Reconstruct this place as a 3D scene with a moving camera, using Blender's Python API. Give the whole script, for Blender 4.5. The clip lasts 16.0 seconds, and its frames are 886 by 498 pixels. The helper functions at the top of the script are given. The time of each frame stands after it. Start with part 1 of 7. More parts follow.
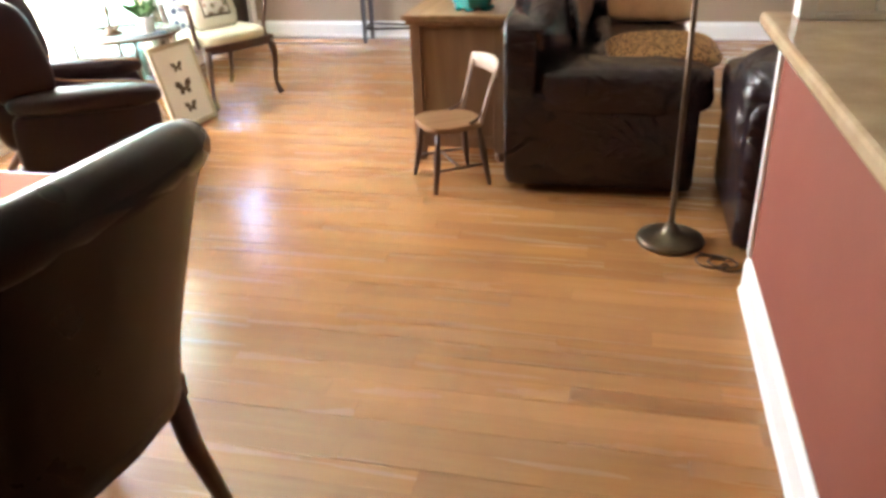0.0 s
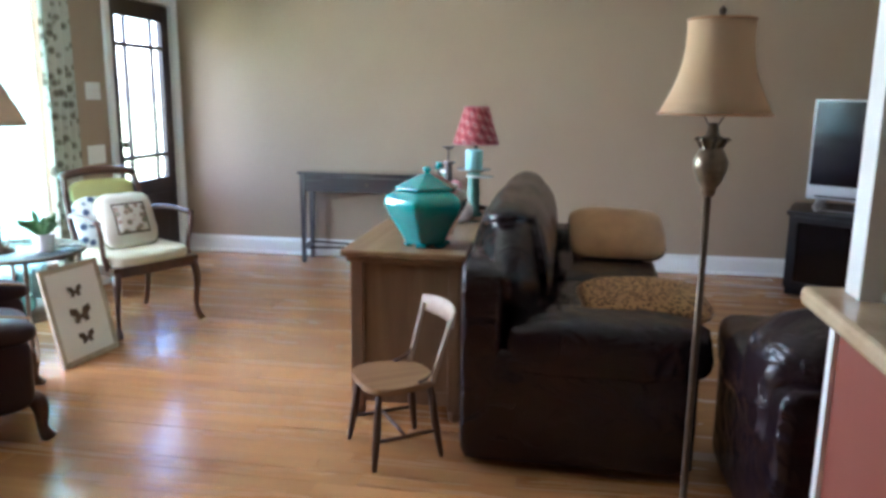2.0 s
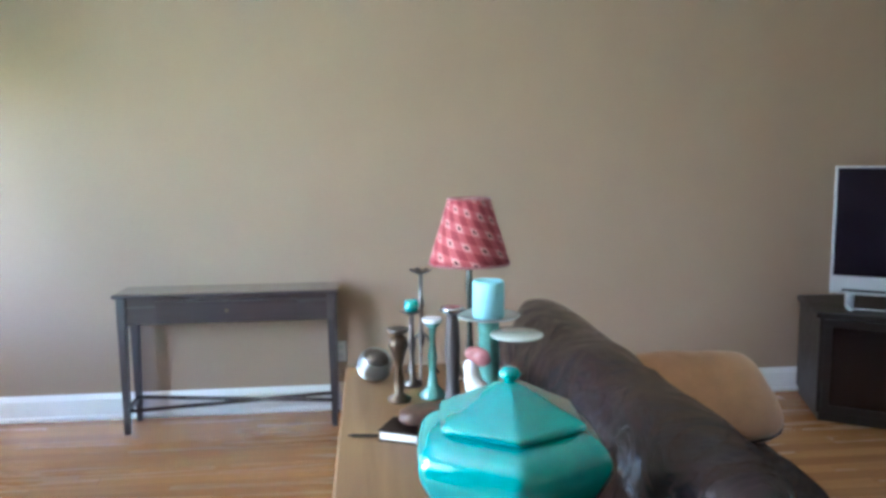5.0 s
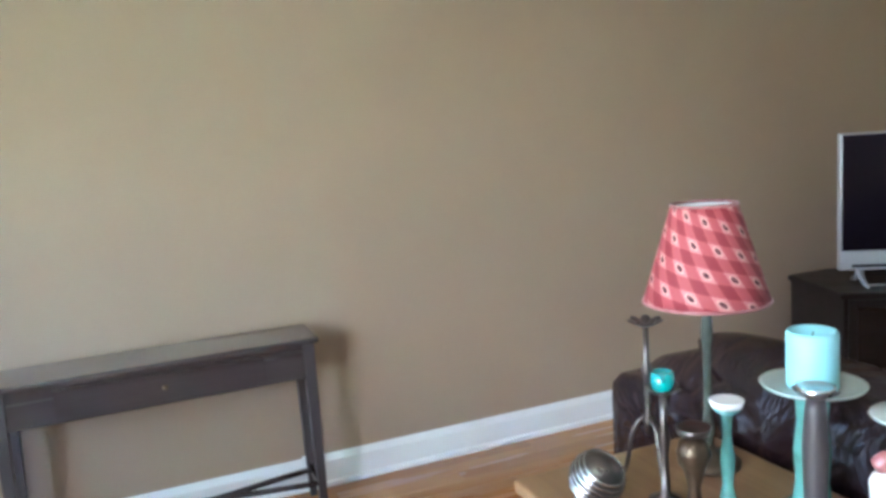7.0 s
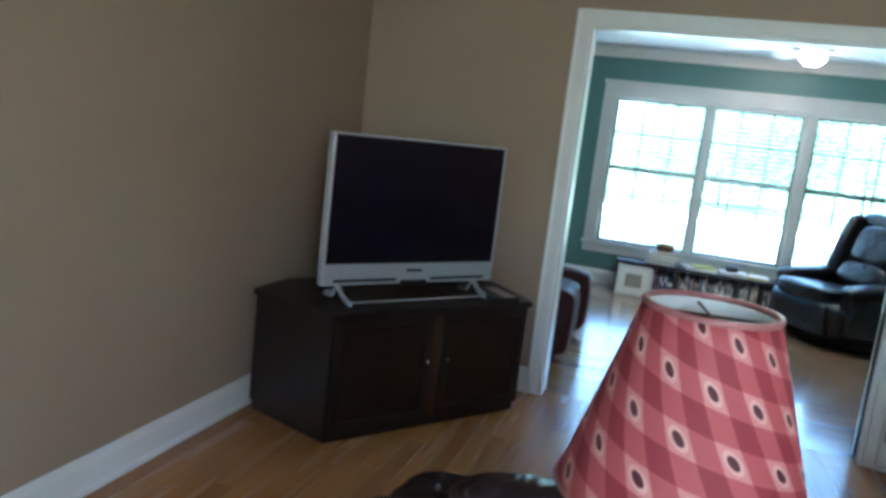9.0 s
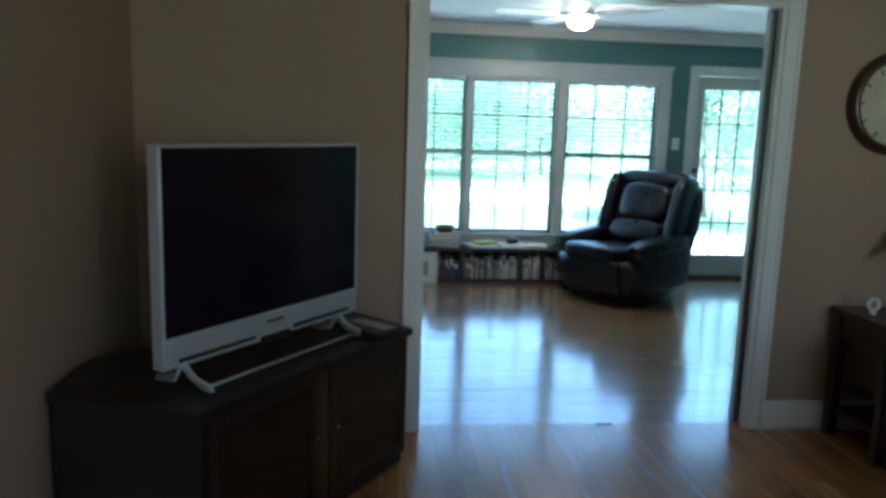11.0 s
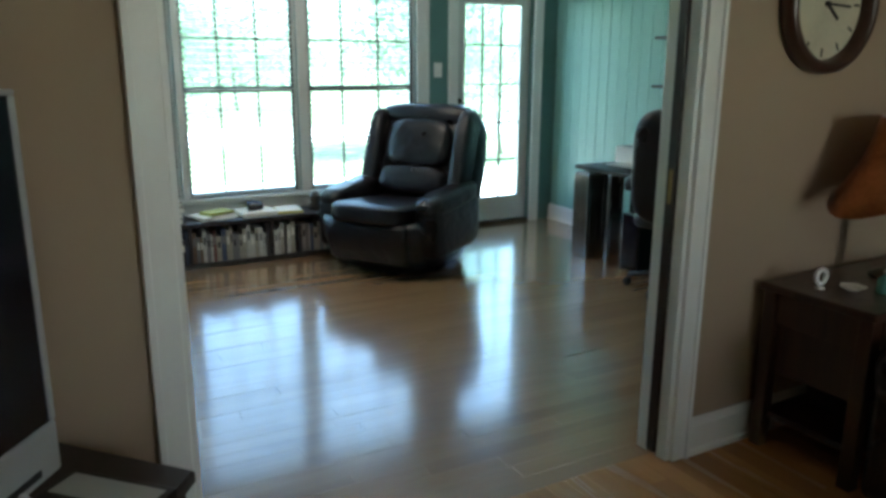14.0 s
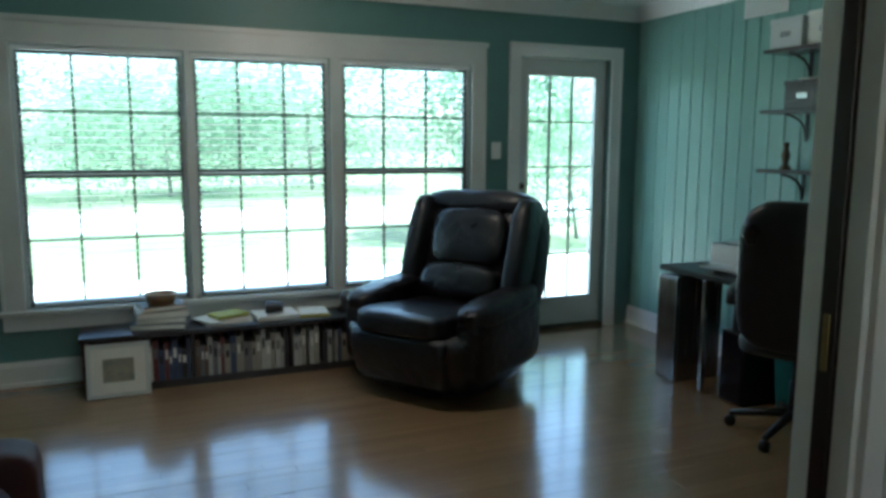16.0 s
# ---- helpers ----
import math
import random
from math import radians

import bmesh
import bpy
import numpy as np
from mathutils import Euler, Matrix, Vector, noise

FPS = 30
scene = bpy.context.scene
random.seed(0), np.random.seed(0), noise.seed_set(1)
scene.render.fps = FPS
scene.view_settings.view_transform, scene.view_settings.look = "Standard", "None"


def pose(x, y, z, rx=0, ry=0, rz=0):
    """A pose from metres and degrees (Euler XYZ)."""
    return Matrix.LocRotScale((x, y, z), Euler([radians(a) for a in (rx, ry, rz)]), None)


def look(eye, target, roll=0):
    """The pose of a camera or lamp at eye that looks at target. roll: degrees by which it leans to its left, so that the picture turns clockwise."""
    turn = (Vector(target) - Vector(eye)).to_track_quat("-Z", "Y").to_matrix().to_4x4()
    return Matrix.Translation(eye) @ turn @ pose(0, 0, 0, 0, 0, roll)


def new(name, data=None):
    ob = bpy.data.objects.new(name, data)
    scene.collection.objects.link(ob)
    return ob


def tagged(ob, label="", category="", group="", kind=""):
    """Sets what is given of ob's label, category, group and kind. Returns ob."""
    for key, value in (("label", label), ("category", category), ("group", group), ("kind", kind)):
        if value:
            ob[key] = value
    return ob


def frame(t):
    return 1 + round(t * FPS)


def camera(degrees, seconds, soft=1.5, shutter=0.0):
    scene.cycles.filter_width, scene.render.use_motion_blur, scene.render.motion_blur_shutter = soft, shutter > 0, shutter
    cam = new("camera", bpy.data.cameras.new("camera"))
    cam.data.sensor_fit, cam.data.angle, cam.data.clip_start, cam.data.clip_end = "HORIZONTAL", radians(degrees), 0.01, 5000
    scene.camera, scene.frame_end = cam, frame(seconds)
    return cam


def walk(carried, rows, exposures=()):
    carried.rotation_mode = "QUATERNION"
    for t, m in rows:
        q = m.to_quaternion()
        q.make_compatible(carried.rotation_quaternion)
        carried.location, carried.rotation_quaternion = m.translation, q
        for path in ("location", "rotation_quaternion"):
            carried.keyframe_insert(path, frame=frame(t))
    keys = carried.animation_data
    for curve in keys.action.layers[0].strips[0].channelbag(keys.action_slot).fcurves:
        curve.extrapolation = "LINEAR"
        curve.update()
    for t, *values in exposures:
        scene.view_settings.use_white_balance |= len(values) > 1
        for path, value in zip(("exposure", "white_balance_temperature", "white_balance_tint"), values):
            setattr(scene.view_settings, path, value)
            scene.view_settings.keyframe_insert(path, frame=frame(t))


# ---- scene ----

# camera and its walk
cam = camera(60.9, 16.0, soft=3.4)
PATH = [
    (0, (1.115, 4.696, 1.35), (0.678, 6.43, 0.455), -2.4),
    (0.5, (1.055, 4.80, 1.340), (0.660, 6.627, 0.627), 0.5),
    (1, (1.001, 4.996, 1.353), (0.638, 6.871, 0.758), -0.3),
    (1.5, (1.04, 5.145, 1.353), (0.656, 7.05, 0.882), 0.0),
    (2, (0.946, 5.363, 1.362), (0.634, 7.298, 0.965), 0.7),
    (2.5, (0.918, 5.625, 1.372), (0.638, 7.573, 1.02), 0.7),
    (3, (0.805, 5.943, 1.377), (0.596, 7.907, 1.06), 1.0),
    (3.5, (0.719, 6.212, 1.373), (0.562, 8.188, 1.107), 0.8),
    (4, (0.561, 6.517, 1.393), (0.494, 8.502, 1.151), -0.1),
    (4.5, (0.331, 6.856, 1.425), (0.395, 8.841, 1.19), -0.5),
    (5, (0.136, 7.219, 1.433), (0.328, 9.195, 1.196), -0.6),
    (7.5, (-0.694, 8.629, 1.479), (0.376, 10.291, 1.172), -3.4),
    (8, (-0.632, 8.994, 1.467), (0.855, 10.293, 1.148), 0.2),
    (8.5, (-0.498, 9.380, 1.455), (1.250, 10.283, 1.124), 5.9),
    (9, (-0.348, 9.608, 1.461), (1.535, 10.198, 1.134), 6.7),
    (11.5, (0.635, 10.618, 1.442), (2.572, 10.256, 1.101), 0.8),
    (12, (0.969, 10.675, 1.421), (2.86, 10.145, 1.043), 0.1),
    (12.5, (1.29, 10.703, 1.439), (3.115, 10.003, 1.017), -0.3),
    (13, (1.574, 10.681, 1.431), (3.337, 9.85, 0.983), -0.1),
    (13.5, (1.813, 10.594, 1.402), (3.536, 9.688, 0.944), 0.2),
    (14, (2.006, 10.517, 1.419), (3.703, 9.574, 0.939), 0.3),
    (14.5, (2.184, 10.395, 1.423), (3.884, 9.464, 0.932), -0.0),
    (15, (2.392, 10.208, 1.40), (4.136, 9.335, 0.96), -0.2),
    (15.5, (2.615, 10.078, 1.415), (4.394, 9.242, 1.044), -0.1),
    (16, (2.785, 9.908, 1.415), (4.608, 9.136, 1.135), 0.3),
]
EXPOSURES = [(0.0, 5.6, 7100, 31), (0.5, 5.35, 6500, 31), (1.0, 5.0, 6000, 29), (1.5, 4.75, 5700, 27), (2.0, 4.75, 5600, 26), (3.0, 4.6, 5300, 26), (4.0, 4.75, 5350, 25), (5.0, 5.05, 5400, 23), (7.5, 5.0, 5700, 22), (8.1, 5.0, 5600, 21), (9.0, 4.1, 5500, 18), (11.5, 3.2, 5600, 14), (12.5, 3.3, 5800, 14), (13.5, 3.4, 6200, 14), (14.5, 3.5, 6600, 15), (15.0, 3.45, 6600, 15), (15.5, 3.1, 6500, 15), (16.0, 2.7, 6300, 15)]
walk(cam, [(t, look(eye, target, roll)) for t, eye, target, roll in PATH], EXPOSURES)

# sky and sun
world = bpy.data.worlds.new("sky")
scene.world = world
world.use_nodes = True
sky = world.node_tree.nodes.new("ShaderNodeTexSky")
sky.sky_type, sky.sun_disc = "NISHITA", False
sky.sun_elevation, sky.sun_rotation = radians(62), radians(180)
sky.dust_density = 2.0
world.node_tree.links.new(sky.outputs[0], world.node_tree.nodes["Background"].inputs[0])
world.node_tree.nodes["Background"].inputs[1].default_value = 0.15
sun = new("sun", bpy.data.lights.new("sun", "SUN"))
sun.data.energy, sun.data.angle, sun.data.color = 5.0, radians(0.6), (1.0, 0.95, 0.88)
# the sun stands high in the south
sun.matrix_world = look((0, 0, 20), (0, 0.47 * 10, 20 - 0.88 * 10))


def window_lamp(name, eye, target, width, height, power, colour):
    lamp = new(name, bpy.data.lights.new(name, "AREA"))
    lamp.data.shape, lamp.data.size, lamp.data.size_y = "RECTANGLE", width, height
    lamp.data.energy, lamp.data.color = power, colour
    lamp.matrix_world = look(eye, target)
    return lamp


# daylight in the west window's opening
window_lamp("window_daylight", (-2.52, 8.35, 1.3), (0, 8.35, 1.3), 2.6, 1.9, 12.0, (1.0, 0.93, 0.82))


# ---------- helpers for building ----------
def part(name, bm, material, parent=None, label="", smooth=False):
    """Links a bmesh as one mesh object under a thing or a part."""
    me = bpy.data.meshes.new(name)
    bmesh.ops.recalc_face_normals(bm, faces=bm.faces)
    bm.to_mesh(me)
    bm.free()
    for mt in material if isinstance(material, (list, tuple)) else [material]:
        me.materials.append(mt)
    if smooth:
        me.polygons.foreach_set("use_smooth", [True] * len(me.polygons))
    ob = new(name, me)
    if parent:
        ob.parent = parent
    if label:
        ob["label"] = label
    return ob


def thing(name, label, category, x=0, y=0, z=0, rz=0, group="", kind=""):
    """An Empty at the base of a thing, that parents its parts."""
    ob = new(name)
    ob.empty_display_size = 0.1
    ob.matrix_basis = pose(x, y, z, 0, 0, rz)
    return tagged(ob, label, category, group, kind)


def box(size, at=(0, 0, 0), bevel=0.0, turn=None, bm=None, seg=2):
    """A box by its size and centre, with rounded edges."""
    bm = bm or bmesh.new()
    m = Matrix.Translation(at) @ (turn or Matrix.Identity(4)) @ Matrix.Diagonal((*size, 1))
    vs = bmesh.ops.create_cube(bm, size=1, matrix=m)["verts"]
    if bevel:
        edges = list({e for v in vs for e in v.link_edges})
        bmesh.ops.bevel(bm, geom=edges, offset=bevel, segments=seg, profile=0.5, affect="EDGES")
    return bm


def slab(x0, x1, y0, y1, z0, z1, bevel=0.0, bm=None):
    return box((x1 - x0, y1 - y0, z1 - z0), ((x0 + x1) / 2, (y0 + y1) / 2, (z0 + z1) / 2), bevel, bm=bm)


def lathe(profile, at=(0, 0, 0), n=28, bm=None, turn=None, bulge=None):
    """A turned shape from (radius, height) pairs."""
    bm = bm or bmesh.new()
    m = Matrix.Translation(at) @ (turn or Matrix.Identity(4))
    rings = []
    for r, z in profile:
        ring = []
        for i in range(n):
            a = 2 * math.pi * i / n
            k = bulge(a, z) if bulge else 1
            ring.append(bm.verts.new(m @ Vector((r * k * math.cos(a), r * k * math.sin(a), z))))
        rings.append(ring)
    for a, b in zip(rings, rings[1:]):
        for i in range(n):
            bm.faces.new((a[i], a[(i + 1) % n], b[(i + 1) % n], b[i]))
    if profile[0][0] > 1e-5:
        bm.faces.new(rings[0][::-1])
    if profile[-1][0] > 1e-5:
        bm.faces.new(rings[-1])
    bmesh.ops.remove_doubles(bm, verts=[v for r in rings for v in r], dist=1e-6)
    return bm


def tube(points, radius, n=8, bm=None, flat=1.0):
    """A round bar along points; radius is one number or one per point."""
    bm = bm or bmesh.new()
    pts = [Vector(p) for p in points]
    radii = radius if isinstance(radius, (list, tuple)) else [radius] * len(pts)
    rings, side = [], None
    for i, p in enumerate(pts):
        d = (pts[min(i + 1, len(pts) - 1)] - pts[max(i - 1, 0)]).normalized()
        if side is None:
            side = d.orthogonal().normalized()
        side = (side - d * side.dot(d)).normalized()
        up = d.cross(side)
        rings.append([bm.verts.new(p + radii[i] * (math.cos(2 * math.pi * k / n) * side + flat * math.sin(2 * math.pi * k / n) * up)) for k in range(n)])
    for a, b in zip(rings, rings[1:]):
        for k in range(n):
            bm.faces.new((a[k], a[(k + 1) % n], b[(k + 1) % n], b[k]))
    bm.faces.new(rings[0][::-1])
    bm.faces.new(rings[-1])
    return bm


def curve(p0, p1, p2, p3, steps=10):
    """Points on a Bezier curve."""
    a, b, c, d = Vector(p0), Vector(p1), Vector(p2), Vector(p3)
    return [(1 - t) ** 3 * a + 3 * t * (1 - t) ** 2 * b + 3 * t * t * (1 - t) * c + t ** 3 * d for t in (i / steps for i in range(steps + 1))]


def cushion(size, at=(0, 0, 0), turn=None, power=3.0, crumple=0.0, freq=6.0, cuts=14, bm=None, pinch=0.0, seed=0.0, ends=0.0):
    """A soft, padded block: a rounded box swollen like upholstery, with creases."""
    bm = bm or bmesh.new()
    made = bmesh.ops.create_grid(bm, x_segments=1, y_segments=1, size=0.5)["verts"]
    bmesh.ops.delete(bm, geom=made, context="VERTS")
    tmp = bmesh.new()
    bmesh.ops.create_cube(tmp, size=2)
    bmesh.ops.subdivide_edges(tmp, edges=tmp.edges, cuts=cuts, use_grid_fill=True)
    m = Matrix.Translation(at) @ (turn or Matrix.Identity(4))
    new_verts = {}
    for v in tmp.verts:
        x, y, z = v.co
        r = (abs(x) ** power + abs(y) ** (ends or power) + abs(z) ** power) ** (1 / power)
        q = Vector((x, y, z)) / r
        if pinch:
            q.z *= 1 - pinch * (abs(q.x) ** 3 + abs(q.y) ** 3) / 2
        q = Vector((q.x * size[0] / 2, q.y * size[1] / 2, q.z * size[2] / 2))
        if crumple:
            w = q * freq + Vector((seed, seed * 1.7, 3.1 + seed))
            ridge = 1 - abs(noise.noise(w)) * 2
            q += q.normalized() * crumple * (0.6 * noise.noise(w * 0.5) + 0.4 * ridge ** 3 - 0.2)
        new_verts[v] = bm.verts.new(m @ q)
    for f in tmp.faces:
        bm.faces.new([new_verts[v] for v in f.verts])
    tmp.free()
    return bm


def prism(outline, depth, bm=None, m=None):
    """An outline of (x, y) pushed up along z by depth."""
    bm = bm or bmesh.new()
    m = m or Matrix.Identity(4)
    low = [bm.verts.new(m @ Vector((x, y, 0))) for x, y in outline]
    top = [bm.verts.new(m @ Vector((x, y, depth))) for x, y in outline]
    n = len(outline)
    bm.faces.new(low[::-1])
    bm.faces.new(top)
    for i in range(n):
        bm.faces.new((low[i], low[(i + 1) % n], top[(i + 1) % n], top[i]))
    return bm


def rot(rx=0, ry=0, rz=0):
    return pose(0, 0, 0, rx, ry, rz)


# ---------- materials ----------
def surface(name, colour, rough=0.5, metal=0.0, vary=0.12, scale=3.0, fine=60.0, bump=0.05, dark=None, coat=0.0, stretch=(1, 1, 1), rough_vary=0.08, sheen=0.0, voronoi=0.0, crease=0.0, spec=0.5):
    """A worn, slightly uneven surface: broad stains and fine grain in colour, roughness and relief."""
    mt = bpy.data.materials.new(name)
    mt.use_nodes = True
    nt = mt.node_tree
    N, L = nt.nodes, nt.links
    p = N["Principled BSDF"]
    tc = N.new("ShaderNodeTexCoord")
    mp = N.new("ShaderNodeMapping")
    mp.inputs["Scale"].default_value = stretch
    L.new(tc.outputs["Object"], mp.inputs["Vector"])
    broad, grain = N.new("ShaderNodeTexNoise"), N.new("ShaderNodeTexNoise")
    for node, s, d in ((broad, scale, 5), (grain, fine, 3)):
        node.inputs["Scale"].default_value, node.inputs["Detail"].default_value = s, d
        L.new(mp.outputs[0], node.inputs["Vector"])
    mix = N.new("ShaderNodeMix")
    mix.data_type = "RGBA"
    other = dark or tuple(c * (1 - 2.2 * vary) for c in colour)
    mix.inputs["A"].default_value, mix.inputs["B"].default_value = (*colour, 1), (*other, 1)
    add = N.new("ShaderNodeMath")
    add.operation = "MULTIPLY_ADD"
    add.inputs[1].default_value, add.inputs[2].default_value = 0.35, 0.0
    L.new(grain.outputs["Fac"], add.inputs[0])
    rng = N.new("ShaderNodeMapRange")
    rng.inputs["From Min"].default_value, rng.inputs["From Max"].default_value = 0.5, 0.95
    sumup = N.new("ShaderNodeMath")
    sumup.operation = "ADD"
    L.new(broad.outputs["Fac"], sumup.inputs[0])
    L.new(add.outputs[0], sumup.inputs[1])
    L.new(sumup.outputs[0], rng.inputs["Value"])
    L.new(rng.outputs[0], mix.inputs["Factor"])
    L.new(mix.outputs["Result"], p.inputs["Base Color"])
    rr = N.new("ShaderNodeMapRange")
    rr.inputs["To Min"].default_value, rr.inputs["To Max"].default_value = max(0.02, rough - rough_vary), min(1, rough + rough_vary)
    L.new(broad.outputs["Fac"], rr.inputs["Value"])
    L.new(rr.outputs[0], p.inputs["Roughness"])
    p.inputs["Metallic"].default_value = metal
    p.inputs["Specular IOR Level"].default_value = spec
    p.inputs["Coat Weight"].default_value = coat
    p.inputs["Sheen Weight"].default_value = sheen
    if bump:
        b = N.new("ShaderNodeBump")
        b.inputs["Strength"].default_value, b.inputs["Distance"].default_value = bump, 0.01
        if voronoi:
            vo = N.new("ShaderNodeTexVoronoi")
            vo.inputs["Scale"].default_value = voronoi
            L.new(tc.outputs["Object"], vo.inputs["Vector"])
            L.new(vo.outputs["Distance"], b.inputs["Height"])
        else:
            L.new(grain.outputs["Fac"], b.inputs["Height"])
        L.new(b.outputs[0], p.inputs["Normal"])
        if crease:
            wr, ab, b2 = N.new("ShaderNodeTexNoise"), N.new("ShaderNodeMapRange"), N.new("ShaderNodeBump")
            wr.inputs["Scale"].default_value, wr.inputs["Detail"].default_value, wr.inputs["Distortion"].default_value = 7.5, 3, 1.2
            L.new(tc.outputs["Object"], wr.inputs["Vector"])
            ab.inputs["From Min"].default_value, ab.inputs["From Max"].default_value = 0.35, 0.65
            L.new(wr.outputs["Fac"], ab.inputs["Value"])
            b2.inputs["Strength"].default_value, b2.inputs["Distance"].default_value = crease, 0.02
            L.new(ab.outputs[0], b2.inputs["Height"])
            L.new(b2.outputs[0], b.inputs["Normal"])
    return mt


def wood(name, light, dark, rough=0.4, along="X", grain=18.0, random_piece=0.0, coat=0.0, bump=0.03):
    """Timber with grain along one axis; pieces differ by Object Info's Random and Geometry's Random Per Island."""
    mt = bpy.data.materials.new(name)
    mt.use_nodes = True
    nt = mt.node_tree
    N, L = nt.nodes, nt.links
    p = N["Principled BSDF"]
    geo, info, obi = N.new("ShaderNodeTexCoord"), N.new("ShaderNodeNewGeometry"), N.new("ShaderNodeObjectInfo")
    off = N.new("ShaderNodeVectorMath")
    off.operation = "MULTIPLY_ADD"
    comb = N.new("ShaderNodeCombineXYZ")
    addr = N.new("ShaderNodeMath")
    addr.operation = "ADD"
    L.new(info.outputs["Random Per Island"], addr.inputs[0])
    L.new(obi.outputs["Random"], addr.inputs[1])
    for k in range(3):
        L.new(addr.outputs[0], comb.inputs[k])
    L.new(comb.outputs[0], off.inputs[0])
    off.inputs[1].default_value = (37.0, 53.0, 71.0)
    L.new(geo.outputs["Object"], off.inputs[2])
    mp = N.new("ShaderNodeMapping")
    s = {"X": (0.06, 1, 1), "Y": (1, 0.06, 1), "Z": (1, 1, 0.06)}[along]
    mp.inputs["Scale"].default_value = s
    L.new(off.outputs[0], mp.inputs["Vector"])
    n1, n2 = N.new("ShaderNodeTexNoise"), N.new("ShaderNodeTexNoise")
    n1.inputs["Scale"].default_value, n1.inputs["Detail"].default_value, n1.inputs["Distortion"].default_value = grain, 6, 1.2
    n2.inputs["Scale"].default_value, n2.inputs["Detail"].default_value = grain * 9, 3
    L.new(mp.outputs[0], n1.inputs["Vector"])
    L.new(mp.outputs[0], n2.inputs["Vector"])
    mixf = N.new("ShaderNodeMath")
    mixf.operation = "MULTIPLY_ADD"
    mixf.inputs[1].default_value = 0.35
    L.new(n2.outputs["Fac"], mixf.inputs[0])
    L.new(n1.outputs["Fac"], mixf.inputs[2])
    rng = N.new("ShaderNodeMapRange")
    rng.inputs["From Min"].default_value, rng.inputs["From Max"].default_value = 0.38, 0.95
    L.new(mixf.outputs[0], rng.inputs["Value"])
    mix = N.new("ShaderNodeMix")
    mix.data_type = "RGBA"
    mix.inputs["A"].default_value, mix.inputs["B"].default_value = (*light, 1), (*dark, 1)
    L.new(rng.outputs[0], mix.inputs["Factor"])
    out = mix.outputs["Result"]
    if random_piece:
        fr = N.new("ShaderNodeMath")
        fr.operation = "FRACT"
        L.new(addr.outputs[0], fr.inputs[0])
        rv = N.new("ShaderNodeMapRange")
        rv.inputs["To Min"].default_value, rv.inputs["To Max"].default_value = 1 - random_piece, 1 + random_piece
        L.new(fr.outputs[0], rv.inputs["Value"])
        hsv = N.new("ShaderNodeHueSaturation")
        L.new(out, hsv.inputs["Color"])
        L.new(rv.outputs[0], hsv.inputs["Value"])
        out = hsv.outputs["Color"]
    L.new(out, p.inputs["Base Color"])
    rr = N.new("ShaderNodeMapRange")
    rr.inputs["To Min"].default_value, rr.inputs["To Max"].default_value = max(0.03, rough - 0.06), rough + 0.1
    L.new(n1.outputs["Fac"], rr.inputs["Value"])
    L.new(rr.outputs[0], p.inputs["Roughness"])
    p.inputs["Coat Weight"].default_value = coat
    p.inputs["Coat Roughness"].default_value = 0.12
    b = N.new("ShaderNodeBump")
    b.inputs["Strength"].default_value, b.inputs["Distance"].default_value = bump, 0.01
    L.new(mixf.outputs[0], b.inputs["Height"])
    L.new(b.outputs[0], p.inputs["Normal"])
    return mt


def glowing(name, colour, strength):
    mt = bpy.data.materials.new(name)
    mt.use_nodes = True
    p = mt.node_tree.nodes["Principled BSDF"]
    p.inputs["Base Color"].default_value = (*colour, 1)
    p.inputs["Emission Color"].default_value, p.inputs["Emission Strength"].default_value = (*colour, 1), strength
    return mt


def clear_glass(name, tint=(0.95, 0.98, 0.97)):
    """A thin pane: light passes straight, with a faint mirror."""
    mt = bpy.data.materials.new(name)
    mt.use_nodes = True
    nt = mt.node_tree
    N, L = nt.nodes, nt.links
    tr, gl, mx, fr = N.new("ShaderNodeBsdfTransparent"), N.new("ShaderNodeBsdfGlossy"), N.new("ShaderNodeMixShader"), N.new("ShaderNodeMath")
    lw = N.new("ShaderNodeLayerWeight")
    lw.inputs["Blend"].default_value = 0.5
    fr.operation = "POWER"
    fr.inputs[1].default_value = 4.0
    L.new(lw.outputs["Facing"], fr.inputs[0])
    tr.inputs[0].default_value = (*tint, 1)
    gl.inputs["Roughness"].default_value = 0.02
    L.new(fr.outputs[0], mx.inputs[0])
    L.new(tr.outputs[0], mx.inputs[1])
    L.new(gl.outputs[0], mx.inputs[2])
    L.new(mx.outputs[0], N["Material Output"].inputs["Surface"])
    return mt


def sheer_cloth(name, colour, through_part):
    """Thin curtain cloth that lets light through."""
    mt = bpy.data.materials.new(name)
    mt.use_nodes = True
    nt = mt.node_tree
    N, L = nt.nodes, nt.links
    df, tl, tr, m1, m2 = N.new("ShaderNodeBsdfDiffuse"), N.new("ShaderNodeBsdfTranslucent"), N.new("ShaderNodeBsdfTransparent"), N.new("ShaderNodeMixShader"), N.new("ShaderNodeMixShader")
    df.inputs[0].default_value = tl.inputs[0].default_value = (*colour, 1)
    m1.inputs[0].default_value, m2.inputs[0].default_value = 0.6, through_part
    L.new(df.outputs[0], m1.inputs[1])
    L.new(tl.outputs[0], m1.inputs[2])
    L.new(m1.outputs[0], m2.inputs[1])
    L.new(tr.outputs[0], m2.inputs[2])
    L.new(m2.outputs[0], N["Material Output"].inputs["Surface"])
    return mt


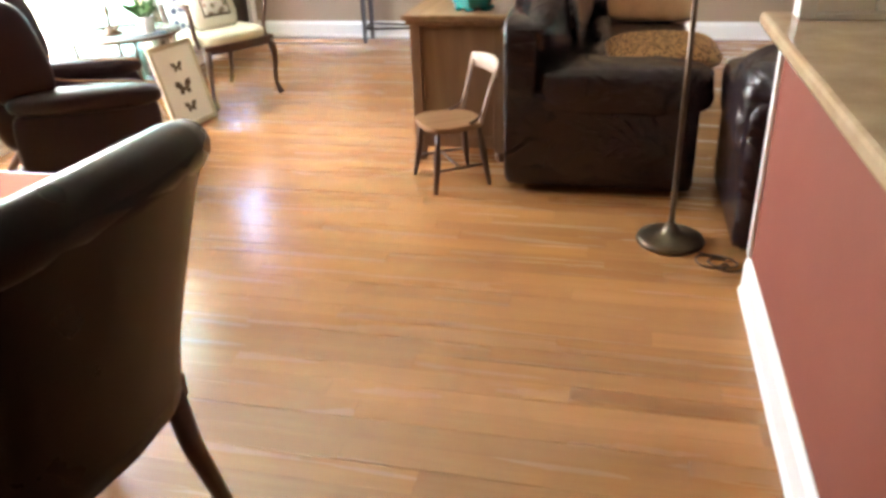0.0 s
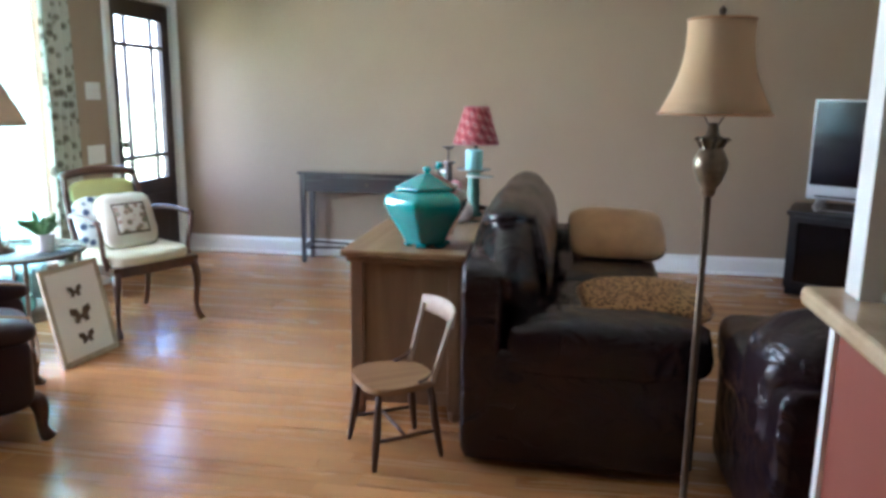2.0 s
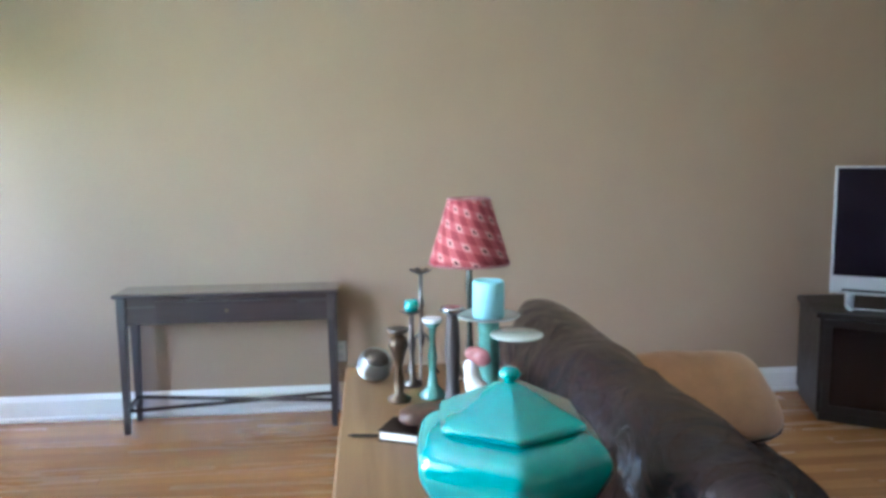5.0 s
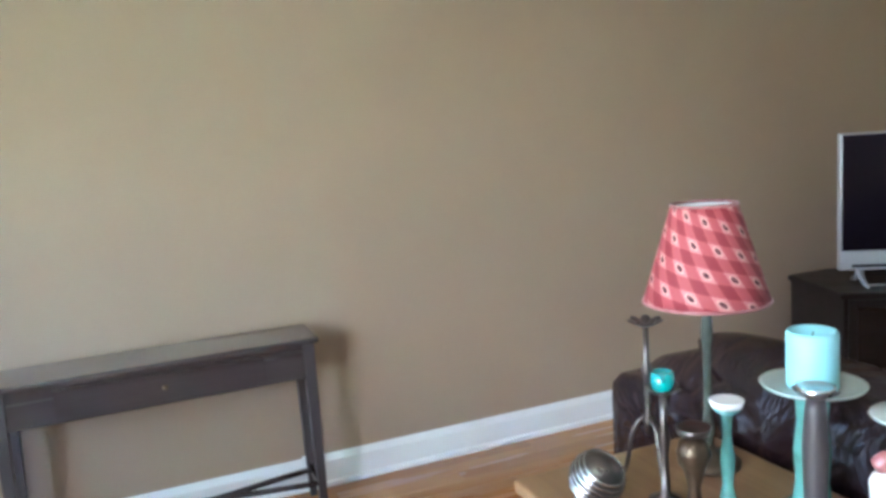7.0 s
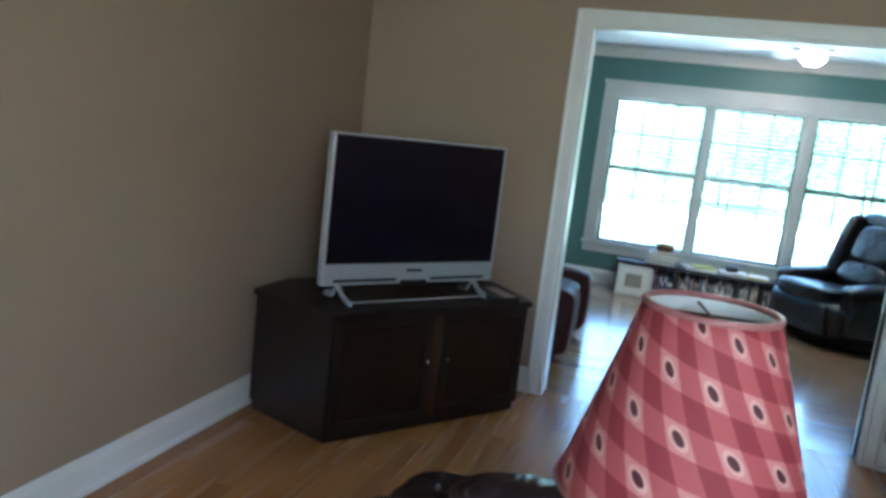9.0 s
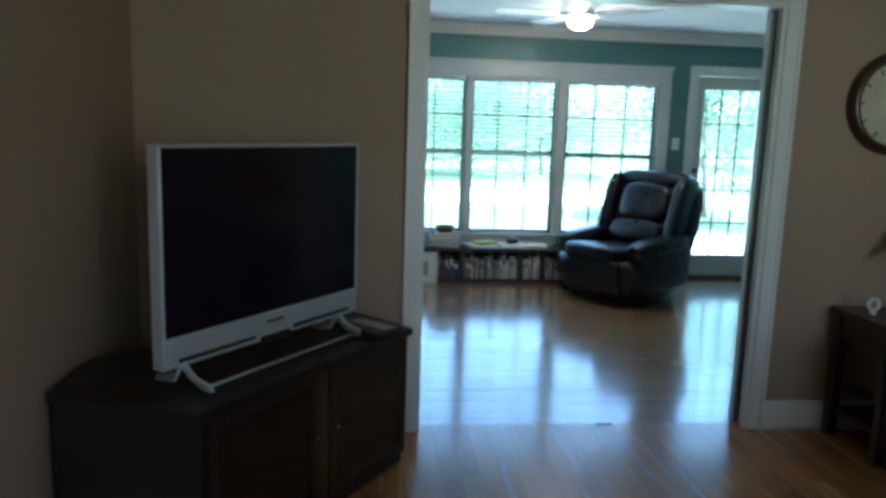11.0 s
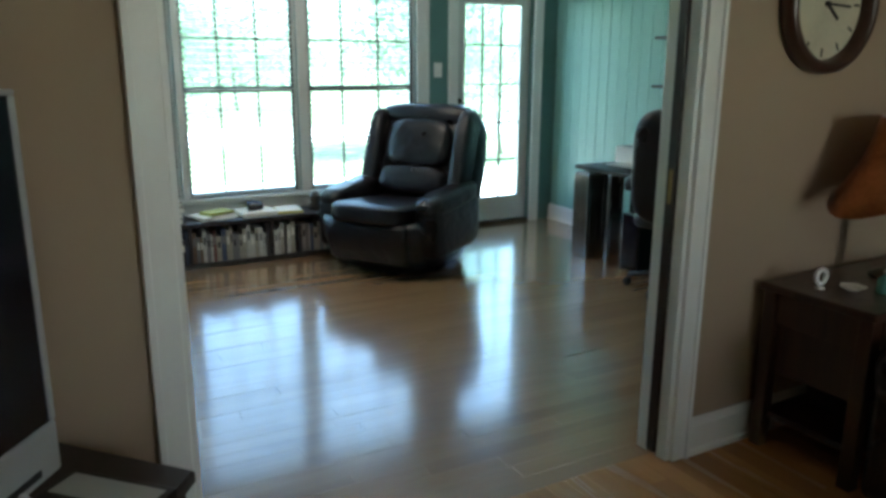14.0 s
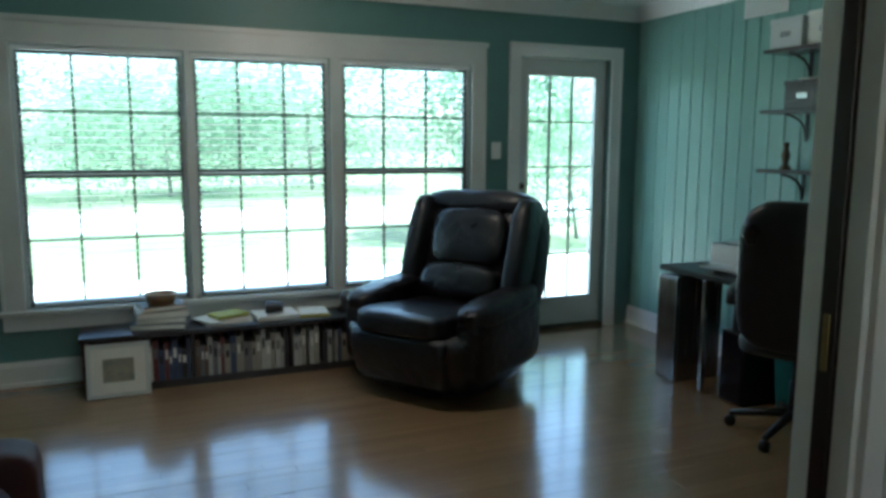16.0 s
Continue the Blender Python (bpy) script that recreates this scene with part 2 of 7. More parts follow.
TAUPE = surface("taupe_wall_paint", (0.358, 0.262, 0.180), 0.75, vary=0.04, scale=1.2, fine=220, bump=0.03)
TEAL_PAINT = surface("teal_wall_paint", (0.105, 0.235, 0.222), 0.45, vary=0.06, scale=1.0, fine=160, bump=0.03)
# panelling teal, lightened in colour for the window glow on that wall
TEAL_PANEL = surface("glow_lightened_teal_panelling", (0.23, 0.44, 0.40), 0.3, vary=0.12, scale=1.0, fine=40, bump=0.06, stretch=(6, 6, 0.25))
CREAM = surface("cream_wall_paint", (0.80, 0.74, 0.66), 0.7, vary=0.03, scale=1.5, fine=200, bump=0.02)
RED_PAINT = surface("brick_red_wall_paint", (0.215, 0.048, 0.025), 0.6, vary=0.04, scale=1.5, fine=200, bump=0.03)
WHITE = surface("white_gloss_paint", (0.78, 0.78, 0.76), 0.35, vary=0.03, scale=4, fine=90, bump=0.015)
WHITE_GREY = surface("off_white_trim_paint", (0.62, 0.64, 0.62), 0.35, vary=0.05, scale=3, fine=90, bump=0.015)
CEILING = surface("white_ceiling_paint", (0.75, 0.74, 0.71), 0.9, vary=0.03, scale=2, fine=120, bump=0.12)
OAK = wood("honey_oak_boards", (0.45, 0.22, 0.082), (0.34, 0.152, 0.052), 0.24, "X", 9, 0.17, coat=0.3)
# sunroom oak, its colour greyed to hold the windows' cool glare
OAK_Y = wood("glare_greyed_oak_boards", (0.345, 0.208, 0.108), (0.27, 0.155, 0.078), 0.21, "Y", 9, 0.06, coat=0.85)
JOINT = surface("floor_joint_filler", (0.30, 0.15, 0.06), 0.6, vary=0.1, bump=0)
LEATHER = surface("dark_brown_leather", (0.017, 0.0085, 0.0105), 0.23, crease=0.38, vary=0.2, scale=4, fine=120, bump=0.10, voronoi=260, spec=0.45)
LEATHER_BLACK = surface("black_leather", (0.012, 0.012, 0.016), 0.30, crease=0.2, vary=0.15, scale=4, fine=120, bump=0.1, voronoi=260, coat=0.1)
LEATHER_PLUM = surface("oxblood_leather", (0.022, 0.007, 0.010), 0.34, vary=0.15, scale=4, fine=120, bump=0.1, voronoi=260, spec=0.4)
# brown darkened in colour for the shade on the dining chair's back
LEATHER_DINING = surface("brown_leather", (0.009, 0.0045, 0.0035), 0.30, vary=0.15, scale=5, fine=120, bump=0.08, voronoi=300, spec=0.2)
MAROON = surface("dark_maroon_upholstery", (0.055, 0.014, 0.012), 0.6, vary=0.15, scale=5, fine=160, bump=0.08, spec=0.25)
BLACK_WOOD = wood("black_brown_wood", (0.020, 0.014, 0.012), (0.011, 0.008, 0.007), 0.35, "X", 10)
DARK_WOOD = wood("dark_mahogany", (0.06, 0.025, 0.014), (0.028, 0.012, 0.008), 0.3, "Z", 12, coat=0.2)
DARK_DOOR = wood("dark_brown_door_wood", (0.032, 0.016, 0.012), (0.018, 0.010, 0.008), 0.4, "Z", 12)
TABLE_WOOD = wood("mid_brown_oak", (0.30, 0.175, 0.085), (0.19, 0.10, 0.045), 0.38, "Y", 12)
TABLE_WOOD_Z = wood("mid_brown_oak_upright", (0.26, 0.15, 0.075), (0.17, 0.09, 0.042), 0.42, "Z", 12)
CHAIR_WOOD = wood("light_brown_chair_wood", (0.30, 0.165, 0.075), (0.20, 0.10, 0.04), 0.4, "X", 14)
CHAIR_DARK = wood("dark_chair_wood", (0.09, 0.042, 0.02), (0.05, 0.022, 0.012), 0.4, "Z", 14)


# ---------- the setting ----------
WEST, EAST, NORTH, SOUTH = -2.33, 3.80, 11.50, 2.60
SUN_WEST, SUN_EAST, SUN_SOUTH, SUN_NORTH = 3.94, 7.63, 6.25, 11.50
HIGH, SUN_HIGH = 2.75, 2.42


def structure(name, bm, material, label, category, smooth=False):
    return tagged(part(name, bm, material, None, label, smooth), "", category, "", "structure")


# walls are laid as blocks round their openings
wall = slab(WEST - 0.14, EAST + 0.14, NORTH, NORTH + 0.14, 0, HIGH)
structure("wall_north", wall, TAUPE, "taupe painted plaster wall behind the console table", "wall")

WIN_Y0, WIN_Y1, WIN_Z0, WIN_Z1 = 7.05, 9.75, 0.30, 2.30
DOOR_Y0, DOOR_Y1, DOOR_TOP = 10.50, 11.37, 2.06
wall = slab(WEST - 0.14, WEST, SOUTH, WIN_Y0, 0, HIGH)
slab(WEST - 0.14, WEST, WIN_Y0, WIN_Y1, 0, WIN_Z0, bm=wall)
slab(WEST - 0.14, WEST, WIN_Y0, WIN_Y1, WIN_Z1, HIGH, bm=wall)
slab(WEST - 0.14, WEST, WIN_Y1, DOOR_Y0, 0, HIGH, bm=wall)
slab(WEST - 0.14, WEST, DOOR_Y0, DOOR_Y1, DOOR_TOP, HIGH, bm=wall)
slab(WEST - 0.14, WEST, DOOR_Y1, NORTH, 0, HIGH, bm=wall)
structure("wall_west", wall, TAUPE, "taupe painted wall with the front door and a wide window", "wall")

OPEN_Y0, OPEN_Y1, OPEN_TOP = 8.565, 10.236, 2.065
wall = slab(EAST, SUN_WEST - 0.07, SOUTH, OPEN_Y0, 0, HIGH)
slab(EAST, SUN_WEST - 0.07, OPEN_Y1, NORTH, 0, HIGH, bm=wall)
slab(EAST, SUN_WEST - 0.07, OPEN_Y0, OPEN_Y1, OPEN_TOP, HIGH, bm=wall)
structure("wall_east", wall, TAUPE, "taupe painted wall with a wide cased opening", "wall")
wall = slab(SUN_WEST - 0.068, SUN_WEST, SUN_SOUTH, OPEN_Y0, 0, SUN_HIGH)
slab(SUN_WEST - 0.068, SUN_WEST, OPEN_Y1, SUN_NORTH, 0, SUN_HIGH, bm=wall)
slab(SUN_WEST - 0.068, SUN_WEST, OPEN_Y0, OPEN_Y1, OPEN_TOP, SUN_HIGH, bm=wall)
structure("wall_sunroom_west", wall, TEAL_PAINT, "teal painted wall of the sunroom round the opening", "wall")

wall = slab(WEST - 0.14, EAST + 0.14, SOUTH - 0.14, SOUTH, 0, HIGH)
structure("wall_south", wall, TAUPE, "plain taupe wall closing the dining end", "wall")
structure("ceiling", slab(WEST - 0.14, SUN_WEST, SOUTH - 0.14, NORTH + 0.14, HIGH, HIGH + 0.15), CEILING, "white textured living room ceiling", "ceiling")

# sunroom walls
W_Z0, W_Z1 = 0.446, 1.944
BAYS = [(9.545, 10.457), (8.655, 9.508), (7.65, 8.58)]
PD_Y0, PD_Y1, PD_TOP = 6.495, 7.265, 2.03
we = thing("wall_sunroom_east", "teal painted window wall of the sunroom", "wall", kind="structure")
for y0, y1, z0, z1 in ((SUN_SOUTH - 0.14, PD_Y0, 0, SUN_HIGH), (PD_Y0, PD_Y1, PD_TOP, SUN_HIGH), (PD_Y1, 7.65, 0, SUN_HIGH), (7.65, 10.457, 0, W_Z0), (7.65, 10.457, W_Z1, SUN_HIGH), (8.58, 8.655, W_Z0, W_Z1), (9.508, 9.545, W_Z0, W_Z1), (10.457, SUN_NORTH + 0.14, 0, SUN_HIGH)):
    part("wall_section", slab(SUN_EAST, SUN_EAST + 0.14, y0, y1, z0, z1), TEAL_PAINT, we)
structure("wall_sunroom_north", slab(SUN_WEST, SUN_EAST, SUN_NORTH, SUN_NORTH + 0.14, 0, SUN_HIGH), TEAL_PAINT, "teal painted end wall of the sunroom", "wall")
wall_ss = structure("wall_sunroom_south", slab(SUN_WEST, SUN_EAST, SUN_SOUTH - 0.14, SUN_SOUTH, 0, SUN_HIGH), TEAL_PAINT, "teal wall with upright wooden panelling, paled for window glow", "wall")
structure("ceiling_sunroom", slab(SUN_WEST, SUN_EAST + 0.14, SUN_SOUTH - 0.14, SUN_NORTH + 0.14, SUN_HIGH, SUN_HIGH + 0.12), CEILING, "white textured sunroom ceiling", "ceiling")


def moulding(name, p, q, profile, label, category="trim", material=None):
    """A moulding of (out, up) profile along the floor line p to q; out is to the left of the way."""
    bm = bmesh.new()
    a, b = Vector((*p, 0)), Vector((*q, 0))
    out = Vector((0, 0, 1)).cross((b - a).normalized())
    ends = [[bm.verts.new(e + out * o + Vector((0, 0, u))) for o, u in profile] for e in (a, b)]
    n = len(profile)
    for i in range(n):
        bm.faces.new((ends[0][i], ends[0][(i + 1) % n], ends[1][(i + 1) % n], ends[1][i]))
    bm.faces.new(ends[0])
    bm.faces.new(ends[1][::-1])
    return structure(name, bm, material or WHITE, label, category)


BASE = [(0, 0), (0.024, 0), (0.024, 0.018), (0.016, 0.026), (0.016, 0.115), (0.009, 0.132), (0.004, 0.145), (0, 0.145)]
CROWN = [(0, SUN_HIGH - 0.10), (0.012, SUN_HIGH - 0.10), (0.03, SUN_HIGH - 0.07), (0.07, SUN_HIGH - 0.02), (0.085, SUN_HIGH - 0.002), (0, SUN_HIGH - 0.002)]
base_label = "white moulded wooden baseboard"
moulding("baseboard_north", (EAST, NORTH), (WEST, NORTH), BASE, base_label, "baseboard")
moulding("baseboard_west", (WEST, DOOR_Y0 - 0.09), (WEST, SOUTH), BASE, base_label, "baseboard")
moulding("baseboard_east_a", (EAST, SOUTH), (EAST, OPEN_Y0 - 0.078), BASE, base_label, "baseboard")
moulding("baseboard_east_b", (EAST, OPEN_Y1 + 0.078), (EAST, NORTH - 0.024), BASE, base_label, "baseboard")
moulding("baseboard_sunroom_a", (SUN_EAST, 7.38), (SUN_EAST, SUN_NORTH), BASE, base_label, "baseboard")
moulding("baseboard_sunroom_b", (SUN_WEST, SUN_SOUTH), (SUN_EAST, SUN_SOUTH), BASE, base_label, "baseboard")
moulding("baseboard_sunroom_c", (SUN_EAST, SUN_NORTH), (SUN_WEST, SUN_NORTH), BASE, base_label, "baseboard")
for nm, p, q in (("a", (SUN_EAST, SUN_SOUTH), (SUN_EAST, SUN_NORTH)), ("b", (SUN_WEST, SUN_SOUTH), (SUN_EAST, SUN_SOUTH)), ("c", (SUN_EAST, SUN_NORTH), (SUN_WEST, SUN_NORTH))):
    moulding("crown_trim_" + nm, p, q, CROWN, "white crown moulding under the ceiling")


def casing(name, x, y0, y1, top, width, side, label, sill=None):
    """Flat trim with a raised outer bead round an opening in a wall of constant x; side is the way into the room."""
    t = thing(name, label, "trim", kind="structure")
    d = 0.02 * side
    for nm, a, b in (("upright", y0 - width, y0), ("upright", y1, y1 + width)):
        bm = slab(min(x, x + d), max(x, x + d), a, b, sill or 0, top, 0.003)
        edge = a if a < y0 else b - 0.018
        slab(min(x + d, x + 1.5 * d), max(x + d, x + 1.5 * d), edge, edge + 0.018, sill or 0, top + width, 0.003, bm)
        part(nm, bm, WHITE, t)
    bm = slab(min(x, x + d), max(x, x + d), y0 - width, y1 + width, top, top + width, 0.003)
    slab(min(x + d, x + 1.5 * d), max(x + d, x + 1.5 * d), y0 - width, y1 + width, top + width - 0.018, top + width, 0.003, bm)
    part("head", bm, WHITE, t)
    return t


casing("opening_trim", EAST, OPEN_Y0, OPEN_Y1, OPEN_TOP, 0.076, -1, "white painted casing of the wide opening")
casing("opening_trim_sunroom", SUN_WEST, OPEN_Y0, OPEN_Y1, OPEN_TOP, 0.08, 1, "white painted casing on the sunroom side")
# jamb lining, split by the slot of the sliding door
lining = thing("door_lining", "white painted lining of the wide opening", "trim", kind="structure")
part("jamb", slab(EAST - 0.002, SUN_WEST + 0.002, OPEN_Y1 - 0.018, OPEN_Y1 + 0.002, 0, OPEN_TOP - 0.018), WHITE, lining)
part("jamb", slab(EAST - 0.002, EAST + 0.045, OPEN_Y0 - 0.002, OPEN_Y0 + 0.018, 0, OPEN_TOP - 0.018), WHITE, lining)
part("jamb", slab(EAST + 0.095, SUN_WEST + 0.002, OPEN_Y0 - 0.002, OPEN_Y0 + 0.018, 0, OPEN_TOP - 0.018), WHITE, lining)
part("head", slab(EAST - 0.002, SUN_WEST + 0.002, OPEN_Y0, OPEN_Y1, OPEN_TOP - 0.018, OPEN_TOP + 0.002), WHITE, lining)
d2 = thing("door_2", "dark brown sliding door pushed into its wall pocket", "door", EAST + 0.07, OPEN_Y0, 0, kind="structure")
part("leaf", slab(-0.02, 0.02, 0.004, 0.026, 0.01, OPEN_TOP - 0.02, 0.003), DARK_DOOR, d2)
part("edge_pull", slab(-0.008, 0.008, 0.024, 0.029, 0.95, 1.07, 0.002), surface("aged_brass", (0.30, 0.21, 0.09), 0.35, 1.0), d2, "small brass edge pull")
casing("front_door_trim", WEST, DOOR_Y0, DOOR_Y1, DOOR_TOP, 0.075, 1, "white painted casing of the front door")

# ground outdoors
GRASS = surface("sunlit_lawn", (0.09, 0.14, 0.06), 0.95, vary=0.25, scale=0.35, fine=6, bump=0.3, dark=(0.19, 0.20, 0.12))
CONCRETE = surface("pale_concrete", (0.58, 0.56, 0.52), 0.9, vary=0.1, scale=1.5, fine=40, bump=0.1)
structure("ground", slab(-90, 140, -110, 130, -0.35, -0.25), GRASS, "sunlit lawn reaching away from the house", "ground")
structure("patio", slab(SUN_EAST + 0.14, 12.2, 1.0, 16.0, -0.25, -0.20), CONCRETE, "pale concrete patio outside the sunroom", "pavement")
structure("pavement", slab(17.5, 21.5, -60, 80, -0.25, -0.235), CONCRETE, "pale concrete drive crossing the lawn", "pavement")

# floors: a dark bed under the boards
floor_living = structure("floor", slab(WEST - 0.14, EAST + 0.07, SOUTH, NORTH, -0.25, -0.006), JOINT, "honey oak strip floor of the living room", "floor")
floor_sun = structure("floor_sunroom", slab(EAST + 0.07, SUN_EAST, SUN_SOUTH - 0.14, SUN_NORTH, -0.25, -0.006), JOINT, "oak strip floor of the sunroom, greyed in colour for window glare", "floor")


# ---------- more materials ----------
BRONZE = surface("aged_bronze", (0.12, 0.085, 0.055), 0.40, 0.8, vary=0.2, scale=14, fine=90, bump=0.05)
PEWTER = surface("dark_pewter", (0.16, 0.14, 0.13), 0.3, 0.9, vary=0.2, scale=16, fine=90, bump=0.06)
CHROME = surface("brushed_silver", (0.62, 0.62, 0.63), 0.22, 1.0, vary=0.08, scale=8, fine=200, bump=0.01)
SILVER_PLASTIC = surface("silver_plastic", (0.52, 0.53, 0.55), 0.35, 0.35, vary=0.04, scale=5, fine=150, bump=0.01)
BLACK_PLASTIC = surface("black_plastic", (0.012, 0.012, 0.014), 0.4, vary=0.1, fine=150, bump=0.02)
SCREEN = surface("dark_glossy_screen", (0.010, 0.008, 0.014), 0.14, vary=0.05, bump=0.0)
DARK_GLASS = surface("smoked_glass_door", (0.018, 0.012, 0.012), 0.08, vary=0.1, bump=0.0)
SHADE_CREAM = sheer_cloth("cream_pleated_silk", (0.80, 0.62, 0.42), 0.0)
TURQUOISE = surface("turquoise_glazed_ceramic", (0.0, 0.33, 0.30), 0.07, vary=0.22, scale=4, fine=30, bump=0.015, dark=(0.0, 0.17, 0.22), coat=1.0)
AQUA_WAX = surface("pale_aqua_wax", (0.28, 0.62, 0.68), 0.5, vary=0.03, bump=0.02)
GREEN_GLASS = surface("sea_green_glass", (0.12, 0.34, 0.30), 0.08, vary=0.2, scale=20, bump=0.02, coat=0.5)
WHITE_CERAMIC = surface("white_glazed_ceramic", (0.75, 0.73, 0.72), 0.15, vary=0.04, bump=0.0, coat=0.4)
ROSE_CERAMIC = surface("rose_ceramic", (0.40, 0.15, 0.15), 0.3, vary=0.2, scale=20, bump=0.03)
PAPER = surface("white_paper", (0.78, 0.76, 0.70), 0.8, vary=0.03, bump=0.02)
TAN_CLOTH = surface("tan_velvet", (0.46, 0.23, 0.095), 0.8, vary=0.15, scale=7, fine=240, bump=0.12, sheen=0.3)
CREAM_CLOTH = surface("cream_seat_cloth", (0.62, 0.58, 0.42), 0.85, vary=0.06, scale=9, fine=240, bump=0.1)
GREY_WOOD = wood("charcoal_brown_wood", (0.060, 0.048, 0.048), (0.035, 0.028, 0.028), 0.24, "X", 10)
GREY_POLISH = wood("polished_charcoal_wood", (0.060, 0.052, 0.054), (0.040, 0.034, 0.036), 0.12, "X", 10, coat=1.0)
GREY_WOOD_Z = wood("charcoal_brown_wood_upright", (0.060, 0.050, 0.052), (0.036, 0.03, 0.03), 0.4, "Z", 10)
WALNUT = wood("carved_walnut", (0.10, 0.045, 0.022), (0.05, 0.022, 0.012), 0.3, "Z", 14, coat=0.2)
BLONDE = wood("weathered_blonde_wood", (0.46, 0.36, 0.27), (0.34, 0.25, 0.18), 0.5, "X", 14)
COPPER = surface("hammered_copper", (0.55, 0.20, 0.08), 0.35, 0.9, vary=0.25, scale=9, fine=60, bump=0.12)
COUNTER = surface("speckled_tan_stone", (0.56, 0.42, 0.28), 0.14, vary=0.12, scale=9, fine=150, bump=0.006, dark=(0.40, 0.28, 0.17))
ORANGE = surface("orange_table_cloth", (0.80, 0.16, 0.02), 0.8, vary=0.05, fine=200, bump=0.06)
GLASS = clear_glass("clear_pane")


def spotted(name, base, spot, ring, scale, plaid=None):
    """Cloth with round spots on it, on a woven check where plaid names the second ground."""
    mt = bpy.data.materials.new(name)
    mt.use_nodes = True
    nt = mt.node_tree
    N, L = nt.nodes, nt.links
    p = N["Principled BSDF"]
    tc = N.new("ShaderNodeTexCoord")
    vo = N.new("ShaderNodeTexVoronoi")
    vo.inputs["Scale"].default_value = scale
    vo.inputs["Randomness"].default_value = 0.85
    L.new(tc.outputs["Object"], vo.inputs["Vector"])
    ramp = N.new("ShaderNodeValToRGB")
    e = ramp.color_ramp.elements
    e[0].position, e[0].color = 0.20, (*spot, 1)
    e[1].position, e[1].color = 0.36, (*ring, 1)
    far = ramp.color_ramp.elements.new(0.50)
    far.color = (*base, 1)
    L.new(vo.outputs["Distance"], ramp.inputs["Fac"])
    L.new(ramp.outputs["Color"], p.inputs["Base Color"])
    p.inputs["Roughness"].default_value = 0.8
    n = N.new("ShaderNodeTexNoise")
    n.inputs["Scale"].default_value = 250
    L.new(tc.outputs["Object"], n.inputs["Vector"])
    b = N.new("ShaderNodeBump")
    b.inputs["Strength"].default_value, b.inputs["Distance"].default_value = 0.15, 0.01
    L.new(n.outputs["Fac"], b.inputs["Height"])
    L.new(b.outputs[0], p.inputs["Normal"])
    return mt


LEOPARD = spotted("leopard_print_velvet", (0.42, 0.22, 0.085), (0.24, 0.11, 0.04), (0.035, 0.018, 0.010), 58)
FLORAL = spotted("floral_print_cotton", (0.56, 0.53, 0.46), (0.16, 0.19, 0.12), (0.30, 0.17, 0.13), 24)
NAVY_PRINT = spotted("navy_leaf_print", (0.52, 0.56, 0.56), (0.03, 0.05, 0.10), (0.06, 0.10, 0.17), 20)
CREAM_PRINT = surface("cream_pillow_cotton", (0.60, 0.56, 0.46), 0.85, vary=0.06, scale=12, fine=240, bump=0.1)
GREEN_TRIM = surface("olive_piping", (0.16, 0.17, 0.08), 0.8, vary=0.1, bump=0.03)
PRINT_BORDER = surface("brown_print_border", (0.12, 0.085, 0.06), 0.85, vary=0.2, scale=40, bump=0.03)
DRAPE = spotted("leaf_print_drape_cloth", (0.50, 0.51, 0.43), (0.13, 0.12, 0.09), (0.27, 0.26, 0.20), 16)


# ---------- front door and west window ----------
def front_door():
    t = thing("door_1", "dark brown wooden front door with prairie glazing, closed", "door", WEST - 0.06, DOOR_Y0, 0, kind="structure")
    w, h, d = DOOR_Y1 - DOOR_Y0, DOOR_TOP - 0.01, 0.045
    g0, g1, z0, z1 = 0.115, w - 0.115, 0.68, 1.92
    frame_bm = slab(0, d, 0.004, g0, 0.01, h, 0.003)
    slab(0, d, g1, w - 0.004, 0.01, h, 0.003, frame_bm)
    slab(0, d, g0, g1, z1, h, 0.003, frame_bm)
    slab(0, d, g0, g1, 0.01, z0, 0.003, frame_bm)
    part("leaf", frame_bm, DARK_DOOR, t)
    part("lower_panel", slab(d - 0.004, d + 0.010, 0.17, w - 0.17, 0.16, 0.56, 0.006), DARK_DOOR, t)
    ys = [g0, g0 + 0.135, g1 - 0.135, g1]
    zs = [z0, 0.865, 1.715, z1]
    for y in ys[1:-1]:
        part("muntin", slab(0.008, d - 0.006, y - 0.012, y + 0.012, z0, z1, 0.003), DARK_DOOR, t)
    for z in zs[1:-1]:
        part("muntin", slab(0.006, d - 0.004, g0, g1, z - 0.017, z + 0.017, 0.003), DARK_DOOR, t)
    for i in range(3):
        for j in range(3):
            pn = part("pane", slab(0.020, 0.024, ys[i] + 0.012 * (i > 0), ys[i + 1] - 0.012 * (i < 2), zs[j], zs[j + 1]), GLASS, t)
            pn.visible_shadow = False
    knob = lathe([(0.0, 0), (0.03, 0.0), (0.03, 0.008), (0.012, 0.012), (0.012, 0.035), (0.026, 0.045), (0.028, 0.06), (0.0, 0.07)], (d, 0.065, 0.98), 16, turn=rot(0, 90))
    part("door_knob", knob, BRONZE, t, "aged bronze knob", True)


front_door()
lining = slab(WEST - 0.14, WEST + 0.002, DOOR_Y0 - 0.02, DOOR_Y0, 0, DOOR_TOP)
slab(WEST - 0.14, WEST + 0.002, DOOR_Y1, DOOR_Y1 + 0.02, 0, DOOR_TOP, bm=lining)
slab(WEST - 0.14, WEST + 0.002, DOOR_Y0, DOOR_Y1, DOOR_TOP, DOOR_TOP + 0.02, bm=lining)
structure("front_door_lining", lining, WHITE, "white painted front door jamb", "trim")


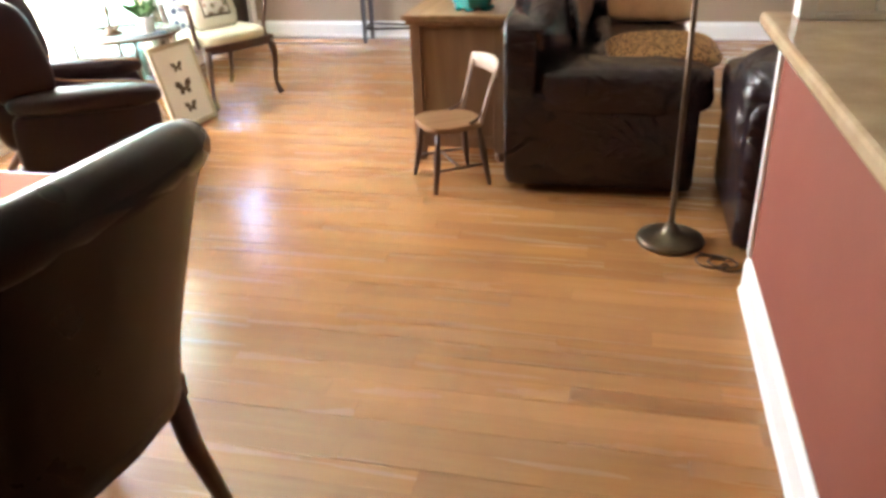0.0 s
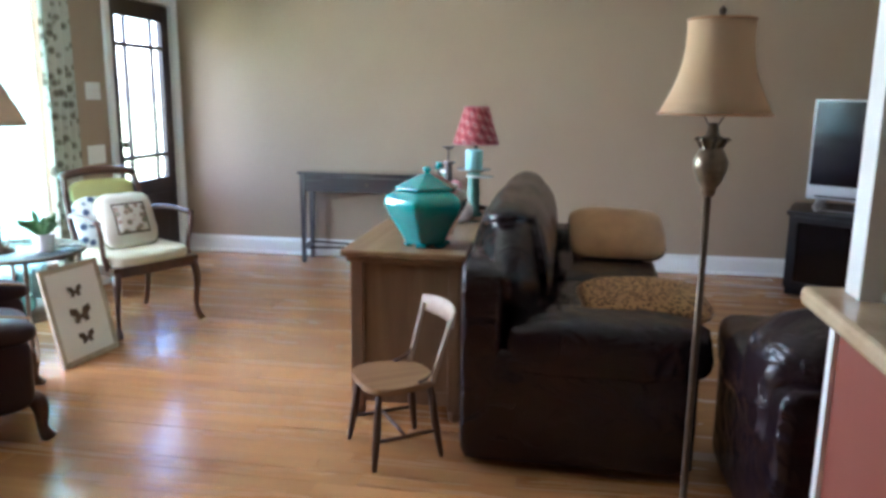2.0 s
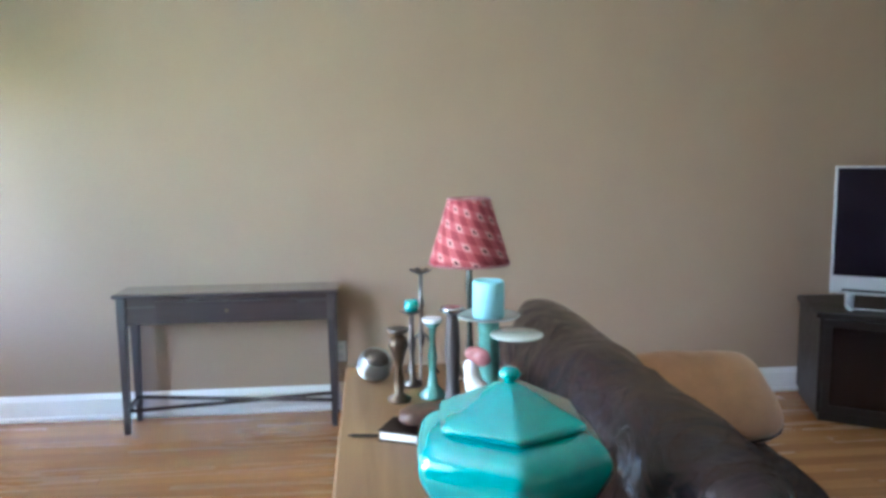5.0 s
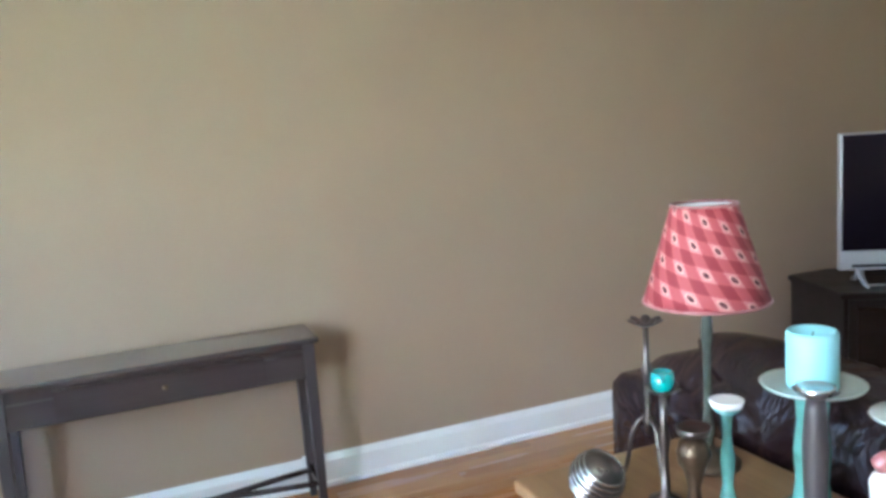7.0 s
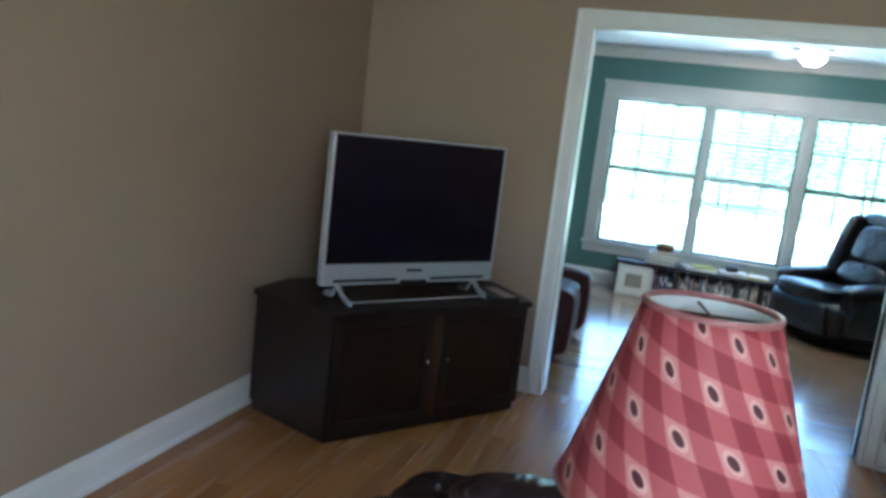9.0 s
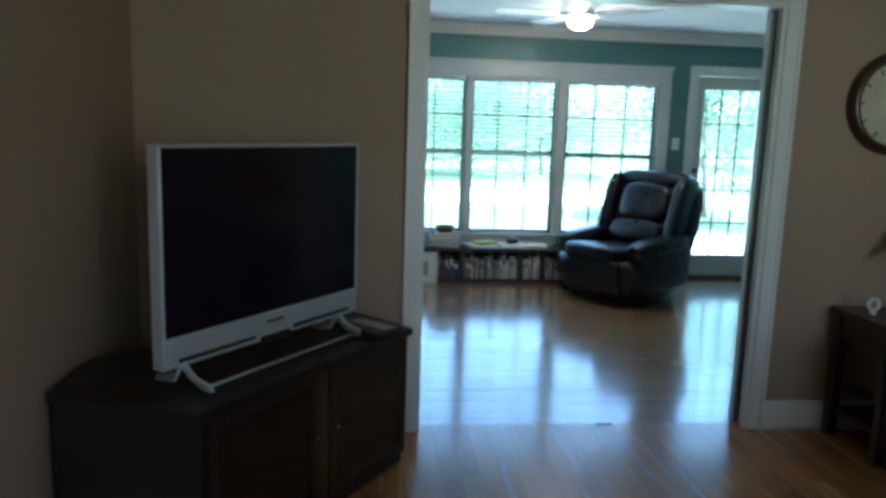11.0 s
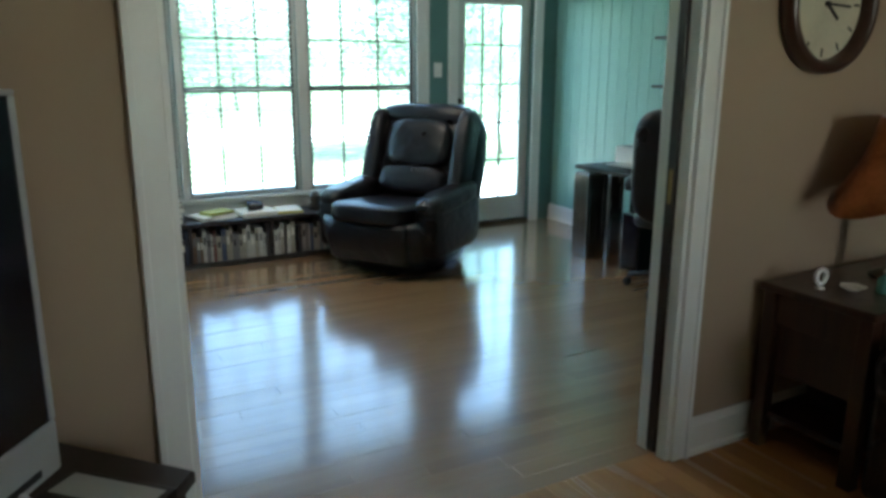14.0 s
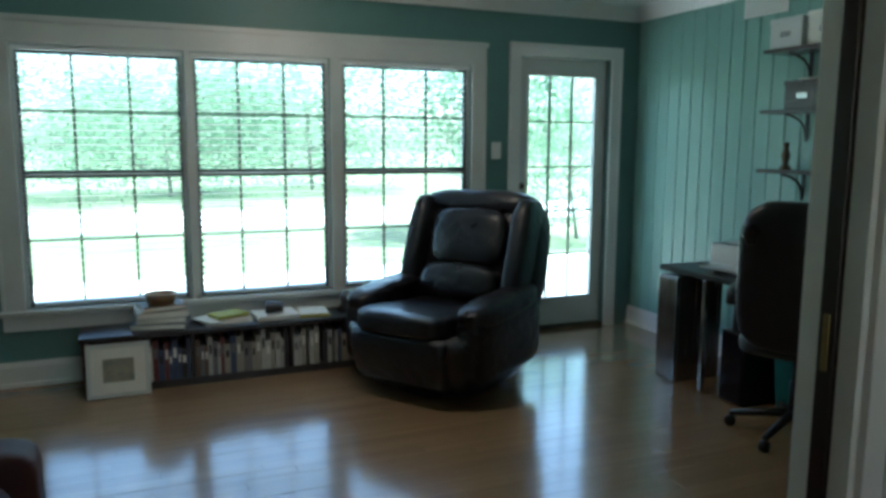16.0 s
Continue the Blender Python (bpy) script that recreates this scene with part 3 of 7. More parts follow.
def west_window():
    t = thing("window_1", "wide white living room window with three lights", "window", WEST, 0, 0, kind="structure")
    fr = slab(-0.11, -0.03, WIN_Y0, WIN_Y1, WIN_Z0, WIN_Z0 + 0.06, 0.004)
    slab(-0.11, -0.03, WIN_Y0, WIN_Y1, WIN_Z1 - 0.06, WIN_Z1, 0.004, fr)
    for y in (WIN_Y0, WIN_Y0 + 0.88, WIN_Y0 + 1.76, WIN_Y1 - 0.06):
        slab(-0.11, -0.03, y, y + 0.06, WIN_Z0 + 0.06, WIN_Z1 - 0.06, 0.004, fr)
    part("window_frame", fr, WHITE, t)
    part("window_sill", slab(-0.03, 0.05, WIN_Y0 - 0.06, WIN_Y1 + 0.06, WIN_Z0 - 0.03, WIN_Z0, 0.006), WHITE, t)
    for y in (WIN_Y0 + 0.06, WIN_Y0 + 0.94, WIN_Y0 + 1.82):
        pn = part("pane", slab(-0.075, -0.071, y, y + 0.82, WIN_Z0 + 0.06, WIN_Z1 - 0.06), GLASS, t)
        pn.visible_shadow = False


west_window()


def curtain(name, label, x, y0, y1, z0, z1, folds, depth, material, thick=0.003):
    """Hanging cloth in soft folds, with a hem."""
    bm = bmesh.new()
    nu, nv = folds * 8, 10
    for side in (0, thick):
        grid = []
        for i in range(nu + 1):
            u = i / nu
            col = []
            for j in range(nv + 1):
                v = j / nv
                a = 2 * math.pi * folds * u + 0.5 * noise.noise((u * 5, v * 1.5, x))
                sway = depth * (0.55 + 0.45 * (1 - v)) * math.sin(a) + 0.012 * noise.noise((u * 7, v * 3, 1.3))
                yy = y0 + (y1 - y0) * (u + 0.02 * math.sin(2 * a) * (1 - v))
                col.append(bm.verts.new((x + sway + side, yy, z0 + (z1 - z0) * v)))
            grid.append(col)
        for i in range(nu):
            for j in range(nv):
                bm.faces.new((grid[i][j], grid[i + 1][j], grid[i + 1][j + 1], grid[i][j + 1]))
    t = thing(name, label, "curtain")
    part("cloth", bm, material, t, smooth=True)
    part("rod", tube([(x, y0 - 0.04, z1 + 0.015), (x, y1 + 0.04, z1 + 0.015)], 0.011, 10), BRONZE, t, "thin bronze curtain rod", True)
    for y in (y0, y1):
        part("bracket", slab(min(WEST, x), x, y - 0.008, y + 0.008, z1 + 0.007, z1 + 0.023, 0.002), BRONZE, t)
    return t


curtain("patterned_drape", "pale drape with leaf print beside the front window", WEST + 0.10, 9.62, 9.93, 0.03, 2.40, 4, 0.040, DRAPE)
curtain("sheer_curtain", "sheer white curtain across the bright front window", WEST + 0.06, 8.75, 9.56, 0.03, 2.34, 7, 0.022, sheer_cloth("sheer_white_voile", (0.55, 0.80, 0.80), 0.12))
curtain("sheer_curtain", "sheer white curtain across the bright front window", WEST + 0.06, 7.15, 7.75, 0.03, 2.34, 5, 0.022, bpy.data.materials["sheer_white_voile"])


def wall_plate(name, label, m, w, h, toggles, category="switch"):
    t = thing(name, label, category)
    t.matrix_basis = m
    part("plate", box((w, 0.006, h), (0, -0.003, 0), 0.0025), WHITE, t)
    for k in range(toggles):
        x = (k - (toggles - 1) / 2) * 0.046
        part("toggle", box((0.011, 0.014, 0.024), (x, -0.010, 0.004), 0.002, rot(12)), WHITE, t)
    return t


wall_plate("light_switch", "white three-way light switch by the front door", pose(WEST, 10.26, 1.37, 0, 0, 90), 0.165, 0.118, 3)
wall_plate("thermostat", "small white wall control below the light switch", pose(WEST, 10.25, 0.93, 0, 0, 90), 0.20, 0.13, 0, "wall control")
outlet = wall_plate("wall_outlet", "white power outlet low on the taupe wall", pose(-0.05, NORTH, 0.34), 0.075, 0.118, 0, "outlet")
for z in (-0.024, 0.024):
    part("socket", box((0.034, 0.004, 0.028), (0, -0.007, z), 0.0015), WHITE_GREY, outlet)
plate = thing("cover_plate", "white cover plate fixed over the baseboard", "outlet", -0.055, NORTH - 0.024, 0.015)
part("plate", box((0.10, 0.006, 0.13), (0, -0.003, 0.085), 0.002), WHITE, plate)


# ---------- half wall and counter ----------
hw = structure("wall_half", slab(1.575, 1.70, SOUTH, 7.14, 0, 0.895), RED_PAINT, "brick red painted half wall under the counter", "wall")
structure("half_wall_corner_trim", slab(1.562, 1.585, 7.122, 7.154, 0.146, 0.895, 0.004), WHITE, "white corner bead of the red half wall", "trim")
structure("half_wall_top_trim", slab(1.560, 1.577, SOUTH, 7.122, 0.855, 0.895, 0.004), WHITE, "white strip under the counter edge", "trim")
moulding("baseboard_half_wall", (1.575, SOUTH), (1.575, 7.15), BASE, base_label, "baseboard")
counter = slab(1.50, 2.15, SOUTH, 7.19, 0.897, 0.940, 0.012)
tagged(part("counter_top", counter, COUNTER), "speckled tan stone counter on the red half wall", "counter")
structure("wall_pier", slab(1.625, 2.15, 7.065, 7.13, 0.940, HIGH), CREAM, "cream painted wall standing on the counter", "wall")
structure("pier_trim", slab(1.580, 1.627, 7.055, 7.14, 0.940, HIGH, 0.004), WHITE, "white corner board of the cream wall", "trim")
structure("pier_inner_trim", slab(1.775, 1.825, 7.045, 7.064, 0.962, HIGH, 0.004), WHITE, "white upright board on the cream wall", "trim")
structure("pier_foot_trim", slab(1.628, 2.15, 7.042, 7.064, 0.940, 0.960, 0.003), WHITE, "thin white strip at the foot of the cream wall", "trim")



# ---------- sofas ----------
def sofa(name, label, m, length, depth, high, seats, backs, seed, material):
    """A leather sofa: its back runs along y at x = 0, it faces +x."""
    t = thing(name, label, "sofa")
    t.matrix_basis = m
    part("base", cushion((depth - 0.06, length - 0.04, 0.30), (depth / 2, length / 2, 0.20), None, 14, 0.006, 5, 12, seed=seed), material, t, smooth=True)
    part("back_frame", cushion((0.16, length, high - 0.16), (0.08, length / 2, (high - 0.18) / 2 + 0.03), None, 16, 0.005, 5, 14, seed=seed + 1), material, t, smooth=True)
    for k in range(seats):
        w = (length - 0.50) / seats
        y = 0.25 + w * (k + 0.5)
        bm = cushion((depth - 0.30, w - 0.01, 0.20), (0.30 + (depth - 0.30) / 2, y, 0.40), None, 5, 0.022, 7, 16, seed=seed + 2 + k)
        part("seat_cushion", bm, material, t, smooth=True)
    w = (length - 0.02) / backs
    for k in range(backs):
        wide = 0.40 if backs > 1 else 0.32
        bm = cushion((wide, w + 0.10 * (backs > 1), 0.50), ((0.04 if backs > 1 else 0.0) + wide / 2, 0.01 + w * (k + 0.5), high - 0.23), rot(0, -8), 3.6 if backs > 1 else 2.25, 0.030, 4.5, 28, seed=seed + 5 + k, ends=0 if backs > 1 else 7)
        part("back_cushion", bm, material, t, smooth=True)
    for y in (0.135, length - 0.135):
        arm = part("arm", cushion((depth - 0.02, 0.27, 0.44), (depth / 2, y, 0.25), None, 22, 0.006, 5, 14, seed=seed + 9), material, t, smooth=True)
        part("arm_pad", cushion((depth - 0.10, 0.32, 0.23), (0.15 + (depth - 0.10) / 2, y, 0.475), None, 4, 0.025, 5, 18, seed=seed + 10 + y), material, arm, smooth=True)
    for x in (0.09, depth - 0.10):
        for y in (0.12, length - 0.12):
            part("leg", lathe([(0.02, 0), (0.03, 0.06), (0.0, 0.06)], (x, y, 0), 10), BLACK_WOOD, t)
    return t


sofa("leather_sofa", "dark brown leather sofa with creased padded back", pose(0.590, 7.95, 0, 0, 0, 0), 2.21, 0.86, 0.93, 2, 1, 3.0, LEATHER)
sofa("leather_loveseat", "dark brown leather loveseat behind the red half wall", pose(3.29, 7.40, 0, 0, 0, 90), 1.74, 0.84, 0.74, 2, 2, 8.0, LEATHER)


def pillow(name, label, m, size, material, seed, piping=None):
    t = thing(name, label, "pillow")
    t.matrix_basis = m
    part("cover", cushion(size, (0, 0, 0), None, 5.0, 0.014, 8, 18, pinch=0.85, seed=seed), material, t, smooth=True)
    if piping:
        pts = []
        for k in range(41):
            a = 2 * math.pi * k / 40
            c, s = math.cos(a), math.sin(a)
            r = (abs(c) ** 5 + abs(s) ** 5) ** (-1 / 5)
            pts.append((c * r * size[0] / 2 * 1.005, s * r * size[1] / 2 * 1.005, 0))
        part("piping", tube(pts, 0.006, 6), piping, t, smooth=True)
    return t


pillow("tan_pillow", "tan velvet pillow leaning on the sofa's end arm", pose(1.24, 9.62, 0.615, 38, 0, 4), (0.52, 0.36, 0.17), TAN_CLOTH, 1, LEATHER)
pillow("leopard_pillow", "leopard print pillow lying on the sofa seat", pose(1.28, 8.43, 0.555, 9, 0, 10), (0.50, 0.36, 0.13), LEOPARD, 2, TAN_CLOTH)


# ---------- sofa table and what stands on it ----------
def sofa_table():
    t = thing("sofa_table", "mid-brown oak sofa table with panelled ends", "table", 0.08, 8.32, 0)
    w, ln, h = 0.475, 1.365, 0.74
    part("tabletop", slab(-0.035, w + 0.01, -0.035, ln + 0.035, h - 0.028, h, 0.007), TABLE_WOOD, t)
    part("top_moulding", slab(-0.018, w - 0.002, -0.018, ln + 0.018, h - 0.052, h - 0.028, 0.006), TABLE_WOOD, t)
    for x in (0.025, w - 0.035):
        for y in (0.03, ln - 0.03):
            bm = box((0.055, 0.055, 0.66), (x, y, 0.05 + 0.33), 0.004)
            part("leg", bm, TABLE_WOOD_Z, t)
            part("foot", lathe([(0.018, 0), (0.026, 0.012), (0.030, 0.03), (0.022, 0.05), (0.0, 0.05)], (x, y, 0), 12), TABLE_WOOD_Z, t, smooth=True)
    for y in (0.03, ln - 0.03):
        part("end_panel", slab(0.05, w - 0.06, y - 0.010, y + 0.010, 0.09, h - 0.052, 0.002), TABLE_WOOD_Z, t)
        part("end_rail", slab(0.05, w - 0.06, y - 0.017, y + 0.017, 0.07, 0.13, 0.003), TABLE_WOOD_Z, t)
    part("apron", slab(0.015, 0.035, 0.055, ln - 0.055, h - 0.16, h - 0.052, 0.003), TABLE_WOOD, t)
    part("back_panel", slab(w - 0.05, w - 0.035, 0.055, ln - 0.055, 0.10, h - 0.052, 0.002), TABLE_WOOD_Z, t)
    part("shelf", slab(0.02, w - 0.05, 0.045, ln - 0.045, 0.13, 0.155, 0.003), TABLE_WOOD, t)


sofa_table()
TT = 0.741


def six_sided(soft):
    """Radius factor round a six-sided jar with softened ridges."""
    def factor(a, z):
        u = (a % (math.pi / 3)) - math.pi / 6
        return (1 - soft) * math.cos(math.pi / 6) / math.cos(u) + soft * 0.95
    return factor


def smooth_profile(points, steps=4):
    """A turned outline rounded through its points."""
    out = []
    for i in range(len(points) - 1):
        p0, p1, p2, p3 = points[max(i - 1, 0)], points[i], points[i + 1], points[min(i + 2, len(points) - 1)]
        for k in range(steps):
            u = k / steps
            out.append(tuple(max(0.0, 0.5 * (2 * b + (c - a) * u + (2 * a - 5 * b + 4 * c - d) * u * u + (3 * b - a - 3 * c + d) * u ** 3)) for a, b, c, d in zip(p0, p1, p2, p3)))
    return out + [points[-1]]


def ginger_jar():
    t = thing("ginger_jar", "turquoise glazed six-sided lidded jar on the sofa table", "jar", 0.372, 8.475, TT, 26)
    for k in range(6):
        a = math.pi / 3 * k
        part("foot", box((0.045, 0.030, 0.014), (0.082 * math.cos(a), 0.082 * math.sin(a), 0.007), 0.004, rot(0, 0, math.degrees(a) + 90)), TURQUOISE, t)
    outline = smooth_profile([(0.088, 0.010), (0.096, 0.020), (0.123, 0.066), (0.153, 0.112), (0.177, 0.155), (0.186, 0.182), (0.181, 0.206), (0.162, 0.225), (0.136, 0.236), (0.120, 0.238)])
    part("body", lathe([(0.0, 0.010)] + outline + [(0.0, 0.238)], n=72, bulge=six_sided(0.22)), TURQUOISE, t, smooth=True)
    lid = [(0.0, 0.239), (0.134, 0.239), (0.140, 0.243), (0.139, 0.250), (0.131, 0.255), (0.098, 0.270), (0.060, 0.288), (0.030, 0.302), (0.016, 0.306), (0.0, 0.307)]
    lid_ob = part("lid", lathe(lid, n=72, bulge=six_sided(0.12)), TURQUOISE, t, smooth=True)
    part("knob", lathe([(0.012, 0), (0.010, 0.006), (0.019, 0.014), (0.020, 0.021), (0.012, 0.030), (0.0, 0.032)], (0, 0, 0.303), 18), TURQUOISE, lid_ob, smooth=True)


ginger_jar()


def checked_shade():
    """Red and pink check with dark dots, laid out round and up the shade."""
    mt = bpy.data.materials.new("red_check_shade_cloth")
    mt.use_nodes = True
    nt = mt.node_tree
    N, L = nt.nodes, nt.links
    p = N["Principled BSDF"]
    uv = N.new("ShaderNodeUVMap")
    sep = N.new("ShaderNodeSeparateXYZ")
    L.new(uv.outputs[0], sep.inputs[0])

    def op(kind, a, b=None, c=None):
        n = N.new("ShaderNodeMath")
        n.operation = kind
        for k, v in enumerate((a, b, c)):
            if v is None:
                continue
            if isinstance(v, (int, float)):
                n.inputs[k].default_value = v
            else:
                L.new(v, n.inputs[k])
        return n.outputs[0]

    u, v = sep.outputs[0], sep.outputs[1]
    a = op("ADD", op("MULTIPLY", u, 14.0), op("MULTIPLY", v, 2.0))
    b = op("SUBTRACT", op("MULTIPLY", v, 4.0), op("MULTIPLY", u, 0.0))
    fa, fb = op("FRACT", a), op("FRACT", op("ADD", b, op("MULTIPLY", u, 3.0)))
    sa, sb = op("GREATER_THAN", fa, 0.5), op("GREATER_THAN", fb, 0.5)
    both, either = op("MULTIPLY", sa, sb), op("MAXIMUM", sa, sb)
    da, db = op("SUBTRACT", fa, 0.25), op("SUBTRACT", fb, 0.25)
    dist = op("SQRT", op("ADD", op("MULTIPLY", da, da), op("MULTIPLY", db, db)))
    dot, ring = op("LESS_THAN", dist, 0.115), op("LESS_THAN", dist, 0.185)

    def mixc(f, c1, c2):
        m = N.new("ShaderNodeMix")
        m.data_type = "RGBA"
        L.new(f, m.inputs["Factor"])
        for key, c in (("A", c1), ("B", c2)):
            if isinstance(c, tuple):
                m.inputs[key].default_value = (*c, 1)
            else:
                L.new(c, m.inputs[key])
        return m.outputs["Result"]

    c = mixc(either, (0.47, 0.17, 0.165), (0.34, 0.060, 0.066))
    c = mixc(both, c, (0.22, 0.020, 0.030))
    c = mixc(ring, c, (0.54, 0.28, 0.25))
    c = mixc(dot, c, (0.07, 0.012, 0.02))
    L.new(c, p.inputs["Base Color"])
    p.inputs["Roughness"].default_value = 0.75
    return mt


SHADE_CHECK = checked_shade()
SHADE_LINING = surface("white_shade_lining", (0.72, 0.72, 0.70), 0.8, vary=0.03, bump=0.02)


def shade(r0, r1, h, z, n=40, curve_in=0.0, thick=0.003, pleat=0.0):
    """A hollow lampshade with a UV layer: u round, v up."""
    bm = bmesh.new()
    layer = bm.loops.layers.uv.new("UVMap")
    rows = 7
    walls = []
    for off in (0, -thick):
        rings = []
        for j in range(rows + 1):
            v = j / rows
            r = r0 + (r1 - r0) * v - curve_in * math.sin(math.pi * v) + off
            rings.append([bm.verts.new(((r + pleat * (i % 2)) * math.cos(2 * math.pi * i / n), (r + pleat * (i % 2)) * math.sin(2 * math.pi * i / n), z + h * v)) for i in range(n)])
        walls.append(rings)
        for j in range(rows):
            for i in range(n):
                f = bm.faces.new((rings[j][i], rings[j][(i + 1) % n], rings[j + 1][(i + 1) % n], rings[j + 1][i]))
                f.material_index = 0 if off == 0 else 1
                f.smooth = True
                for lp, (uu, vv) in zip(f.loops, ((i, j), (i + 1, j), (i + 1, j + 1), (i, j + 1))):
                    lp[layer].uv = (uu / n, vv / rows)
    for j in (0, rows):
        for i in range(n):
            bm.faces.new((walls[0][j][i], walls[0][j][(i + 1) % n], walls[1][j][(i + 1) % n], walls[1][j][i]))
    return bm


def ring_tube(r, z, rad, n=36, bm=None):
    return tube([(r * math.cos(2 * math.pi * k / n), r * math.sin(2 * math.pi * k / n), z) for k in range(n + 1)], rad, 6, bm)


def red_lamp():
    t = thing("table_lamp", "table lamp with a red checked cloth shade and thin stem", "lamp", 0.447, 9.567, TT, 10)
    part("base", lathe([(0.0, 0), (0.065, 0.0), (0.066, 0.010), (0.045, 0.020), (0.015, 0.030), (0.010, 0.045), (0.0, 0.045)]), BRONZE, t, smooth=True)
    part("stem", lathe([(0.009, 0.04), (0.014, 0.08), (0.009, 0.12), (0.009, 0.25), (0.013, 0.29), (0.010, 0.33), (0.013, 0.40), (0.0, 0.405)], n=14), surface("grey_green_glass", (0.09, 0.11, 0.09), 0.12, vary=0.25, scale=20, bump=0.02, coat=0.4), t, "grey-green glass stem", True)
    sh = part("shade", shade(0.129, 0.067, 0.203, 0.365), [SHADE_CHECK, SHADE_LINING], t, "red and pink checked cloth shade with dark dots")
    part("top_rim", ring_tube(0.0665, 0.568, 0.0035), ROSE_CERAMIC, sh, smooth=True)
    part("bottom_rim", ring_tube(0.1285, 0.365, 0.0035), ROSE_CERAMIC, sh, smooth=True)
    spider = tube([(-0.065, 0, 0.56), (0.065, 0, 0.56)], 0.002, 6)
    tube([(0, -0.065, 0.56), (0, 0.065, 0.56)], 0.002, 6, spider)
    part("spider", spider, BRONZE, sh)
    part("socket", lathe([(0.014, 0.40), (0.015, 0.45), (0.0, 0.452)], n=12), BRONZE, t, smooth=True)
    part("bulb", lathe([(0.012, 0.45), (0.028, 0.485), (0.026, 0.515), (0.0, 0.535)], n=14), WHITE_CERAMIC, t, smooth=True)


red_lamp()


def candlestick(name, label, x, y, profile, material, flower=0, tripod=0, cup=None):
    t = thing(name, label, "candlestick", x, y, TT)
    part("stem", lathe(profile, n=16), material, t, smooth=True)
    top = profile[-1][1]
    if flower:
        for k in range(flower):
            petal = cushion((0.038, 0.022, 0.006), (0.020, 0, 0.004), rot(0, -26), 2.2, cuts=4)
            bmesh.ops.transform(petal, matrix=Matrix.Translation((0, 0, top)) @ rot(0, 0, 360 * k / flower), verts=petal.verts)
            part("petal", petal, material, t, smooth=True)
    if tripod:
        for k in range(3):
            a = 2 * math.pi * k / 3 + 0.4
            c, s = math.cos(a), math.sin(a)
            part("leg", tube(curve((0.006 * c, 0.006 * s, 0.14), (0.05 * c, 0.05 * s, 0.12), (0.03 * c, 0.03 * s, 0.03), (0.062 * c, 0.062 * s, 0.004), 8), 0.0045, 7), material, t, smooth=True)
    if cup:
        part("cup", lathe([(0.006, top), (0.028, top + 0.006), (0.031, top + 0.018), (0.027, top + 0.018), (0.0, top + 0.008)], n=18), cup, t, smooth=True)
    return t


candlestick("tall_candlestick", "tall dark metal candlestick with a flower cup on three feet", 0.292, 9.569, [(0.006, 0.10), (0.011, 0.13), (0.006, 0.15), (0.007, 0.22), (0.012, 0.24), (0.006, 0.26), (0.006, 0.335)], PEWTER, 7, 1)
short = candlestick("short_candlestick", "dark metal candlestick holding a small turquoise glass cup", 0.256, 9.474, [(0.03, 0.0), (0.032, 0.008), (0.010, 0.02), (0.007, 0.10), (0.012, 0.13), (0.007, 0.16), (0.008, 0.225)], PEWTER, 6, 0)
part("glass_cup", lathe([(0.008, 0.226), (0.020, 0.232), (0.024, 0.248), (0.021, 0.268), (0.018, 0.268), (0.018, 0.240), (0.0, 0.236)], n=18), TURQUOISE, short, "turquoise glass cup", True)
candlestick("twisted_candlestick", "short bronze candlestick with a round bulb top", 0.210, 9.335, [(0.034, 0.0), (0.036, 0.008), (0.012, 0.022), (0.016, 0.06), (0.010, 0.10), (0.020, 0.14), (0.030, 0.165), (0.024, 0.185), (0.010, 0.195)], BRONZE, 0, 0, PEWTER)
candlestick("green_candlestick", "slender sea-green glass candlestick", 0.310, 9.362, [(0.042, 0.0), (0.044, 0.008), (0.018, 0.03), (0.010, 0.07), (0.014, 0.12), (0.008, 0.165), (0.011, 0.205), (0.024, 0.216)], GREEN_GLASS, 0, 0, WHITE_CERAMIC)
candlestick("pillar_candlestick", "grey turned candlestick with a shiny metal cup", 0.352, 9.205, [(0.045, 0.0), (0.047, 0.010), (0.022, 0.03), (0.018, 0.10), (0.021, 0.19), (0.017, 0.255), (0.014, 0.278)], GREY_WOOD_Z, 6, 0, CHROME)


def candle_on_stand():
    t = thing("candle_stand", "turquoise glass pillar stand with a clear dish", "candle stand", 0.468, 9.315, TT)
    part("pillar", lathe([(0.05, 0.0), (0.052, 0.010), (0.034, 0.022), (0.030, 0.06), (0.034, 0.12), (0.028, 0.18), (0.032, 0.225), (0.036, 0.235), (0.0, 0.236)], n=18), GREEN_GLASS, t, "turquoise glass pillar", True)
    part("dish", lathe([(0.0, 0.236), (0.055, 0.237), (0.088, 0.244), (0.092, 0.250), (0.086, 0.249), (0.055, 0.242), (0.0, 0.241)], n=28), surface("frosted_dish_glass", (0.42, 0.46, 0.43), 0.12, vary=0.06, bump=0.0, coat=0.3), t, "frosted glass dish", True)
    c = thing("pillar_candle", "thick pale aqua wax candle on a glass dish", "candle", 0.468, 9.315, TT + 0.2425)
    part("wax", lathe([(0.0, 0), (0.043, 0.0), (0.045, 0.004), (0.045, 0.100), (0.042, 0.106), (0.035, 0.104), (0.029, 0.093), (0.0, 0.091)], n=26), AQUA_WAX, c, smooth=True)
    part("wick", tube([(0, 0, 0.090), (0.001, 0, 0.097), (0.003, 0, 0.103)], 0.0012, 5), BLACK_PLASTIC, c)


candle_on_stand()


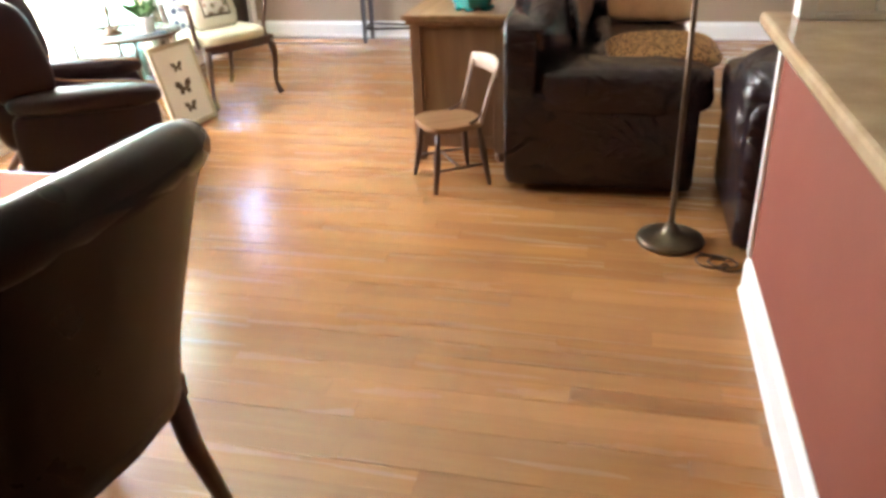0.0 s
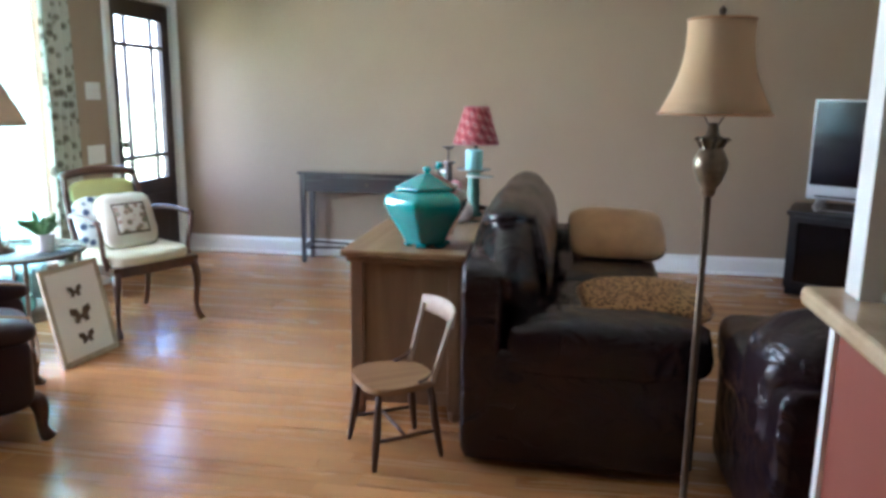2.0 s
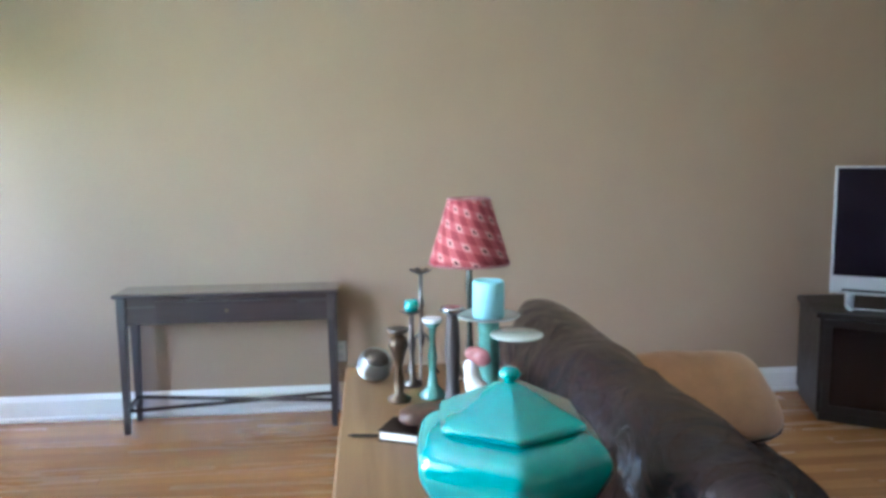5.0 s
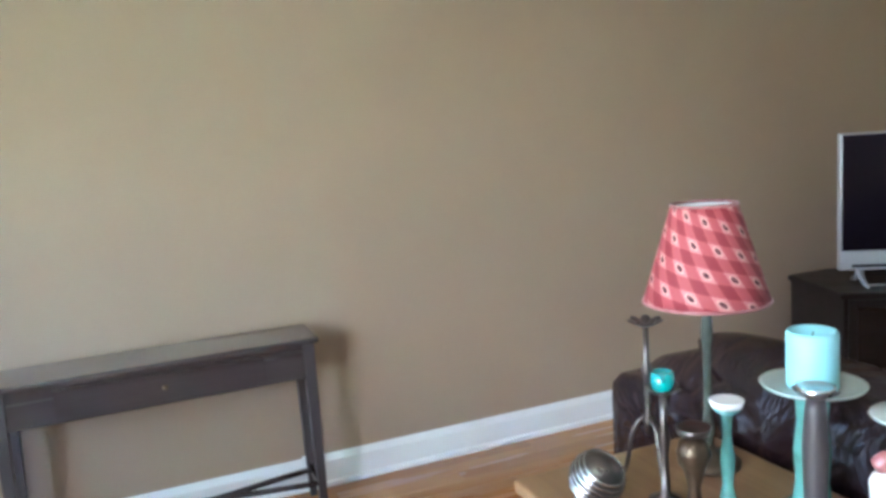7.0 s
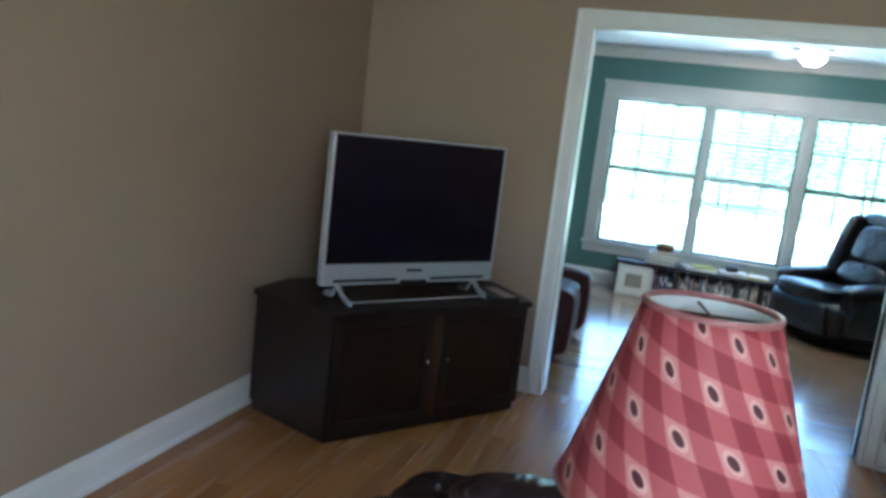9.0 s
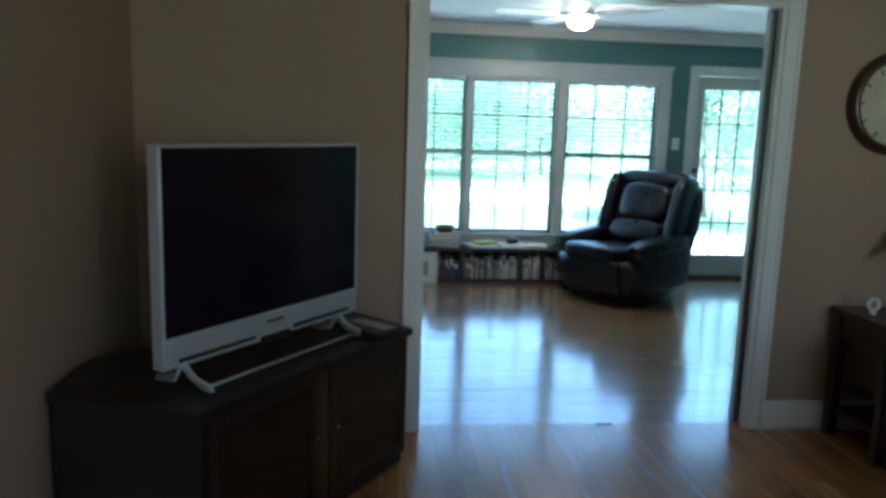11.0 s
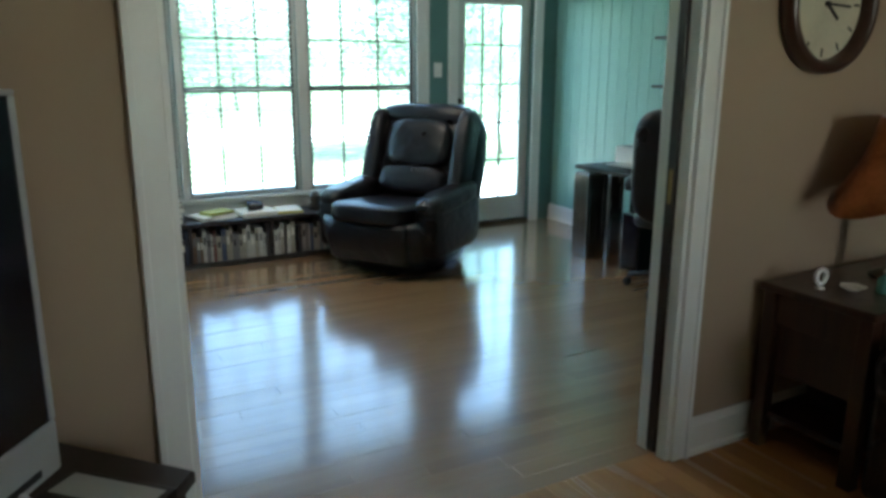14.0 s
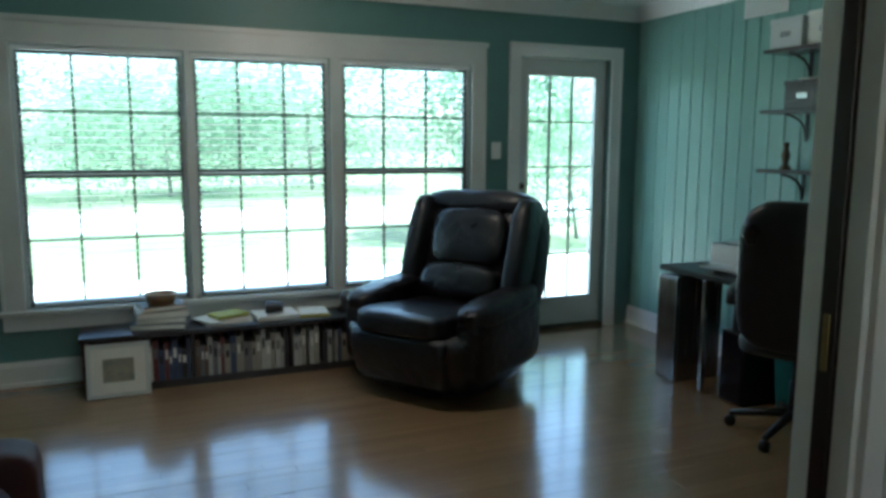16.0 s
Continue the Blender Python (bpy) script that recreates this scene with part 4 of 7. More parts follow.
def patterned_ball():
    t = thing("ornament_ball", "round silver ornament ball banded with dark stripes", "ornament", 0.142, 9.54, TT)
    part("ball", lathe([(0.052 * math.sin(math.pi * k / 14), 0.052 - 0.052 * math.cos(math.pi * k / 14)) for k in range(15)], n=24), PEWTER, t, smooth=True)
    for k in range(7):
        m = rot(35, 20 * k - 60, 0)
        bm = ring_tube(0.0535 * math.cos(radians(12 * (k - 3))), 0.0535 * math.sin(radians(12 * (k - 3))), 0.0032, 28)
        bmesh.ops.transform(bm, matrix=Matrix.Translation((0, 0, 0.052)) @ rot(32, 14), verts=bm.verts)
        part("band", bm, CHROME, t, smooth=True)


patterned_ball()


def white_bird():
    t = thing("ceramic_ornament", "white glazed ornament with rose patterned crest", "ornament", 0.436, 9.085, TT, 150)
    part("body", cushion((0.13, 0.10, 0.11), (0, 0, 0.056), None, 2.2, cuts=10), WHITE_CERAMIC, t, smooth=True)
    part("neck", tube(curve((0.03, 0, 0.09), (0.06, 0, 0.12), (0.045, 0, 0.15), (0.06, 0, 0.175)), [0.032, 0.030, 0.028, 0.025, 0.023, 0.022, 0.021, 0.021, 0.021, 0.018, 0.010], 12), WHITE_CERAMIC, t, smooth=True)
    part("crest", cushion((0.07, 0.03, 0.05), (0.035, 0, 0.185), rot(0, -20), 2.2, 0.01, 30, 8), ROSE_CERAMIC, t, smooth=True)


white_bird()


def open_book():
    t = thing("book", "small dark book with white page edges lying flat", "book", 0.235, 9.04, TT, -24)
    part("cover", slab(-0.075, 0.075, -0.052, 0.052, 0, 0.004, 0.001), LEATHER_DINING, t)
    part("pages", slab(-0.073, 0.070, -0.049, 0.049, 0.004, 0.024, 0.002), PAPER, t, "white pages")
    part("cover", slab(-0.075, 0.075, -0.052, 0.052, 0.024, 0.029, 0.001), LEATHER_DINING, t)
    t = thing("leather_pouch", "worn brown leather pouch lying on the book", "case", 0.265, 9.06, TT + 0.0295, 10)
    part("case", cushion((0.20, 0.10, 0.045), (0.03, 0, 0.0225), None, 2.8, 0.010, 16, 12), surface("worn_tan_brown_leather", (0.10, 0.055, 0.038), 0.5, vary=0.3, scale=20, fine=120, bump=0.1), t, smooth=True)
    part("flap", cushion((0.07, 0.085, 0.012), (0.10, 0, 0.044), rot(0, 8), 3, 0.003, 18, 8), LEATHER_DINING, t, smooth=True)
    t = thing("pen", "dark pen lying on the sofa table", "pen", 0.135, 9.05, TT, 80)
    part("barrel", tube([(0, -0.065, 0.0045), (0, 0.05, 0.0045), (0, 0.066, 0.0045)], [0.004, 0.0045, 0.0015], 8), BLACK_PLASTIC, t, smooth=True)


open_book()


def cake_stand():
    t = thing("glass_goblet", "clear glass stand with a wide pale disc", "glass stand", 0.518, 9.15, TT)
    part("foot", lathe([(0.0, 0), (0.045, 0.0), (0.046, 0.005), (0.012, 0.014), (0.006, 0.03), (0.006, 0.22), (0.0, 0.222)], n=20), GLASS, t, smooth=True)
    part("disc", lathe([(0.0, 0.222), (0.068, 0.223), (0.072, 0.228), (0.068, 0.231), (0.0, 0.230)], n=28), bpy.data.materials["frosted_dish_glass"], t, "frosted glass disc", True)


cake_stand()
table_cable = thing("lamp_cable", "thin dark lamp cable lying on the sofa table", "cable", 0.40, 8.80, TT)
part("cable", tube(curve((0.02, -0.10, 0.004), (0.09, -0.02, 0.004), (-0.02, 0.06, 0.004), (0.05, 0.30, 0.004), 14), 0.003, 6), BLACK_PLASTIC, table_cable, smooth=True)


# ---------- child's chair ----------
def small_chair():
    t = thing("child_chair", "small wooden child's chair with a pale curved back", "chair", 0.325, 8.055, 0, 214)
    seat = [(0.145 * math.copysign(abs(math.cos(a)) ** 0.55, math.cos(a)), 0.150 * math.copysign(abs(math.sin(a)) ** 0.55, math.sin(a)) * (1 + 0.10 * math.cos(a))) for a in (2 * math.pi * k / 32 for k in range(32))]
    bm = prism(seat, 0.024, m=Matrix.Translation((0, 0, 0.286)))
    bmesh.ops.bevel(bm, geom=[e for e in bm.edges if abs(e.verts[0].co.z - e.verts[1].co.z) < 1e-4], offset=0.006, segments=2, affect="EDGES")
    part("seat", bm, CHAIR_WOOD, t)
    feet = [(0.135, 0.150), (0.135, -0.150), (-0.145, 0.135), (-0.145, -0.135)]
    for x, y in feet:
        pts = [(x, y, 0), (x * 0.93, y * 0.93, 0.07), (x * 0.86, y * 0.86, 0.14), (x * 0.80, y * 0.80, 0.22), (x * 0.75, y * 0.75, 0.29)]
        part("leg", tube(pts, [0.009, 0.013, 0.016, 0.013, 0.010], 10), CHAIR_DARK, t, smooth=True)
    for y in (0.138, -0.138):
        part("stretcher", tube([(0.122, y * 0.94, 0.105), (0, y * 0.92, 0.105), (-0.13, y * 0.90, 0.105)], [0.006, 0.009, 0.006], 8), CHAIR_DARK, t, smooth=True)
    part("stretcher", tube([(0, 0.126, 0.105), (0, -0.126, 0.105)], 0.007, 8), CHAIR_DARK, t, smooth=True)
    for y in (0.115, -0.115):
        part("back_post", tube([(-0.112, y, 0.30), (-0.145, y * 1.06, 0.42), (-0.182, y * 1.12, 0.545)], [0.011, 0.010, 0.008], 8), BLONDE, t, smooth=True)
        part("brace", tube(curve((-0.05, y * 1.1, 0.312), (-0.09, y * 1.1, 0.325), (-0.11, y * 1.08, 0.33), (-0.122, y, 0.36), 6), 0.006, 6), CHAIR_DARK, t, smooth=True)
    bm = bmesh.new()
    rows = []
    for k in range(13):
        u = k / 12 * 2 - 1
        bow = -0.175 - 0.035 * (1 - u * u)
        hh = 0.062 + 0.012 * (1 - u * u)
        rows.append([bm.verts.new((bow + dx - 0.012 * dz * 10, u * 0.150, 0.510 + dz * hh * 1.0 / 0.1)) for dx, dz in ((0.006, 0), (-0.006, 0), (-0.006, 0.1), (0.006, 0.1))])
    for a, b in zip(rows, rows[1:]):
        for k in range(4):
            bm.faces.new((a[k], a[(k + 1) % 4], b[(k + 1) % 4], b[k]))
    bm.faces.new(rows[0])
    bm.faces.new(rows[-1][::-1])
    bmesh.ops.bevel(bm, geom=list(bm.edges), offset=0.002, segments=1, affect="EDGES")
    part("top_rail", bm, BLONDE, t, "pale worn top rail", True)


small_chair()


# ---------- floor lamp ----------
def floor_lamp():
    t = thing("floor_lamp", "bronze floor lamp with a cream bell shade", "lamp", 1.335, 7.515, 0)
    part("base", lathe([(0.0, 0), (0.125, 0.0), (0.132, 0.010), (0.126, 0.024), (0.100, 0.030), (0.060, 0.036), (0.036, 0.050), (0.030, 0.062), (0.016, 0.085), (0.0, 0.086)], n=36), BRONZE, t, smooth=True)
    part("pole", lathe([(0.015, 0.08), (0.011, 0.11), (0.010, 0.60), (0.010, 1.11), (0.0, 1.111)], n=14), BRONZE, t, smooth=True)
    part("urn", lathe([(0.012, 1.10), (0.020, 1.11), (0.018, 1.122), (0.034, 1.145), (0.045, 1.175), (0.047, 1.198), (0.036, 1.222), (0.026, 1.236), (0.036, 1.248), (0.038, 1.258), (0.018, 1.268), (0.012, 1.300), (0.0, 1.302)], n=24), surface("antique_gold_urn", (0.26, 0.20, 0.13), 0.38, 0.6, vary=0.3, scale=18, bump=0.08), t, "antique gold urn with leaf collar", True)
    for k in range(8):
        a = 2 * math.pi * k / 8
        c, s = math.cos(a), math.sin(a)
        part("leaf", tube([(0.024 * c, 0.024 * s, 1.236), (0.042 * c, 0.042 * s, 1.260), (0.050 * c, 0.050 * s, 1.253)], [0.010, 0.007, 0.002], 6, flat=0.5), BRONZE, t, smooth=True)
    sh = part("shade", shade(0.147, 0.085, 0.247, 1.322, 56, 0.022, 0.003, 0.0014), [SHADE_CREAM, SHADE_LINING], t, "cream pleated silk bell shade")
    part("top_trim", ring_tube(0.086, 1.568, 0.004), TAN_CLOTH, sh, smooth=True)
    part("bottom_trim", ring_tube(0.148, 1.324, 0.004), TAN_CLOTH, sh, smooth=True)
    part("harp", tube([(0.012, 0, 1.295), (0.05, 0, 1.36), (0.05, 0, 1.47), (0, 0, 1.562), (-0.05, 0, 1.47), (-0.05, 0, 1.36), (-0.012, 0, 1.295)], 0.0025, 6), BRONZE, t, smooth=True)
    spider = tube([(-0.084, 0, 1.563), (0.084, 0, 1.563)], 0.002, 6)
    tube([(0, -0.084, 1.563), (0, 0.084, 1.563)], 0.002, 6, spider)
    part("spider", spider, BRONZE, sh)
    part("finial", lathe([(0.005, 1.558), (0.012, 1.570), (0.006, 1.580), (0.011, 1.592), (0.0, 1.606)], n=12), BRONZE, t, smooth=True)
    c = thing("floor_cable", "thin brown lamp cable coiled on the oak floor", "cable", 1.455, 7.43, 0)
    pts = []
    for k in range(60):
        a = k * 0.32
        r = 0.035 + 0.022 * math.sin(k * 0.11)
        pts.append((0.03 + r * 1.3 * math.cos(a) + k * 0.0009, -0.06 + r * math.sin(a) - k * 0.001, 0.006 + 0.0025 * math.sin(k * 0.9)))
    part("cable", tube([(-0.05, 0.06, 0.005), (-0.02, 0.0, 0.005)] + pts, 0.0035, 6), BRONZE, c, smooth=True)


floor_lamp()


# ---------- console table ----------
def console():
    t = thing("console_table", "charcoal brown console table with crossed stretchers", "table", -1.185, 11.205, 0)
    w, d, h = 1.13, 0.265, 0.752
    part("tabletop", slab(-0.015, w + 0.015, -0.012, d, h - 0.022, h, 0.004), GREY_POLISH, t, "polished charcoal top")
    part("apron", slab(0.03, w - 0.03, 0.010, 0.030, h - 0.165, h - 0.022, 0.002), GREY_WOOD, t)
    part("apron", slab(0.03, w - 0.03, d - 0.035, d - 0.015, h - 0.165, h - 0.022, 0.002), GREY_WOOD, t)
    part("drawer_front", slab(0.20, w - 0.20, 0.006, 0.012, h - 0.150, h - 0.040, 0.002), GREY_WOOD, t)
    part("drawer_knob", lathe([(0.004, 0), (0.006, 0.008), (0.011, 0.016), (0.0, 0.020)], (w / 2, 0.006, h - 0.095), 10, turn=rot(90)), BRONZE, t)
    for x, sx in ((0.0, 1), (w, -1)):
        for y, sy in ((0.0, 1), (d - 0.012, -1)):
            low = prism([(x + sx * 0.006, y + sy * 0.006), (x + sx * 0.034, y + sy * 0.006), (x + sx * 0.034, y + sy * 0.034), (x + sx * 0.006, y + sy * 0.034)], h - 0.022)
            for v in low.verts:
                if v.co.z > 0.1:
                    v.co.x = x + sx * (0.002 if abs(v.co.x - x) < 0.02 else 0.048)
                    v.co.y = y + sy * (0.002 if abs(v.co.y - y) < 0.02 else 0.048)
            part("leg", low, GREY_WOOD_Z, t)
        part("end_rail", slab(min(x + sx * 0.014, x + sx * 0.034), max(x + sx * 0.014, x + sx * 0.034), 0.03, d - 0.045, 0.115, 0.145, 0.002), GREY_WOOD, t)
        part("end_apron", slab(min(x + sx * 0.010, x + sx * 0.030), max(x + sx * 0.010, x + sx * 0.030), 0.045, d - 0.055, h - 0.165, h - 0.022, 0.002), GREY_WOOD, t)
    for y0, y1, dz in ((0.03, d - 0.045, 0), (d - 0.045, 0.03, 0.018)):
        a, b = Vector((0.03, y0, 0.12 + dz)), Vector((w - 0.03, y1, 0.12 + dz))
        bm = box(((b - a).length, 0.022, 0.017), (a + b) / 2, 0.002, rot(0, 0, math.degrees(math.atan2(b.y - a.y, b.x - a.x))))
        part("cross_stretcher", bm, GREY_WOOD, t)


console()


# ---------- television and its stand ----------
def tv_stand():
    t = thing("tv_stand", "black-brown corner television stand with smoked glass doors", "tv stand", 2.525, 10.965, 0, -34.8)
    w, h = 1.157, 0.60

    def plan(out):
        """The stand's plan: sides that splay back into the corner of the room."""
        return [(-out, -out), (w + out, -out), (w + 0.095 + out, 0.385), (w - 0.02, 0.60), (0.10, 0.66), (-0.132 - out, 0.50)]

    top = prism(plan(0.016), 0.032, m=Matrix.Translation((0, 0, h - 0.032)))
    bmesh.ops.bevel(top, geom=[e for e in top.edges if abs(e.verts[0].co.z - e.verts[1].co.z) < 1e-4], offset=0.005, segments=2, affect="EDGES")
    part("top", top, BLACK_WOOD, t)
    part("plinth", prism(plan(-0.012), 0.05), BLACK_WOOD, t)
    part("bottom_shelf", prism(plan(-0.010), 0.02, m=Matrix.Translation((0, 0, 0.05))), BLACK_WOOD, t)
    for (x0, y0), (x1, y1) in (((0.0, 0.0), (-0.132, 0.50)), ((w, 0.0), (w + 0.095, 0.385))):
        k = 0.022 if x0 == 0 else -0.022
        part("side_panel", prism([(x0, y0), (x0 + k, y0), (x1 + k, y1), (x1, y1)], h - 0.082, m=Matrix.Translation((0, 0, 0.05))), BLACK_WOOD, t)
    for pts in (((-0.11, 0.50), (0.11, 0.64)), ((0.11, 0.64), (w - 0.03, 0.58)), ((w - 0.03, 0.58), (w + 0.07, 0.385))):
        (x0, y0), (x1, y1) = pts
        part("back_panel", prism([(x0, y0), (x1, y1), (x1, y1 - 0.01), (x0, y0 - 0.01)], h - 0.102, m=Matrix.Translation((0, 0, 0.07))), BLACK_WOOD, t)
    part("divider", slab(w / 2 - 0.030, w / 2 + 0.030, -0.006, 0.50, 0.05, h - 0.032, 0.002), DARK_WOOD, t)
    part("middle_shelf", slab(0.022, w - 0.022, 0.03, 0.48, 0.30, 0.318), BLACK_WOOD, t)
    for x0, x1, hx in ((0.024, w / 2 - 0.034, w / 2 - 0.06), (w / 2 + 0.034, w - 0.024, w / 2 + 0.06)):
        fr = slab(x0, x1, -0.010, 0.008, 0.056, 0.096, 0.002)
        slab(x0, x1, -0.010, 0.008, h - 0.076, h - 0.036, 0.002, fr)
        slab(x0, x0 + 0.038, -0.010, 0.008, 0.096, h - 0.076, 0.002, fr)
        slab(x1 - 0.038, x1, -0.010, 0.008, 0.096, h - 0.076, 0.002, fr)
        door = part("door", fr, BLACK_WOOD, t)
        part("glass", slab(x0 + 0.038, x1 - 0.038, -0.004, 0.000, 0.096, h - 0.076), DARK_GLASS, door, "smoked glass")
        part("knob", lathe([(0.004, 0), (0.005, 0.010), (0.010, 0.018), (0.0, 0.024)], (hx, -0.010, 0.34), 10, turn=rot(90)), CHROME, door, smooth=True)


tv_stand()


def television():
    t = thing("television", "flat silver-framed television, switched off, on the stand", "television", 2.656, 11.101, 0.601, -35.5)
    w = 1.0
    fr = slab(0, w, 0.0, 0.05, 0.075, 0.175, 0.006)
    slab(0, 0.014, 0.0, 0.05, 0.175, 0.762, 0.004, fr)
    slab(w - 0.012, w, 0.0, 0.05, 0.175, 0.762, 0.004, fr)
    slab(0, w, 0.0, 0.05, 0.762, 0.772, 0.003, fr)
    part("frame", fr, SILVER_PLASTIC, t, "silver plastic frame")
    part("screen", slab(0.012, w - 0.010, 0.006, 0.045, 0.172, 0.764), SCREEN, t, "dark glossy screen")
    part("back_cover", slab(0.03, w - 0.03, 0.05, 0.105, 0.12, 0.70, 0.02), BLACK_PLASTIC, t)
    for x in (0.06, w - 0.40):
        part("speaker_grille", slab(x, x + 0.34, -0.002, 0.002, 0.090, 0.104, 0.001), BLACK_PLASTIC, t)
    part("centre_port", slab(w / 2 - 0.075, w / 2 + 0.075, -0.012, 0.006, 0.066, 0.092, 0.004), BLACK_PLASTIC, t)
    part("badge", slab(w / 2 - 0.045, w / 2 + 0.045, -0.002, 0.002, 0.135, 0.146), CHROME, t)
    for x in (0.10, w - 0.10):
        foot = tube(curve((x, 0.03, 0.085), (x, -0.01, 0.03), (x, -0.04, 0.020), (x, -0.095, 0.014), 8), [0.040, 0.038, 0.037, 0.036, 0.036, 0.035, 0.034, 0.033, 0.030], 8, flat=0.35)
        tube([(x, 0.03, 0.085), (x, 0.06, 0.025), (x, 0.15, 0.010)], [0.030, 0.024, 0.016], 8, foot, 0.35)
        part("foot", foot, SILVER_PLASTIC, t, smooth=True)
    part("foot_bar", slab(0.12, w - 0.12, -0.072, -0.056, 0.006, 0.014, 0.003), SILVER_PLASTIC, t)


television()
t = thing("disc_player", "slim black disc player with a silver top panel", "player", 3.405, 10.47, 0.601, 44)
part("body", slab(-0.12, 0.12, -0.075, 0.075, 0.004, 0.030, 0.004), BLACK_PLASTIC, t)
part("front_strip", slab(-0.105, 0.105, -0.060, 0.010, 0.030, 0.0315, 0.0005), SILVER_PLASTIC, t, "silver top panel")
for x in (-0.10, 0.10):
    for y in (-0.06, 0.06):
        part("rubber_foot", lathe([(0.010, 0), (0.009, 0.004), (0, 0.004)], (x, y, 0), 8), BLACK_PLASTIC, t)
t = thing("television_cable", "thin dark cable hanging behind the television stand", "cable", 3.70, 10.44, 0)
part("cable", tube(curve((0.03, 0.02, 0.30), (0.04, -0.06, 0.10), (0.02, -0.10, 0.02), (0.0, 0.06, 0.005), 12), 0.003, 6), BLACK_PLASTIC, t, smooth=True)


# ---------- clock and side table by the opening ----------
def wall_clock():
    t = thing("wall_clock", "round wall clock with thick dark wooden rim and cream face", "clock", EAST, 7.985, 1.628)
    turn = rot(0, -90)
    part("rim", lathe([(0.192, 0.0), (0.236, 0.0), (0.244, 0.018), (0.240, 0.050), (0.222, 0.066), (0.204, 0.058), (0.192, 0.028), (0.192, 0.0)], n=56, turn=turn), DARK_WOOD, t, "thick dark wooden rim", True)
    part("face", lathe([(0.0, 0.0), (0.200, 0.0), (0.200, 0.014), (0.0, 0.014)], n=48, turn=turn), surface("aged_cream_dial", (0.55, 0.50, 0.38), 0.5, vary=0.08, scale=8, bump=0.0), t, "aged cream dial")
    for k in range(12):
        a = math.pi * 2 * k / 12
        part("hour_mark", box((0.002, 0.008, 0.030), (-0.0155, 0.168 * math.sin(a), 0.168 * math.cos(a)), 0, rot(math.degrees(-a))), BLACK_PLASTIC, t)
    for nm, ln, wd, deg, dx in (("minute_hand", 0.145, 0.009, 93, -0.020), ("hour_hand", 0.095, 0.012, 128, -0.0175)):
        a = radians(deg)
        part(nm, box((0.002, wd, ln), (dx, -math.sin(a) * ln * 0.38, math.cos(a) * ln * 0.38), 0, rot(deg)), BLACK_PLASTIC, t)
    part("hub", lathe([(0.010, 0.014), (0.010, 0.024), (0, 0.024)], n=12, turn=turn), BLACK_PLASTIC, t)


wall_clock()


